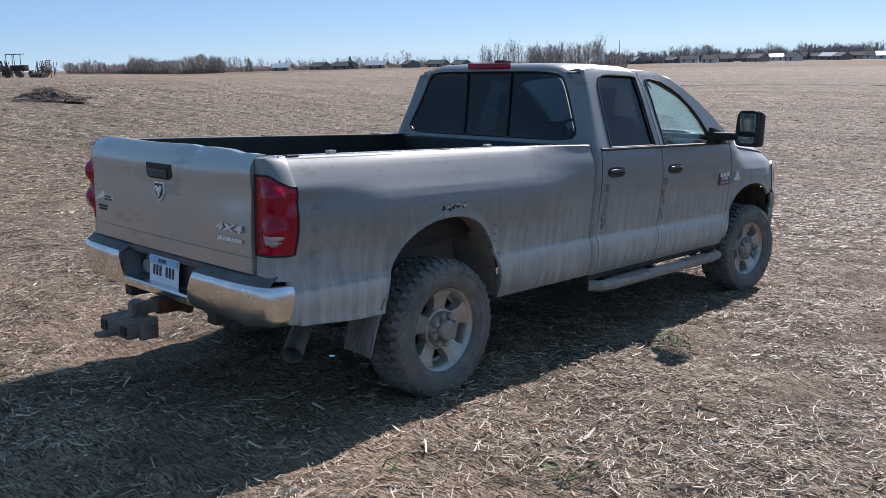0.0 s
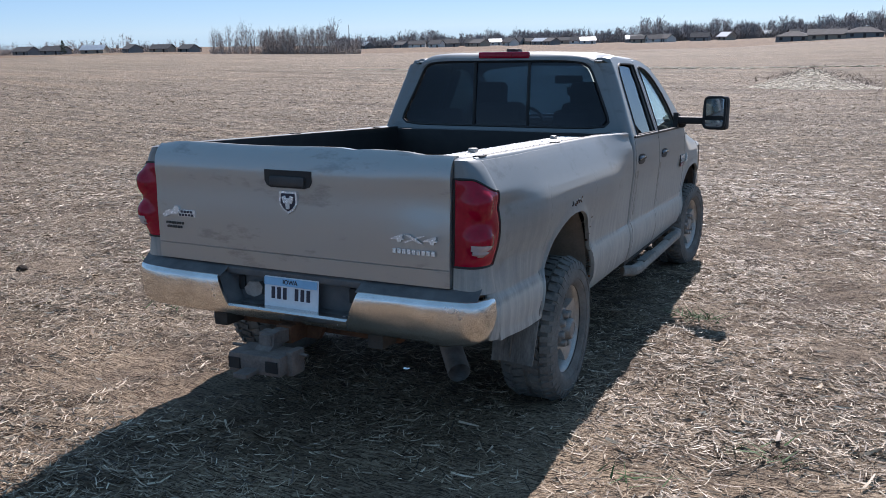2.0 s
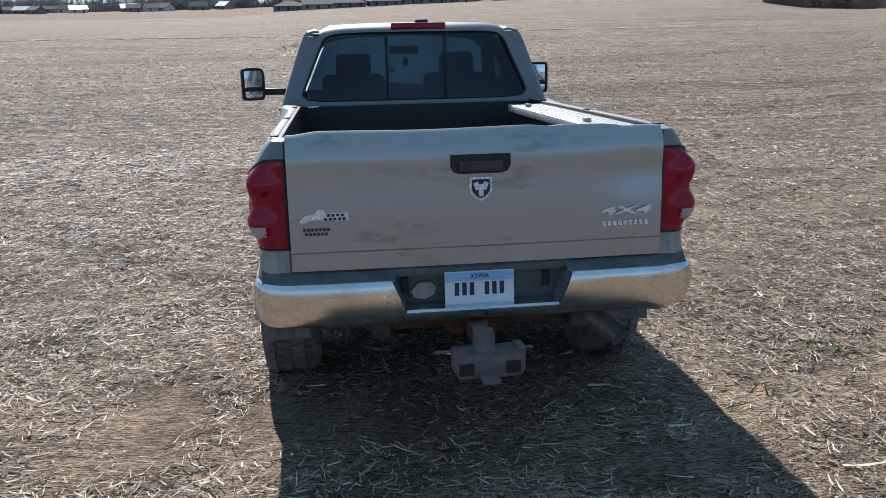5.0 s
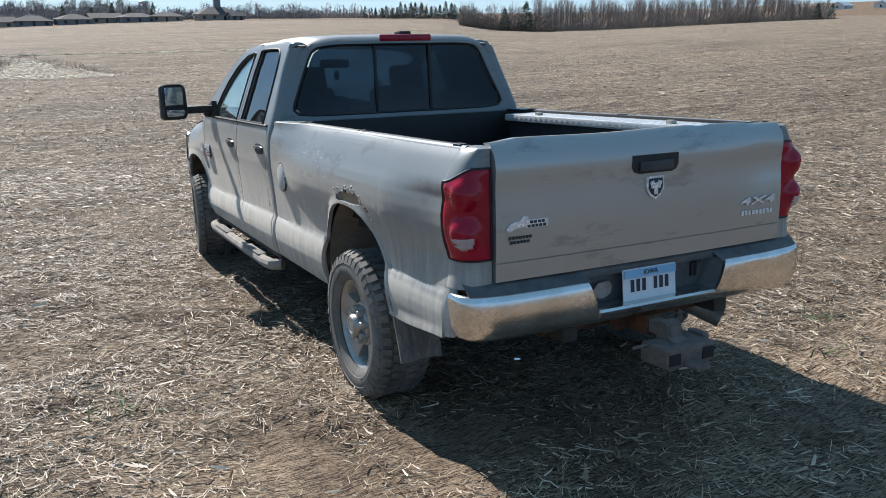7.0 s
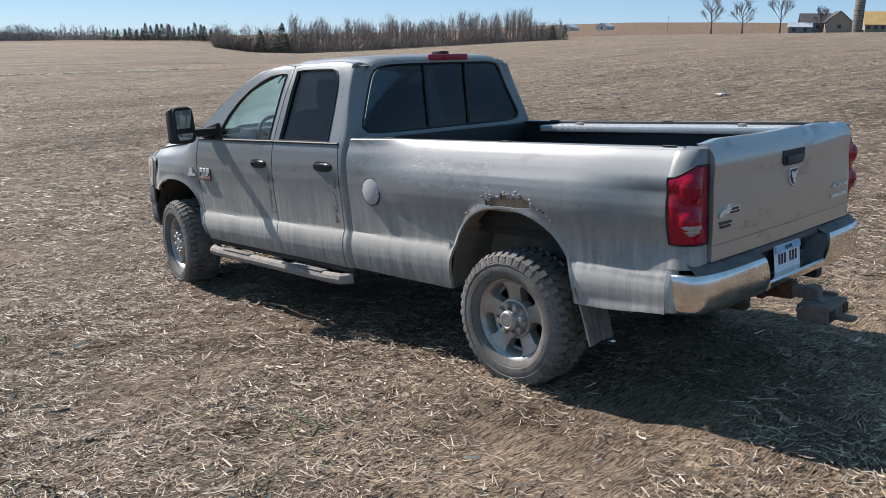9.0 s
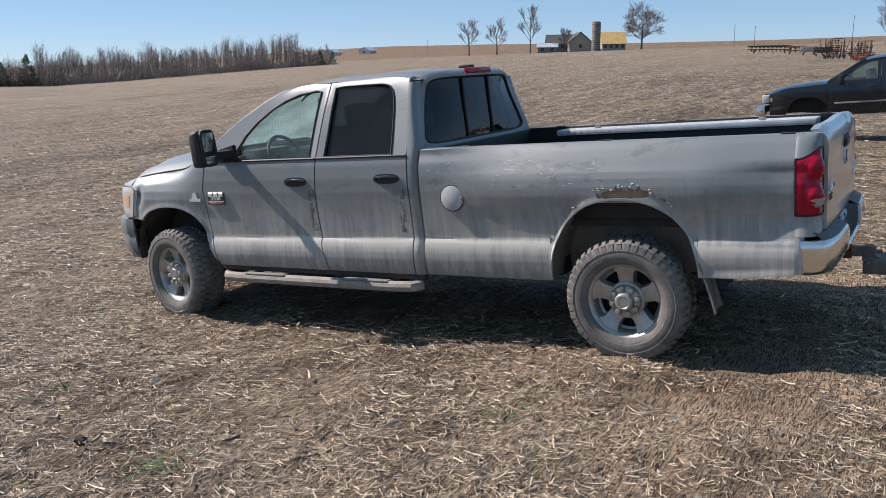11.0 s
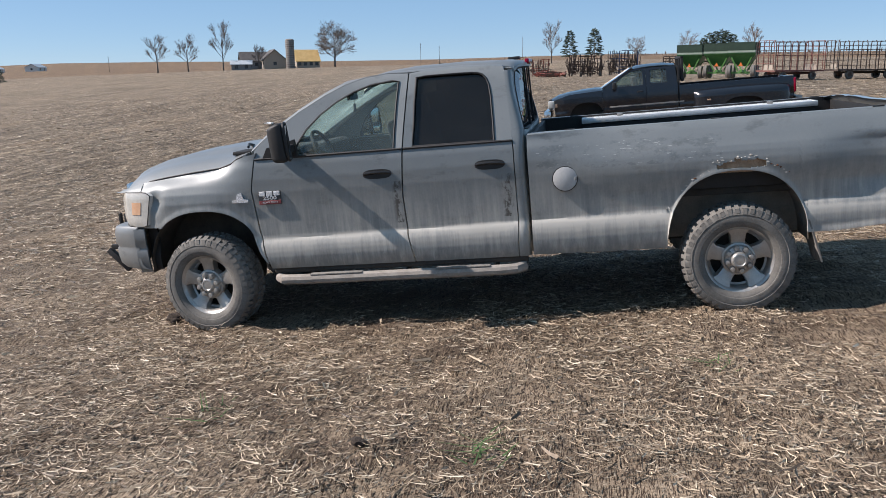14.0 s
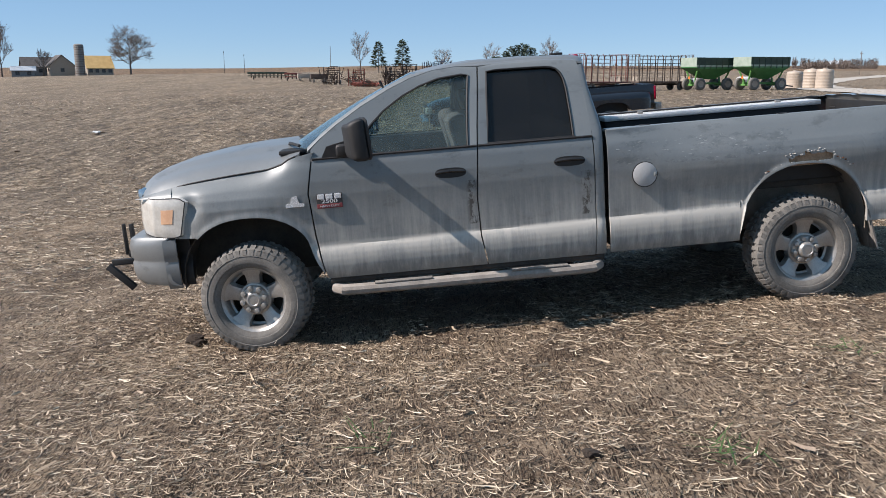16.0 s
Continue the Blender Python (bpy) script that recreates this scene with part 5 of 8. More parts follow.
def wheel(x, y, s, turn, rear):
    """One wheel; s: which side it faces."""
    R, hub_z = 0.396, 0.388
    m = pose(x, y, hub_z, 0, 0, turn) @ (Matrix.Identity(4) if s > 0 else pose(0, 0, 0, 0, 0, 180))
    I = Matrix.Identity(4)
    bm = bmesh.new()
    lathe(bm, [(0.190, -0.10), (0.222, -0.105), (0.222, 0.075), (0.240, 0.098), (0.247, 0.104), (0.243, 0.112), (0.232, 0.106), (0.214, 0.085), (0.205, 0.03), (0.190, 0.02)], 64, I)
    base = part("wheel", bm, ALLOY, truck, "five-spoke alloy wheel, dusty")
    base.matrix_basis = m
    # tyre carcass
    bm = bmesh.new()
    prof = [(0.236, -0.125), (0.262, -0.140), (0.305, -0.150), (0.345, -0.146), (0.370, -0.138), (0.384, -0.122), (R - 0.013, -0.09), (R - 0.012, 0), (R - 0.013, 0.09), (0.384, 0.122), (0.370, 0.138), (0.345, 0.146), (0.333, 0.150), (0.330, 0.146), (0.305, 0.151), (0.280, 0.146), (0.278, 0.142), (0.262, 0.138), (0.240, 0.116)]
    lathe(bm, prof, 72, I)
    part("tyre", bm, RUBBER, base, "dusty all-terrain tyre")
    # tread blocks
    bm = bmesh.new()
    n = 44
    for k in range(n):
        a = 360 * k / n
        for off, w, tw, da in ((-0.042, 0.062, 16, 0), (0.042, 0.062, -16, 4.1)):
            mm = pose(0, 0, 0, a + da, 0, 0) @ pose(off, 0, R - 0.010, 0, 0, tw) @ Matrix.Diagonal((w, 0.036, 0.020, 1))
            bmesh.ops.create_cube(bm, size=1, matrix=mm)
        for sd in (-1, 1):
            mm = pose(0, 0, 0, a + (2 if sd > 0 else 6), 0, 0) @ pose(sd * 0.108, 0, R - 0.017, 0, sd * 26, 0) @ Matrix.Diagonal((0.060, 0.038 if k % 2 else 0.028, 0.022, 1))
            bmesh.ops.create_cube(bm, size=1, matrix=mm)
            mm = pose(0, 0, 0, a + (2 if sd > 0 else 6), 0, 0) @ pose(sd * 0.139, 0, 0.356, 0, sd * 76, 0) @ Matrix.Diagonal((0.046 if k % 2 else 0.030, 0.030, 0.012, 1))
            bmesh.ops.create_cube(bm, size=1, matrix=mm)
    tagged(part("tread", bm, RUBBER, base, "chunky worn tread", 0), kind="stuff")
    # raised sidewall lettering as plain bars
    bm = bmesh.new()
    for a0, cnt in ((25, 13), (205, 11)):
        for k in range(cnt):
            mm = pose(0, 0, 0, a0 + k * 5.2, 0, 0) @ pose(0.1475, 0, 0.298, 0, 0, 0) @ Matrix.Diagonal((0.006, 0.016, 0.026, 1))
            bmesh.ops.create_cube(bm, size=1, matrix=mm)
    tagged(part("sidewall_lettering", bm, RUBBER, base, "", 0), kind="stuff")
    # spokes
    bm = bmesh.new()
    for k in range(5):
        mm = pose(0, 0, 0, 72 * k, 0, 0)
        pts = [(-0.050, 0.070, 0.062), (0.050, 0.070, 0.062), (0.047, 0.130, 0.068), (0.053, 0.180, 0.080), (0.082, 0.222, 0.094), (-0.082, 0.222, 0.094), (-0.053, 0.180, 0.080), (-0.047, 0.130, 0.068)]
        top = [bm.verts.new(mm @ Vector((x, p * 1.0, r))) for p, r, x in pts]
        bot = [bm.verts.new(mm @ Vector((x - 0.055, p * 1.15, r))) for p, r, x in pts]
        c = bm.verts.new(mm @ Vector((0.080, 0, 0.15)))
        q = len(pts)
        for i in range(q):
            bm.faces.new((top[i], top[(i + 1) % q], bot[(i + 1) % q], bot[i]))
            bm.faces.new((top[i], c, top[(i + 1) % q]))
    part("spokes", bm, ALLOY, base)
    bm = bmesh.new()
    lathe(bm, [(0.122, 0.01), (0.122, 0.066), (0.117, 0.076), (0.108, 0.079), (0.0005, 0.079)], 40, I)
    part("hub_plate", bm, ALLOY, base)
    bm = bmesh.new()
    lathe(bm, [(0.216, -0.06), (0.06, -0.05), (0.0005, -0.05)], 40, I)
    part("brake_disc", bm, UNDER, base, "dark brake disc behind the spokes")
    h = 0.125 if rear else 0.100
    bm = bmesh.new()
    lathe(bm, [(0.105, 0.06), (0.103, 0.085), (0.094, 0.098), (0.075, 0.102), (0.062, 0.104), (0.058, h + 0.01), (0.050, h + 0.020), (0.040, h + 0.022), (0.036, h + 0.018), (0.0005, h + 0.020)], 36, I)
    part("hub_cap", bm, ALLOY if s < 0 else STEEL, base, "dusty centre cap")
    for k in range(8):
        bm = bmesh.new()
        mm = pose(0, 0, 0, 45 * k + 12, 0, 0) @ pose(0, 0, 0.084, 0, 0, 0)
        lathe(bm, [(0.0225, 0.07), (0.0220, 0.112), (0.0165, 0.124), (0.0005, 0.126)], 10, mm)
        part("lug_nut", bm, STEEL if s > 0 else ALLOY, base)
    return base


STEER = -8.0
wheel(-0.885, 0.0, -1, 0, True)
wheel(0.885, 0.0, 1, 0, True)
wheel(-0.905, 4.077, -1, STEER, False)
wheel(0.905, 4.077, 1, STEER, False)


def underside():
    bm = bmesh.new()
    for s in (-1, 1):
        add_box(bm, (s * 0.44, 1.85, 0.60), (0.08, 6.0, 0.16), 0.01)
    for y in (-0.9, 0.6, 1.6, 2.6, 4.6):
        add_box(bm, (0, y, 0.62), (0.9, 0.10, 0.10), 0.01)
    part("chassis_frame", bm, UNDER, truck, "muddy steel chassis frame")
    for y in (0.0, 4.077):
        bm = bmesh.new()
        add_tube(bm, [(-0.86, y, 0.388), (0.86, y, 0.388)], 0.05, 10)
        add_box(bm, (0.05 if y < 1 else -0.3, y, 0.388), (0.34, 0.32, 0.30), 0.09)
        part("axle", bm, UNDER, truck, "muddy live axle")
        for s in (-1, 1):
            bm = bmesh.new()
            add_tube(bm, [(s * 0.52, y + 0.14, 0.40), (s * 0.50, y + 0.22, 0.86)], 0.028, 8)
            part("shock_absorber", bm, UNDER, truck)
    bm = bmesh.new()
    for s in (-1, 1):
        add_box(bm, (s * 0.52, 0.0, 0.50), (0.07, 1.6, 0.05), 0.008)
        part("leaf_spring", bm, UNDER, truck)
        bm = bmesh.new()
    add_box(bm, (0, 2.5, 0.66), (1.70, 2.2, 0.16), 0.03)
    add_box(bm, (0, 0.2, 0.86), (1.60, 2.5, 0.05), 0.01)
    add_box(bm, (0, 4.2, 0.80), (1.0, 1.2, 0.5), 0.05)
    part("floor_pan", bm, UNDER, truck, "dirty floor pan")
    bm = bmesh.new()
    add_box(bm, (-0.62, 0.95, 0.60), (0.34, 0.9, 0.26), 0.05)
    part("fuel_tank", bm, BLACK, truck)
    bm = bmesh.new()
    add_tube(bm, [(0.35, 0.9, 0.55), (0.40, 0.25, 0.68), (0.43, -0.25, 0.66), (0.47, -0.50, 0.57), (0.58, -0.67, 0.47), (0.735, -0.87, 0.365)], 0.055, 12, False)
    part("tailpipe", bm, STEEL, truck, "angled steel tailpipe")
    # receiver and drop mount
    bm = bmesh.new()
    add_box(bm, (0, -0.98, 0.555), (1.0, 0.08, 0.08), 0.01)
    add_box(bm, (-0.02, -1.08, 0.545), (0.085, 0.26, 0.085), 0.008)
    prism(bm, [(-0.18, 0.60), (0.14, 0.60), (0.09, 0.50), (-0.13, 0.50)], "y", -1.05, -1.08)
    hitch = part("receiver_hitch", bm, RUST, truck, "rusty receiver hitch")
    bm = bmesh.new()
    add_box(bm, (-0.02, -1.240, 0.547), (0.062, 0.22, 0.062), 0.006)
    prism(bm, [(-1.335, 0.585), (-1.285, 0.590), (-1.270, 0.50), (-1.300, 0.43), (-1.400, 0.50), (-1.345, 0.53)], "x", -0.062, 0.022)
    add_box(bm, (-0.018, -1.360, 0.468), (0.272, 0.17, 0.090), 0.010, (0, 0, 3))
    add_box(bm, (0.128, -1.330, 0.470), (0.040, 0.10, 0.115), 0.012)
    add_box(bm, (-0.025, -1.470, 0.440), (0.075, 0.13, 0.024), 0.010)
    part("drawbar_mount", bm, DRAWBAR, hitch, "dirt-caked steel drawbar mount")
    for x in (-0.115, 0.080):
        bm = bmesh.new()
        add_box(bm, (x, -1.447 + x * 0.05, 0.467), (0.062, 0.006, 0.05))
        part("drawbar_hole", bm, BLACK, hitch, "", 0)
    bm = bmesh.new()
    add_tube(bm, [(-0.23, -1.315, 0.500), (-0.14, -1.318, 0.503), (0.19, -1.320, 0.502)], 0.008, 6)
    part("hitch_pin", bm, DRAWBAR, hitch)
    for s in (-1, 1):
        grid = []
        for z in span(0.66, 0.340, 0.04):
            sw = (0.66 - z)
            grid.append([(s * x, -0.475 - sw * 0.24 + 0.012 * math.sin(x * 22 + z * 5), z) for x in np.linspace(0.755 + 0.05 * sw, 1.0 - 0.03 * sw, 8)])
        flap = shell("mud_flap", grid, (0, 0.012, 0), FLAP, truck, "worn mud flap streaked with dried mud")
        bm = bmesh.new()
        for k in range(6):
            x = s * (0.785 + 0.036 * k + 0.01 * math.sin(k * 7))
            L = 0.08 + 0.04 * ((k * 37) % 5)
            add_box(bm, (x, -0.475 - 0.24 * (0.62 - (0.60 - L / 2)) - 0.012, 0.60 - L / 2), (0.006, 0.004, L), 0, (-13.5, 0, 0))
        part("mud_streaks", bm, MUD, flap, "", 0)


underside()


def left_details():
    s = -1
    bm = bmesh.new()
    c = (s * (float(bed_x(1.20, 1.054)) + 0.004), 1.20, 1.054)
    lathe(bm, [(0.087, -0.004), (0.0865, 0.003), (0.084, 0.0045), (0.0005, 0.005)], 40, pose(*c) @ Matrix.Diagonal((-1, 1, 1, 1)))
    door = part("fuel_door", bm, FUELP, truck, "round pale grey fuel door")
    bm = bmesh.new()
    lathe(bm, [(0.0925, -0.012), (0.0925, 0.0015), (0.0875, 0.0015), (0.0875, -0.012)], 40, pose(*c) @ Matrix.Diagonal((-1, 1, 1, 1)))
    part("fuel_door_gap", bm, BLACK, door)
    bm = bmesh.new()
    add_box(bm, (c[0] - 0.003, 1.124, 1.052), (0.012, 0.018, 0.028), 0.005)
    part("fuel_door_tab", bm, PAINT, door)
    for s in (-1, 1):
        x = s * (float(cab_x(1.09)) + 0.004)
        bm = bmesh.new()
        add_box(bm, (x, 3.475, 1.060), (0.006, 0.185, 0.105), 0.002, segments=1)
        plate = part("door_badge", bm, STEPPAD, truck, "silver and red door badge")
        bm = bmesh.new()
        for k in range(3):
            add_box(bm, (x + s * 0.004, 3.475 + (k - 1) * 0.060, 1.092), (0.006, 0.050, 0.036), 0.004, segments=1)
        part("badge_bars", bm, BADGE, plate)
        text_mesh("badge_number", "2500", 0.038, pose(x + s * 0.004, 3.475, 1.057, 90, 0, 90 * s), BADGE, plate, 0.002, 0.0006, 1.5)
        bm = bmesh.new()
        add_box(bm, (x + s * 0.003, 3.475, 1.024), (0.006, 0.18, 0.030), 0.002, segments=1)
        part("badge_strip", bm, BADGERED, plate)
        text_mesh("badge_words", "HEAVY DUTY", 0.020, pose(x + s * 0.0065, 3.475, 1.024, 90, 0, 90 * s), BADGE, plate, 0.001, 0.0, 1.15)
        bm = bmesh.new()
        xf = s * (float(fender_x(3.72, 1.06)) + 0.002)
        prism(bm, [(3.655, 1.035), (3.785, 1.035), (3.785, 1.055), (3.755, 1.06), (3.74, 1.105), (3.705, 1.11), (3.69, 1.06), (3.655, 1.055)], "x", xf, xf + s * 0.010)
        part("engine_emblem", bm, BADGE, truck, "silver engine emblem", 0)


left_details()


def scabs():
    """Lifted paint and rust along the rear arches."""
    rng = random.Random(12)
    def chip(s, y, z, size, mat, lift=0.002):
        bm = bmesh.new()
        n = 9
        x = float(bed_x(y, z)) + lift
        top = [bm.verts.new((s * (x + rng.uniform(-0.001, 0.002)), y + size * rng.uniform(0.4, 1.1) * math.cos(6.283 * k / n), z + 0.6 * size * rng.uniform(0.4, 1.1) * math.sin(6.283 * k / n))) for k in range(n)]
        c = bm.verts.new((s * (x + rng.uniform(0.001, 0.005)), y, z))
        low = [bm.verts.new((s * (x - 0.012), v.co.y, v.co.z)) for v in top]
        for k in range(n):
            bm.faces.new((top[k], top[(k + 1) % n], c))
            bm.faces.new((top[k], low[k], low[(k + 1) % n], top[(k + 1) % n]))
        part("rust_flake", bm, mat, truck, smooth=0)
    for k in range(16):
        y = -0.20 + 0.37 * rng.random()
        chip(-1, y, (1.128 if -0.15 < y < 0.04 else 1.104) + rng.gauss(0, 0.007), rng.uniform(0.006, 0.014), rng.choice((FLAKE, FLAKE, FLAKE, MUD)))
    for k in range(12):
        t = k / 11
        y = 0.18 + 0.20 * t
        chip(-1, y, float(arch(y, REAR_ARCH, 0.495)) + 0.028 + rng.gauss(0, 0.006), rng.uniform(0.008, 0.020), rng.choice((FLAKE, RUST)))
    for k in range(8):
        chip(-1, -0.20 - 0.02 * k, 1.085 - 0.012 * k + rng.gauss(0, 0.008), rng.uniform(0.006, 0.014), rng.choice((FLAKE, RUST)))
    for k in range(28):
        y = 0.13 - 0.20 * rng.random()
        chip(1, y, 1.090 + 0.08 * (y - 0.03) + rng.gauss(0, 0.006), rng.uniform(0.008, 0.016), rng.choice((RUST, FLAKE, BLACK, BLACK)))
    for k in range(9):
        chip(1, 0.43 + rng.gauss(0, 0.02), 0.55 + 0.05 * k + rng.gauss(0, 0.01), rng.uniform(0.006, 0.014), rng.choice((RUST, MUD)))
    bm = bmesh.new()
    add_box(bm, (-1.002, -0.02, 1.085), (0.01, 0.42, 0.13))
    part("inner_wheelhouse", bm, RUSTTAN, truck, "rust-brown inner wheelhouse", 0)


scabs()


def cab_inside():
    bm = bmesh.new()
    add_box(bm, (0, 2.55, 0.76), (1.80, 2.05, 0.04))
    add_box(bm, (0, 1.53, 1.10), (1.70, 0.03, 0.60))
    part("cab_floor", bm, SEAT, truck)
    # dashboard
    bm = bmesh.new()
    add_box(bm, (0, 3.52, 1.22), (1.72, 0.42, 0.30), 0.07, (-6, 0, 0), 3)
    add_box(bm, (-0.42, 3.40, 1.385), (0.40, 0.22, 0.07), 0.03)
    part("dashboard", bm, SEAT, truck, "dark grey dashboard")
    bm = bmesh.new()
    pts = [Vector((-0.42 + 0.195 * math.cos(a), 0.195 * math.sin(a) * 0.42, 0.195 * math.sin(a) * 0.90)) + Vector((0, 3.17, 1.335)) for a in np.linspace(0, 2 * math.pi, 33)]
    add_tube(bm, pts, 0.016, 8, False)
    add_box(bm, (-0.42, 3.20, 1.325), (0.30, 0.05, 0.05), 0.015, (-25, 0, 0))
    add_box(bm, (-0.42, 3.21, 1.32), (0.15, 0.06, 0.13), 0.03, (-25, 0, 0))
    part("steering_wheel", bm, BLACK, truck, "black steering wheel")
    for x in (-0.42, 0.42):
        bm = bmesh.new()
        add_box(bm, (x, 2.72, 0.93), (0.54, 0.54, 0.20), 0.07, (6, 0, 0), 3)
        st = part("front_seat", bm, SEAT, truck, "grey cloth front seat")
        bm = bmesh.new()
        add_box(bm, (x, 2.44, 1.27), (0.52, 0.16, 0.62), 0.07, (-14, 0, 0), 3)
        part("backrest", bm, SEAT, st)
        bm = bmesh.new()
        add_box(bm, (x, 2.35, 1.645), (0.28, 0.11, 0.19), 0.045, (-14, 0, 0), 3)
        part("headrest", bm, SEAT, st)
    bm = bmesh.new()
    add_box(bm, (0, 1.84, 0.96), (1.56, 0.46, 0.16), 0.06, segments=3)
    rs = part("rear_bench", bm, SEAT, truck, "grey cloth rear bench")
    bm = bmesh.new()
    add_box(bm, (0, 1.66, 1.23), (1.56, 0.12, 0.44), 0.05, (-10, 0, 0), 3)
    part("bench_back", bm, SEAT, rs)
    for x in (-0.50, 0.50):
        bm = bmesh.new()
        add_box(bm, (x, 1.62, 1.47), (0.26, 0.09, 0.13), 0.04, segments=3)
        part("bench_headrest", bm, SEAT, rs)
    bm = bmesh.new()
    add_box(bm, (0.05, 3.03, 1.770), (0.26, 0.035, 0.075), 0.015)
    add_tube(bm, [(0.05, 3.03, 1.79), (0.05, 3.06, 1.86)], 0.01, 6)
    part("inside_mirror", bm, BLACK, truck, "inside rear-view mirror")
    bm = bmesh.new()
    add_box(bm, (0.06, 3.02, 1.665), (0.045, 0.008, 0.075), 0.008)
    add_tube(bm, [(0.06, 3.02, 1.74), (0.06, 3.02, 1.70)], 0.003, 4)
    part("air_freshener", bm, INK, truck, "hanging air freshener")
    grid = [[(x, y, interp(y, [(1.56, 1.885), (1.95, 1.925), (2.4, 1.925), (2.75, 1.885)]) - 0.02 * abs(x) ** 2) for x in span(-0.72, 0.72, 0.16)] for y in span(1.56, 2.74, 0.1)]
    shell("headliner", grid, (0, 0, 0.006), TRIM, truck, "pale headliner")
    for s in (-1, 1):
        line = [(2.40, 1.88), (2.62, 1.87), (2.80, 1.82), (3.0, 1.75), (3.2, 1.64), (3.4, 1.52), (3.54, 1.42)]
        bm = bmesh.new()
        add_tube(bm, [(s * (float(cab_x(z)) - 0.055), y, z) for y, z in line], 0.028, 8)
        part("pillar_trim", bm, TRIM, truck, "pale pillar trim")
        bm = bmesh.new()
        add_box(bm, (s * 0.815, 2.36, 1.60), (0.04, 0.10, 0.50), 0.015, (0, s * -20, 0))
        part("pillar_trim", bm, SEAT, truck)
        bm = bmesh.new()
        add_box(bm, (s * 0.925, 2.55, 1.08), (0.04, 1.95, 0.54), 0.015)
        part("door_card", bm, SEAT, truck)


cab_inside()


def toolbox():
    box = empty("toolbox", SLOPE @ pose(0.71, 0.08, 0.93), "long diamond-plate aluminium toolbox in the truck bed", "toolbox")
    bm = bmesh.new()
    add_box(bm, (0, 0, 0.20), (0.19, 1.96, 0.40), 0.006)
    part("body", bm, BLACK, box, "black-painted box wall")
    bm = bmesh.new()
    add_box(bm, (-0.005, 0, 0.425), (0.235, 2.0, 0.045), 0.008)
    lid = part("lid", bm, TREADPLATE, box, "bright diamond-plate lid")
    bm = bmesh.new()
    for i in range(66):
        for j in range(7):
            y, x = -0.97 + i * 0.0298, -0.105 + j * 0.034
            a = 45 if (i + j) % 2 else -45
            add_box(bm, (x, y, 0.4478), (0.0045, 0.020, 0.0025), 0, (0, 0, a))
    for i in range(66):
        a = 45 if i % 2 else -45
        add_box(bm, (-0.1230, -0.97 + i * 0.0298, 0.425), (0.004, 0.005, 0.026), 0, (a, 0, 0))
    tagged(part("tread_pattern", bm, TREADPLATE, lid, "", 0), kind="stuff")
    for y in (-0.62, 0.66):
        bm = bmesh.new()
        add_box(bm, (-0.06, y, 0.458), (0.035, 0.05, 0.022), 0.006)
        part("latch", bm, STEEL, box, "small steel latch")


toolbox()

# ---- the land round the field ----
BARK = surface("grey_bark", (0.085, 0.070, 0.058), (0.19, 0.165, 0.145), 3, 0.95, 0, 0.3, 20)
# Far woods: twig colour paled so that it carries the distance haze.
HAZETWIGS = surface("haze_paled_twigs", (0.205, 0.170, 0.150), (0.35, 0.298, 0.268), 0.15, 0.95, 0, 0.0, 2.0)
LONETWIG = surface("brown_twigs", (0.165, 0.138, 0.120), (0.28, 0.240, 0.212), 0.15, 0.95, 0, 0.0, 2.0)
# Town trees: haze is put into this greyer twig colour.
HAZEWOOD = surface("haze_grey_twigs", (0.135, 0.128, 0.130), (0.24, 0.225, 0.225), 0.15, 0.95, 0, 0.0, 2.0)
SCRUB = surface("brown_scrub", (0.135, 0.105, 0.088), (0.25, 0.200, 0.170), 0.2, 0.95, 0, 0.0, 3.0)
NEEDLES = surface("dark_needles", (0.035, 0.052, 0.035), (0.085, 0.110, 0.070), 1.0, 0.9, 0, 0.0, 9.0)
PALEGRASS = surface("bleached_grass", (0.55, 0.48, 0.36), (0.78, 0.70, 0.56), 0.5, 0.9, 0, 0.0, 6.0)
GREENGRASS = surface("green_weed", (0.035, 0.07, 0.02), (0.08, 0.14, 0.04), 20, 0.8, 0, 0.0, 90)
SOIL = surface("dark_clod_soil", (0.030, 0.022, 0.017), (0.085, 0.062, 0.045), 5, 0.95, 0, 0.8, 40, 0.03)
GRAVEL = surface("pale_gravel", (0.32, 0.285, 0.24), (0.48, 0.435, 0.375), 2, 0.95, 0, 0.4, 30)
WALLW = surface("white_siding", (0.50, 0.49, 0.47), (0.68, 0.67, 0.65), 1.5, 0.75, 0, 0.2, 12, 0.01, (1, 1, 6))
WALLT = surface("tan_siding", (0.26, 0.22, 0.18), (0.38, 0.33, 0.27), 1.5, 0.8, 0, 0.2, 12, 0.01, (1, 1, 6))
WALLG = surface("grey_siding", (0.14, 0.145, 0.15), (0.24, 0.24, 0.245), 1.5, 0.8, 0, 0.2, 12, 0.01, (1, 1, 6))
ROOFD = surface("dark_shingles", (0.055, 0.050, 0.048), (0.12, 0.11, 0.105), 1.2, 0.9, 0, 0.3, 10, 0.02)
ROOFM = surface("pale_metal_roof", (0.40, 0.42, 0.44), (0.58, 0.60, 0.61), 1.0, 0.45, 0.3, 0.1, 6)
PLYWOOD = surface("new_plywood", (0.58, 0.36, 0.13), (0.74, 0.50, 0.21), 0.8, 0.7, 0, 0.1, 6)
CONCRETE = surface("silo_concrete", (0.13, 0.12, 0.11), (0.25, 0.235, 0.215), 0.8, 0.9, 0, 0.3, 7, 0.02)
WINDOWD = surface("dark_window", (0.02, 0.024, 0.03), (0.05, 0.055, 0.065), 2, 0.15, 0, 0.0, 20)
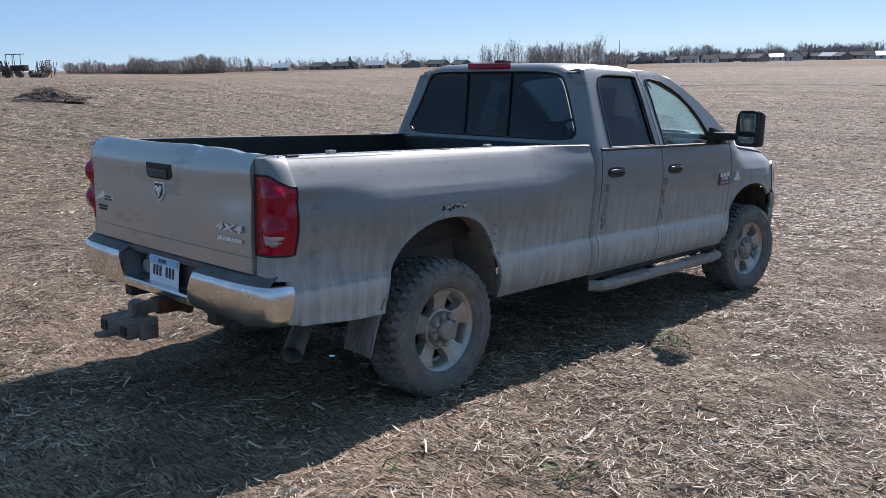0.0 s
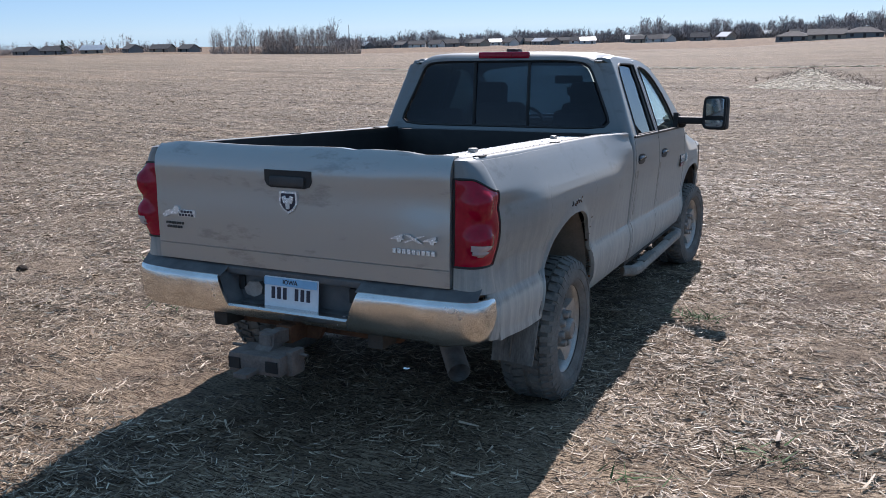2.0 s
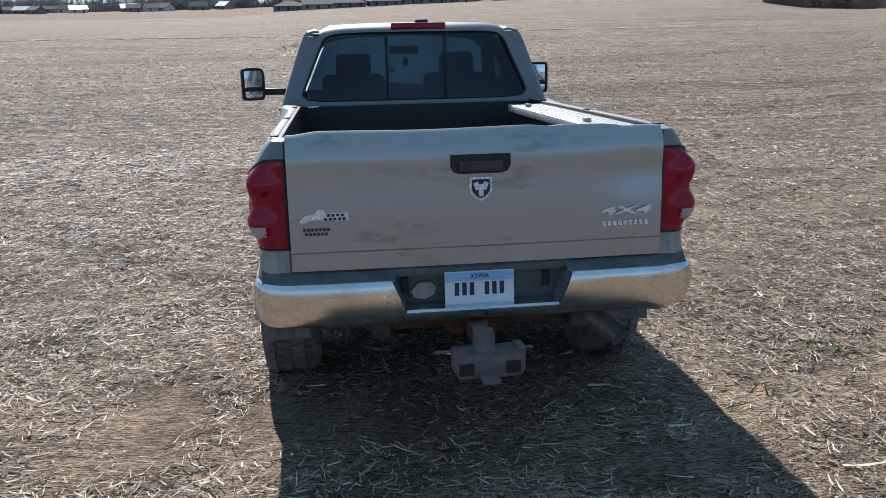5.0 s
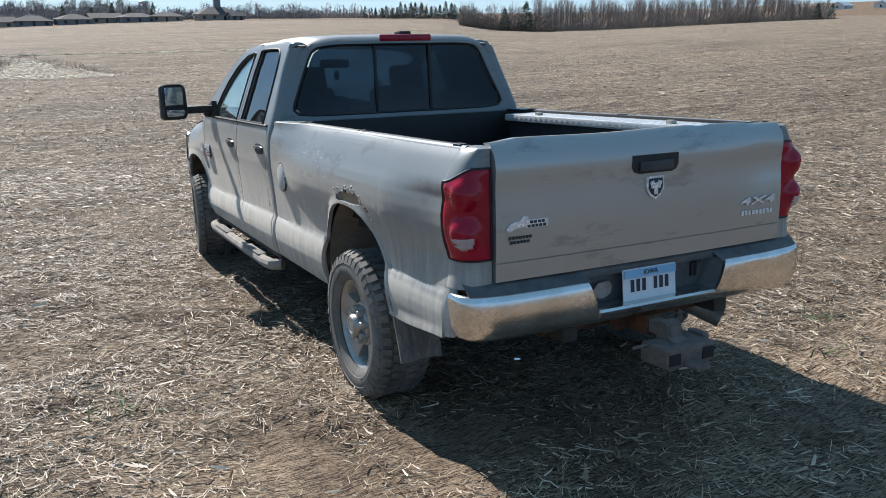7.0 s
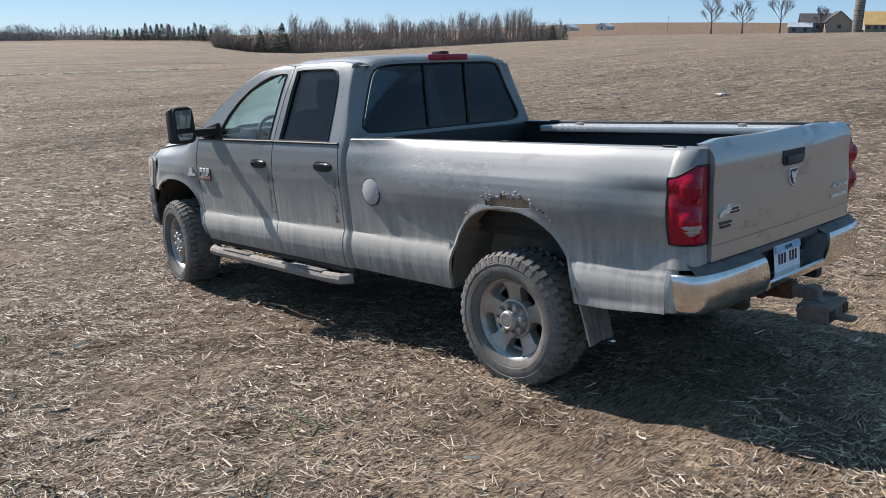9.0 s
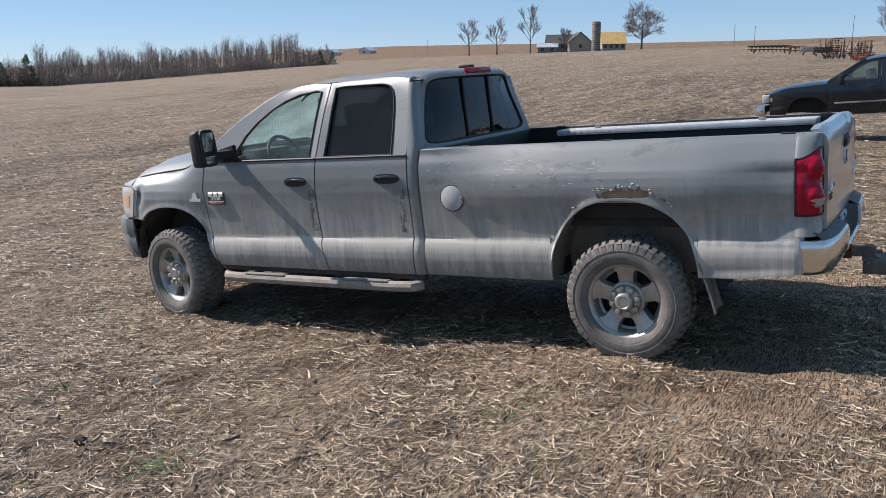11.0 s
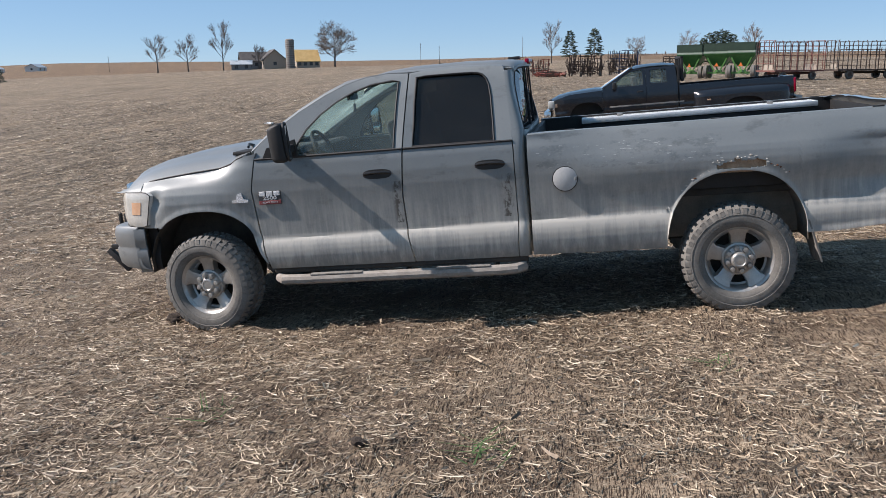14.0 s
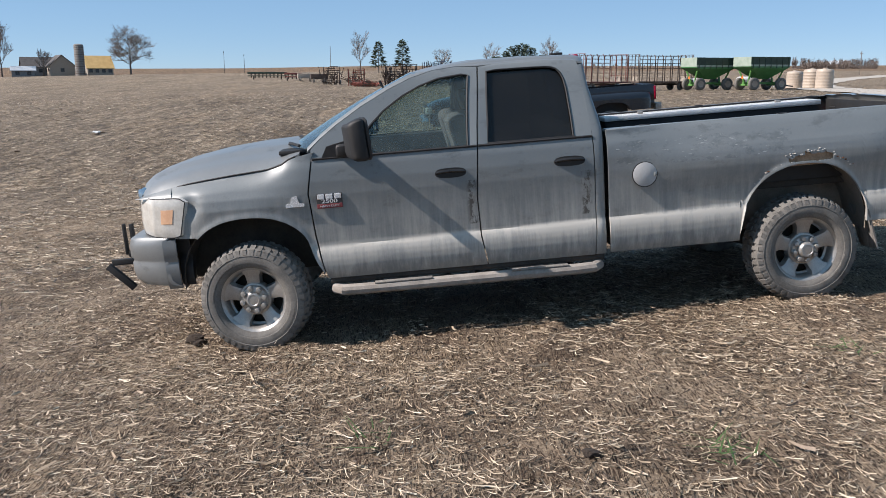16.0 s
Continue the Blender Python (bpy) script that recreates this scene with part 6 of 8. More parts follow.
GREENP = surface("green_implement_paint", (0.028, 0.12, 0.036), (0.06, 0.20, 0.065), 2, 0.45, 0, 0.1, 30)
LEGGREEN = surface("bright_green_paint", (0.075, 0.21, 0.05), (0.13, 0.30, 0.08), 2, 0.5, 0, 0.1, 30)
RUSTRED = surface("rust_red_paint", (0.09, 0.036, 0.03), (0.20, 0.075, 0.058), 3, 0.75, 0, 0.2, 25)
PALEGREEN = surface("faded_green_tarp", (0.20, 0.26, 0.20), (0.34, 0.39, 0.33), 2, 0.7, 0, 0.1, 30)
DARKGREEN = surface("dark_green_paint", (0.012, 0.028, 0.018), (0.03, 0.055, 0.032), 2, 0.5, 0, 0.1, 30)
YELLOWP = surface("yellow_rim_paint", (0.35, 0.27, 0.03), (0.55, 0.44, 0.08), 3, 0.5, 0, 0.1, 30)
REDP = surface("faded_red_paint", (0.17, 0.045, 0.034), (0.32, 0.095, 0.07), 3, 0.7, 0, 0.2, 25)
IRON = surface("rusty_iron", (0.045, 0.032, 0.027), (0.12, 0.085, 0.07), 3, 0.8, 0.2, 0.2, 25)
BLUEP = surface("blue_paint", (0.03, 0.06, 0.14), (0.06, 0.10, 0.20), 3, 0.6, 0, 0.1, 25)
ORANGE = surface("orange_sign", (0.60, 0.12, 0.02), (0.75, 0.20, 0.04), 3, 0.6, 0, 0.0, 25)
POLY = surface("beige_poly_tank", (0.34, 0.275, 0.215), (0.46, 0.385, 0.31), 1.0, 0.5, 0, 0.05, 12)
WHITEP = surface("white_poly", (0.62, 0.62, 0.60), (0.76, 0.76, 0.74), 1.0, 0.4, 0, 0.05, 12)
DARKTRUCK = paint("dark_blue_black_paint", (0.008, 0.010, 0.015), (0.07, 0.063, 0.056), -0.2, 0.1, 0.30, 0.16, 0.1)


def spot(eye, az, r):
    """Ground place at an azimuth and distance from an eye's plan position."""
    x, y = eye[0] + r * math.sin(radians(az)), eye[1] + r * math.cos(radians(az))
    return Vector((x, y, float(ground_z(x, y, False))))


E0, E3, E7, E9, E12, E14, E16 = (4.1, -3.4), (0.7, -4.7), (-2.5, -4.0), (-4.4, -3.1), (-6.8, -0.6), (-7.1, 1.5), (-6.9, 2.95)


class Twigs:
    """Gathers tapered three-sided sticks into one mesh."""
    def __init__(self):
        self.v, self.f = [], []

    def stick(self, a, b, ra, rb):
        d = (b - a).normalized()
        u = d.orthogonal().normalized()
        w = d.cross(u)
        n = len(self.v)
        for p, r in ((a, ra), (b, rb)):
            for k in range(3):
                c, s = math.cos(2.0944 * k), math.sin(2.0944 * k)
                q = p + u * (r * c) + w * (r * s)
                self.v.append((q.x, q.y, q.z))
        for k in range(3):
            self.f.append((n + k, n + (k + 1) % 3, n + 3 + (k + 1) % 3, n + 3 + k))

    def blade(self, a, b, ra, rb):
        """A flat thin twig, for stands seen from afar."""
        d = b - a
        u = Vector((d.y + 0.3 * d.z, -d.x + 0.3 * d.z, 0)).normalized()
        n = len(self.v)
        for p, r in ((a, ra), (b, rb)):
            for k in (-1, 1):
                q = p + u * (r * k)
                self.v.append((q.x, q.y, q.z))
        self.f.append((n, n + 1, n + 3, n + 2))

    def branch(self, rng, a, d, length, r, depth, spread, lift, kids):
        b = a + d * length
        self.stick(a, b, r, r * 0.62)
        if depth == 0:
            return
        for k in range(kids):
            t = 0.45 + 0.55 * (k + rng.random()) / kids
            nd = (d + Vector((rng.gauss(0, spread), rng.gauss(0, spread), rng.gauss(lift, spread * 0.5)))).normalized()
            self.branch(rng, a + d * (length * t), nd, length * rng.uniform(0.55, 0.80), r * 0.55, depth - 1, spread, lift, kids)

    def mesh(self, name, material, parent, label=""):
        me = bpy.data.meshes.new(name)
        me.from_pydata(self.v, [], self.f)
        return finish(name, me, material, parent, label, 60)


def bare_tree(p, height, seed, label, spread=0.5, kids=4, depth=4, trunk=0.22, lift=0.22, first=0.26):
    rng = random.Random(seed)
    tree = empty("bare_tree", Matrix.Translation(p), label, "tree")
    t = Twigs()
    h0 = height * first
    t.stick(Vector((0, 0, -0.3)), Vector((0, 0, h0)), trunk * 1.25, trunk * 0.9)
    lean = Vector((rng.uniform(-0.08, 0.08), rng.uniform(-0.08, 0.08), 1)).normalized()
    t.stick(Vector((0, 0, h0)), Vector((0, 0, h0)) + lean * height * 0.40, trunk * 0.9, trunk * 0.35)
    t.mesh("trunk", BARK, tree)
    c = Twigs()
    for k in range(kids + 5):
        z = h0 * 0.9 + height * 0.40 * (k / (kids + 4.0))
        a = 2.4 * k + rng.uniform(-0.4, 0.4)
        up = 0.55 + 0.5 * k / (kids + 4.0)
        d = Vector((math.cos(a) * spread * 1.7, math.sin(a) * spread * 1.7, up)).normalized()
        c.branch(rng, Vector((0, 0, z)) + (lean - Vector((0, 0, 1))) * (z - h0), d, height * rng.uniform(0.21, 0.29), trunk * 0.42, depth, spread, lift, kids)
    c.mesh("crown", LONETWIG, tree, "leafless crown of fine twigs")
    return tree


def conifer(p, height, seed, label, bare=0.12, width=0.22, power=0.75):
    rng = random.Random(seed)
    tree = empty("conifer", Matrix.Translation(p), label, "tree")
    t = Twigs()
    t.stick(Vector((0, 0, -0.3)), Vector((0, 0, height)), height * 0.018, height * 0.004)
    t.mesh("trunk", BARK, tree)
    v, f = [], []
    for k in range(300):
        q = (k + rng.random()) / 300
        z = height * (bare + (1 - bare) * q)
        R = height * width * (1.0 - q) ** power * rng.uniform(0.45, 1.15) + height * 0.02
        a = rng.uniform(0, 6.283)
        if rng.random() < 0.18 * math.sin(q * 21) + 0.12:
            continue
        tip = Vector((math.cos(a) * R, math.sin(a) * R, z + rng.uniform(-0.05, 0.03) * height))
        for _ in range(5):
            m = Vector((math.cos(a) * R * rng.uniform(0.25, 0.8), math.sin(a) * R * rng.uniform(0.25, 0.8), z))
            o = [Vector((rng.gauss(0, 1), rng.gauss(0, 1), rng.gauss(0, 0.5))) * height * 0.020 for _ in range(3)]
            n = len(v)
            v += [tuple(m + o[0]), tuple(tip + o[1]), tuple((m + tip) / 2 + o[2])]
            f.append((n, n + 1, n + 2))
    me = bpy.data.meshes.new("crown")
    me.from_pydata(v, [], f)
    finish("crown", me, NEEDLES, tree, "ragged dark green crown", 0)
    return tree


def wood(name, label, eye, az0, az1, r, depth, height, count, seed, material=HAZETWIGS, slim=0.5, scrub=1.0, vary=0.25, bush=1.0):
    """A far stand of bare trees with scrub at its foot, in one mesh."""
    rng = random.Random(seed)
    t = Twigs()
    for k in range(count):
        az, rr = rng.uniform(az0, az1), r + rng.random() ** 1.3 * depth
        p = spot(eye, az, rr)
        h = height * rng.uniform(1 - 1.5 * vary, 1 + vary * 0.6) * (0.90 + 0.5 * float(value_noise(np.array(az * 1.1), np.array(seed * 1.0), 3)))
        w = 0.006 * h + 0.02
        fat = max(1.0, rr / 330.0) ** 2.1
        top = p + Vector((rng.gauss(0, 0.05) * h, rng.gauss(0, 0.05) * h, h * 0.8))
        t.stick(p - Vector((0, 0, 0.5)), top, w, w * 0.3)
        for _ in range(18):
            z = rng.uniform(0.25, 1.0)
            a = rng.uniform(0, 6.283)
            L = h * rng.uniform(0.14, 0.32) * (1.25 - z * 0.6)
            q = p + (top - p) * z
            d = Vector((math.cos(a) * slim, math.sin(a) * slim, rng.uniform(0.45, 1.1))).normalized()
            e = q + d * L
            t.blade(q, e, 0.042 * fat, 0.016 * fat)
            for _ in range(2):
                d2 = (d + Vector((rng.gauss(0, 0.6), rng.gauss(0, 0.6), rng.gauss(0.1, 0.35)))).normalized()
                g = q + d * (L * rng.uniform(0.3, 1.0))
                t.blade(g, g + d2 * L * rng.uniform(0.5, 0.9), 0.030 * fat, 0.012 * fat)
    for k in range(int(count * 10 * scrub)):
        az, rr = rng.uniform(az0, az1), r - 3 + rng.random() * (depth + 4)
        p = spot(eye, az, rr)
        h = height * bush * rng.uniform(0.08, 0.34) * (0.5 + 1.3 * max(0, 0.5 + float(value_noise(np.array(az * 2.3), np.array(2.0 + seed), 5))))
        d = Vector((rng.gauss(0, 0.45), rng.gauss(0, 0.45), 1)).normalized()
        fat = max(1.0, rr / 330.0) ** 2.1
        t.blade(p, p + d * h, 0.05 * fat, 0.02 * fat)
        for _ in range(2):
            t.blade(p + d * h * 0.4, p + d * h * 0.4 + Vector((rng.gauss(0, 0.6), rng.gauss(0, 0.6), 0.6)) * h * 0.55, 0.04 * fat, 0.015 * fat)
    ob = t.mesh(name, material, None)
    return tagged(ob, label, "woods", kind="stuff")


wood("woods", "far stand of bare grey-brown trees beyond the field", E0, -66.8, -62.6, 420, 50, 6.6, 130, 11, HAZETWIGS, 0.8, 2.4, 0.2, 1.6)
wood("woods", "dense rounded stand of bare trees beyond the field", E0, -63.2, -57.4, 405, 45, 9.6, 330, 21, HAZETWIGS, 0.7, 2.4, 0.18, 1.5)
wood("woods", "scattered leafless trees behind far houses", E0, -57.4, -41.0, 450, 60, 8.4, 200, 12, HAZETWIGS, 1.0, 1.6, 0.4)
wood("woods", "tall grove of bare trees at the field's edge", E0, -40.6, -36.5, 318, 40, 10.0, 70, 22, HAZETWIGS, 0.55, 1.0, 0.3)
wood("woods", "tall grove of bare trees at the field's edge", E0, -37.2, -32.4, 318, 40, 12.5, 190, 13, HAZETWIGS, 0.5, 1.2, 0.22)
wood("woods", "thin end of a bare grove at the field's edge", E0, -32.4, -30.9, 318, 20, 9.8, 26, 23, HAZETWIGS, 0.6, 1.0, 0.3)
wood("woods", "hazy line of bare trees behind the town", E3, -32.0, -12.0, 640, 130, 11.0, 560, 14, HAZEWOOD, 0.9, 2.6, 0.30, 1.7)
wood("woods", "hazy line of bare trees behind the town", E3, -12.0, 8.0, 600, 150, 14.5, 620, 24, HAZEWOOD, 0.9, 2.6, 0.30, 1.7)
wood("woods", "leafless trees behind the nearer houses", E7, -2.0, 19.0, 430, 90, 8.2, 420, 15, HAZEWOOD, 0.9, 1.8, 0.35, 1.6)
wood("woods", "brown trees behind the evergreen row", E9, 19.0, 29.5, 450, 60, 7.2, 150, 16, HAZETWIGS, 0.6, 1.6)
wood("woods", "dense grove of slim bare poplars at the field's edge", E9, 33.5, 49.4, 268, 30, 10.2, 560, 17, HAZETWIGS, 0.30, 1.2, 0.2, 1.2)
wood("woods", "low thinning end of the poplar grove", E9, 49.0, 51.4, 268, 26, 7.6, 90, 27, HAZETWIGS, 0.5, 1.6, 0.25, 1.3)
wood("woods", "bushy brown thicket at the grove's end", E9, 28.6, 35.0, 262, 30, 7.6, 190, 18, SCRUB, 0.9, 3.0, 0.3, 1.3)
wood("woods", "far brown wood on the rise", E16, 115.6, 120.3, 520, 40, 7.0, 150, 19, SCRUB, 0.8, 2.4, 0.3, 1.3)
wood("woods", "far trees on the skyline", E12, 92.0, 112.0, 900, 60, 5.0, 60, 20, HAZETWIGS, 0.5, 1.0, 0.4)


def evergreens():
    rng = random.Random(31)
    for k in range(20):
        conifer(spot(E9, 22.3 + k * 0.325 + rng.uniform(-0.08, 0.08), 415 + rng.uniform(0, 8)), rng.uniform(4.6, 7.6) + 0.05 * k, 40 + k, "dark green spruce in a far windbreak row", 0.03, 0.28)
    for az, h in ((33.0, 8.5), (31.6, 6.5), (50.8, 4.5), (51.6, 4.2)):
        conifer(spot(E9, az, 258 if az < 50 else 262), h, int(az * 10), "dark evergreen among bare trees", 0.03, 0.36)
    for az, h in ((3.4, 7.5), (6.2, 8.0), (8.6, 7.5), (7.2, 6.5), (-49.2, 6.0), (-55.8, 6.5), (5.0, 6.5)):
        conifer(spot(E7 if az > 0 else E0, az, 400), h, int(az * 7 + 900), "dark evergreen behind far houses", 0.04, 0.30)
    for az, h, s in ((88.15, 8.1, 71), (89.75, 8.4, 72)):
        conifer(spot(E12, az, 225), h, s, "tall ragged dark pine beside the farmyard", 0.20, 0.30, 0.42)
    for az, h in ((97.15, 5.6), (97.5, 6.8), (97.85, 7.0), (98.2, 7.4), (98.55, 7.2), (98.95, 6.4)):
        conifer(spot(E14, az, 205), h, int(az * 10), "dark conifer behind the wagons", 0.04, 0.44, 0.5)


evergreens()
for az, h, s, sp in ((61.4, 12.5, 1, 0.42), (63.25, 11.5, 2, 0.42), (65.45, 15.0, 3, 0.30), (67.7, 8.0, 4, 0.35)):
    bare_tree(spot(E12, az, 322), h, s, "lone bare tree along the farm track", sp, 4, 4, 0.26)
bare_tree(spot(E12, 72.65, 318), 16.5, 7, "broad spreading bare tree beside the barn", 0.72, 5, 4, 0.42, 0.16, 0.18)
for az, h, s, sp, r in ((86.95, 9.2, 8, 0.30, 228), (92.4, 5.6, 9, 0.55, 215), (95.7, 6.4, 10, 0.6, 215), (99.6, 7.6, 12, 0.3, 225)):
    bare_tree(spot(E12, az, r), h, s, "leafless tree behind the machinery yard", sp, 4, 4, 0.17)


def house(p, turn, w, d, h, roof_h, wall, roof, label, name="house", windows=2, hip=False, door=True):
    ob = empty(name, Matrix.Translation(p) @ pose(0, 0, -0.2, 0, 0, turn), label, "house")
    bm = bmesh.new()
    add_box(bm, (0, 0, h / 2), (w, d, h))
    if not hip:
        prism(bm, [(-d / 2, h), (d / 2, h), (0, h + roof_h * 0.97)], "x", -w / 2, w / 2)
    part("wall", bm, wall, ob, smooth=0)
    bm = bmesh.new()
    if hip:
        e, rr = 0.5, max(0.5, w / 2 - d / 2)
        base = [bm.verts.new(q) for q in ((-w / 2 - e, -d / 2 - e, h), (w / 2 + e, -d / 2 - e, h), (w / 2 + e, d / 2 + e, h), (-w / 2 - e, d / 2 + e, h))]
        a, b = bm.verts.new((-rr, 0, h + roof_h)), bm.verts.new((rr, 0, h + roof_h))
        for q in ((base[0], base[1], b, a), (base[1], base[2], b), (base[2], base[3], a, b), (base[3], base[0], a), tuple(base[::-1])):
            bm.faces.new(q)
    else:
        e = 0.45
        k = roof_h / (d / 2)
        prism(bm, [(-d / 2 - e, h - e * k), (0, h + roof_h), (d / 2 + e, h - e * k), (d / 2 + e, h - e * k + 0.18), (0, h + roof_h + 0.2), (-d / 2 - e, h - e * k + 0.18)], "x", -w / 2 - e, w / 2 + e)
    part("roof", bm, roof, ob, smooth=0)
    for sd in (-1, 1):
        for k in range(windows):
            x = (k + 0.5) / windows * w - w / 2
            if door and sd < 0 and k == windows // 2:
                bm = bmesh.new()
                add_box(bm, (x, sd * (d / 2 + 0.03), 1.05), (1.0, 0.08, 2.1))
                part("door", bm, WINDOWD, ob, smooth=0)
                continue
            bm = bmesh.new()
            add_box(bm, (x, sd * (d / 2 + 0.03), h * 0.58), (1.2, 0.08, 1.2))
            part("window", bm, WINDOWD, ob, smooth=0)
    bm = bmesh.new()
    add_box(bm, (-w / 2 - 0.03, 0, h * 0.58), (0.08, 1.2, 1.2))
    part("window", bm, WINDOWD, ob, smooth=0)
    return ob


def settlements():
    rng = random.Random(77)
    walls = [WALLG, WALLT, WALLG, WALLG, WALLT]
    for k, az in enumerate((-2.2, -0.3, 1.7, 3.95, 5.7, 7.6, 9.4)):
        house(spot(E7, az, 375 + rng.uniform(-6, 10)), rng.uniform(-12, 12), rng.uniform(12, 14.5), 9, 2.3, rng.uniform(1.5, 2.0), walls[k % 5], ROOFD, "low house with a dark hip roof at the field's edge", hip=k % 3 != 1, windows=3)
    ch = house(spot(E7, 12.45, 372), 0, 17, 11, 2.6, 2.8, WALLT, ROOFD, "broad brown hall with a square tower at the field's edge", "hall", 4, True)
    bm = bmesh.new()
    add_box(bm, (0.4, 1, 6.4), (2.6, 2.6, 8.0), 0.1)
    part("tower", bm, WALLG, ch)
    house(spot(E7, 13.6, 362), 10, 5.5, 5, 2.0, 1.4, WALLG, ROOFD, "small dark porch house standing beside the hall")
    for k in range(46):
        az = -30.0 + k * 0.72 + rng.uniform(-0.4, 0.4)
        house(spot(E3, az, 575 + rng.uniform(-20, 110)), rng.uniform(-40, 40), rng.uniform(8, 13), 7.5, 2.6, rng.uniform(1.8, 2.6), (walls + [WALLW, WALLW])[k % 7], ROOFM if k % 4 == 0 else ROOFD, "distant low town house below bare trees", windows=2)
    for k, az in enumerate((-53.6, -51.2, -49.6, -47.4, -45.2, -43.4, -41.8)):
        house(spot(E0, az, 425 + rng.uniform(0, 20)), rng.uniform(-30, 30), rng.uniform(8, 12), 6.5, 2.0, 1.8, walls[(k + 1) % 5], ROOFM if k in (0, 3) else ROOFD, "far low house beyond the field", windows=2)
    for az, w in ((17.2, 22), (18.9, 26), (21.0, 26)):
        house(spot(E9, az, 640), 20, w, 9, 3.0, 1.6, WALLW, ROOFM, "long pale metal shed far off", "shed", 3, door=False)
    for az in (51.9, 54.2):
        house(spot(E9, az, 600), 15, 14, 8, 2.6, 2.0, WALLW, ROOFM, "far white shed on the rise", "shed", 2)
    house(spot(E16, 118.2, 640), 15, 14, 8, 3.0, 2.0, WALLW, ROOFM, "far white shed below a wood", "shed", 2)
    # the farm
    house(spot(E12, 66.6, 318), 112, 7, 6, 2.2, 1.2, WALLG, ROOFM, "small grey farm shed beside bare trees", "shed", 2)
    house(spot(E12, 67.5, 330), 118, 11, 8, 3.4, 3.0, WALLG, ROOFD, "grey gabled farmhouse beside the barn", windows=3)
    house(spot(E12, 68.6, 326), 30, 12, 8, 3.6, 3.4, WALLT, ROOFD, "tan gabled farm building", windows=3)
    house(spot(E12, 70.75, 322), 122, 8.5, 8, 2.8, 3.8, WALLT, PLYWOOD, "tan barn with a new bare plywood roof", "barn", 4)
    silo_p = spot(E12, 69.75, 314)
    silo = empty("silo", Matrix.Translation(silo_p), "dark grey concrete stave silo beside the barn", "silo")
    bm = bmesh.new()
    lathe(bm, [(1.55, -0.3), (1.55, 9.9), (1.50, 10.0)], 28, pose(0, 0, 0, 0, -90, 0))
    part("wall", bm, CONCRETE, silo)
    for k in range(12):
        bm = bmesh.new()
        lathe(bm, [(1.55, 0), (1.60, 0.02), (1.60, 0.10), (1.55, 0.12)], 28, pose(0, 0, 0.6 + k * 0.78, 0, -90, 0))
        part("hoop", bm, IRON, silo)
    bm = bmesh.new()
    lathe(bm, [(1.60, 9.95), (1.45, 10.15), (0.9, 10.35), (0.001, 10.45)], 28, pose(0, 0, 0, 0, -90, 0))
    part("dome", bm, CONCRETE, silo)
    # water towers, masts and poles
    for az, r, top in ((0.55, 900, 15.5), (8.1, 950, 16.5)):
        p = spot(E7, az, r)
        wt = empty("water_tower", Matrix.Translation(p), "distant water tower with a round tank on a stem", "water tower")
        bm = bmesh.new()
        lathe(bm, [(1.4, -1), (1.1, top * 0.70), (1.6, top * 0.76)], 16, pose(0, 0, 0, 0, -90, 0))
        part("stem", bm, WALLG, wt)
        bm = bmesh.new()
        lathe(bm, [(1.6, top * 0.75), (5.0, top * 0.84), (5.4, top * 0.90), (4.2, top * 0.97), (0.01, top)], 24, pose(0, 0, 0, 0, -90, 0))
        part("tank", bm, ROOFM, wt)
    mast = empty("radio_mast", Matrix.Translation(spot(E0, -31.4, 900)), "thin far radio mast", "mast")
    t = Twigs()
    t.stick(Vector((0, 0, -2)), Vector((0, 0, 23)), 0.45, 0.25)
    for k in range(10):
        t.stick(Vector((-0.5, 0, 2 * k + 1)), Vector((0.5, 0, 2 * k + 2)), 0.1, 0.1)
    t.mesh("lattice", IRON, mast)
    for eye, az, r, h in ((E12, 78.35, 300, 7.5), (E12, 85.1, 260, 7.5), (E14, 80.0, 280, 6.0), (E16, 119.4, 200, 5.0), (E12, 58.6, 420, 7.0)):
        pole = empty("utility_pole", Matrix.Translation(spot(eye, az, r)), "weathered utility pole standing at the field's edge", "pole")
        t = Twigs()
        t.stick(Vector((0, 0, -0.5)), Vector((0, 0, h)), 0.10, 0.07)
        t.mesh("post", BARK, pole)
        t = Twigs()
        t.stick(Vector((-0.6, 0, h - 0.5)), Vector((0.6, 0, h - 0.5)), 0.07, 0.07)
        t.mesh("crossarm", BARK, pole)


settlements()


def simple_wheel(parent, x, y, z, R, w, rim=YELLOWP, name="wheel"):
    bm = bmesh.new()
    lathe(bm, [(R * 0.55, -w / 2), (R * 0.85, -w / 2), (R, -w * 0.35), (R, w * 0.35), (R * 0.85, w / 2), (R * 0.55, w / 2)], 22, pose(x, y, z))
    t = part(name, bm, RUBBER, parent, "black rubber tyre")
    bm = bmesh.new()
    lathe(bm, [(0.001, -w * 0.3), (R * 0.3, -w * 0.32), (R * 0.57, -w * 0.48), (R * 0.57, w * 0.48), (R * 0.3, w * 0.32), (0.001, w * 0.3)], 16, pose(x, y, z))
    part("rim", bm, rim, t)
    return t


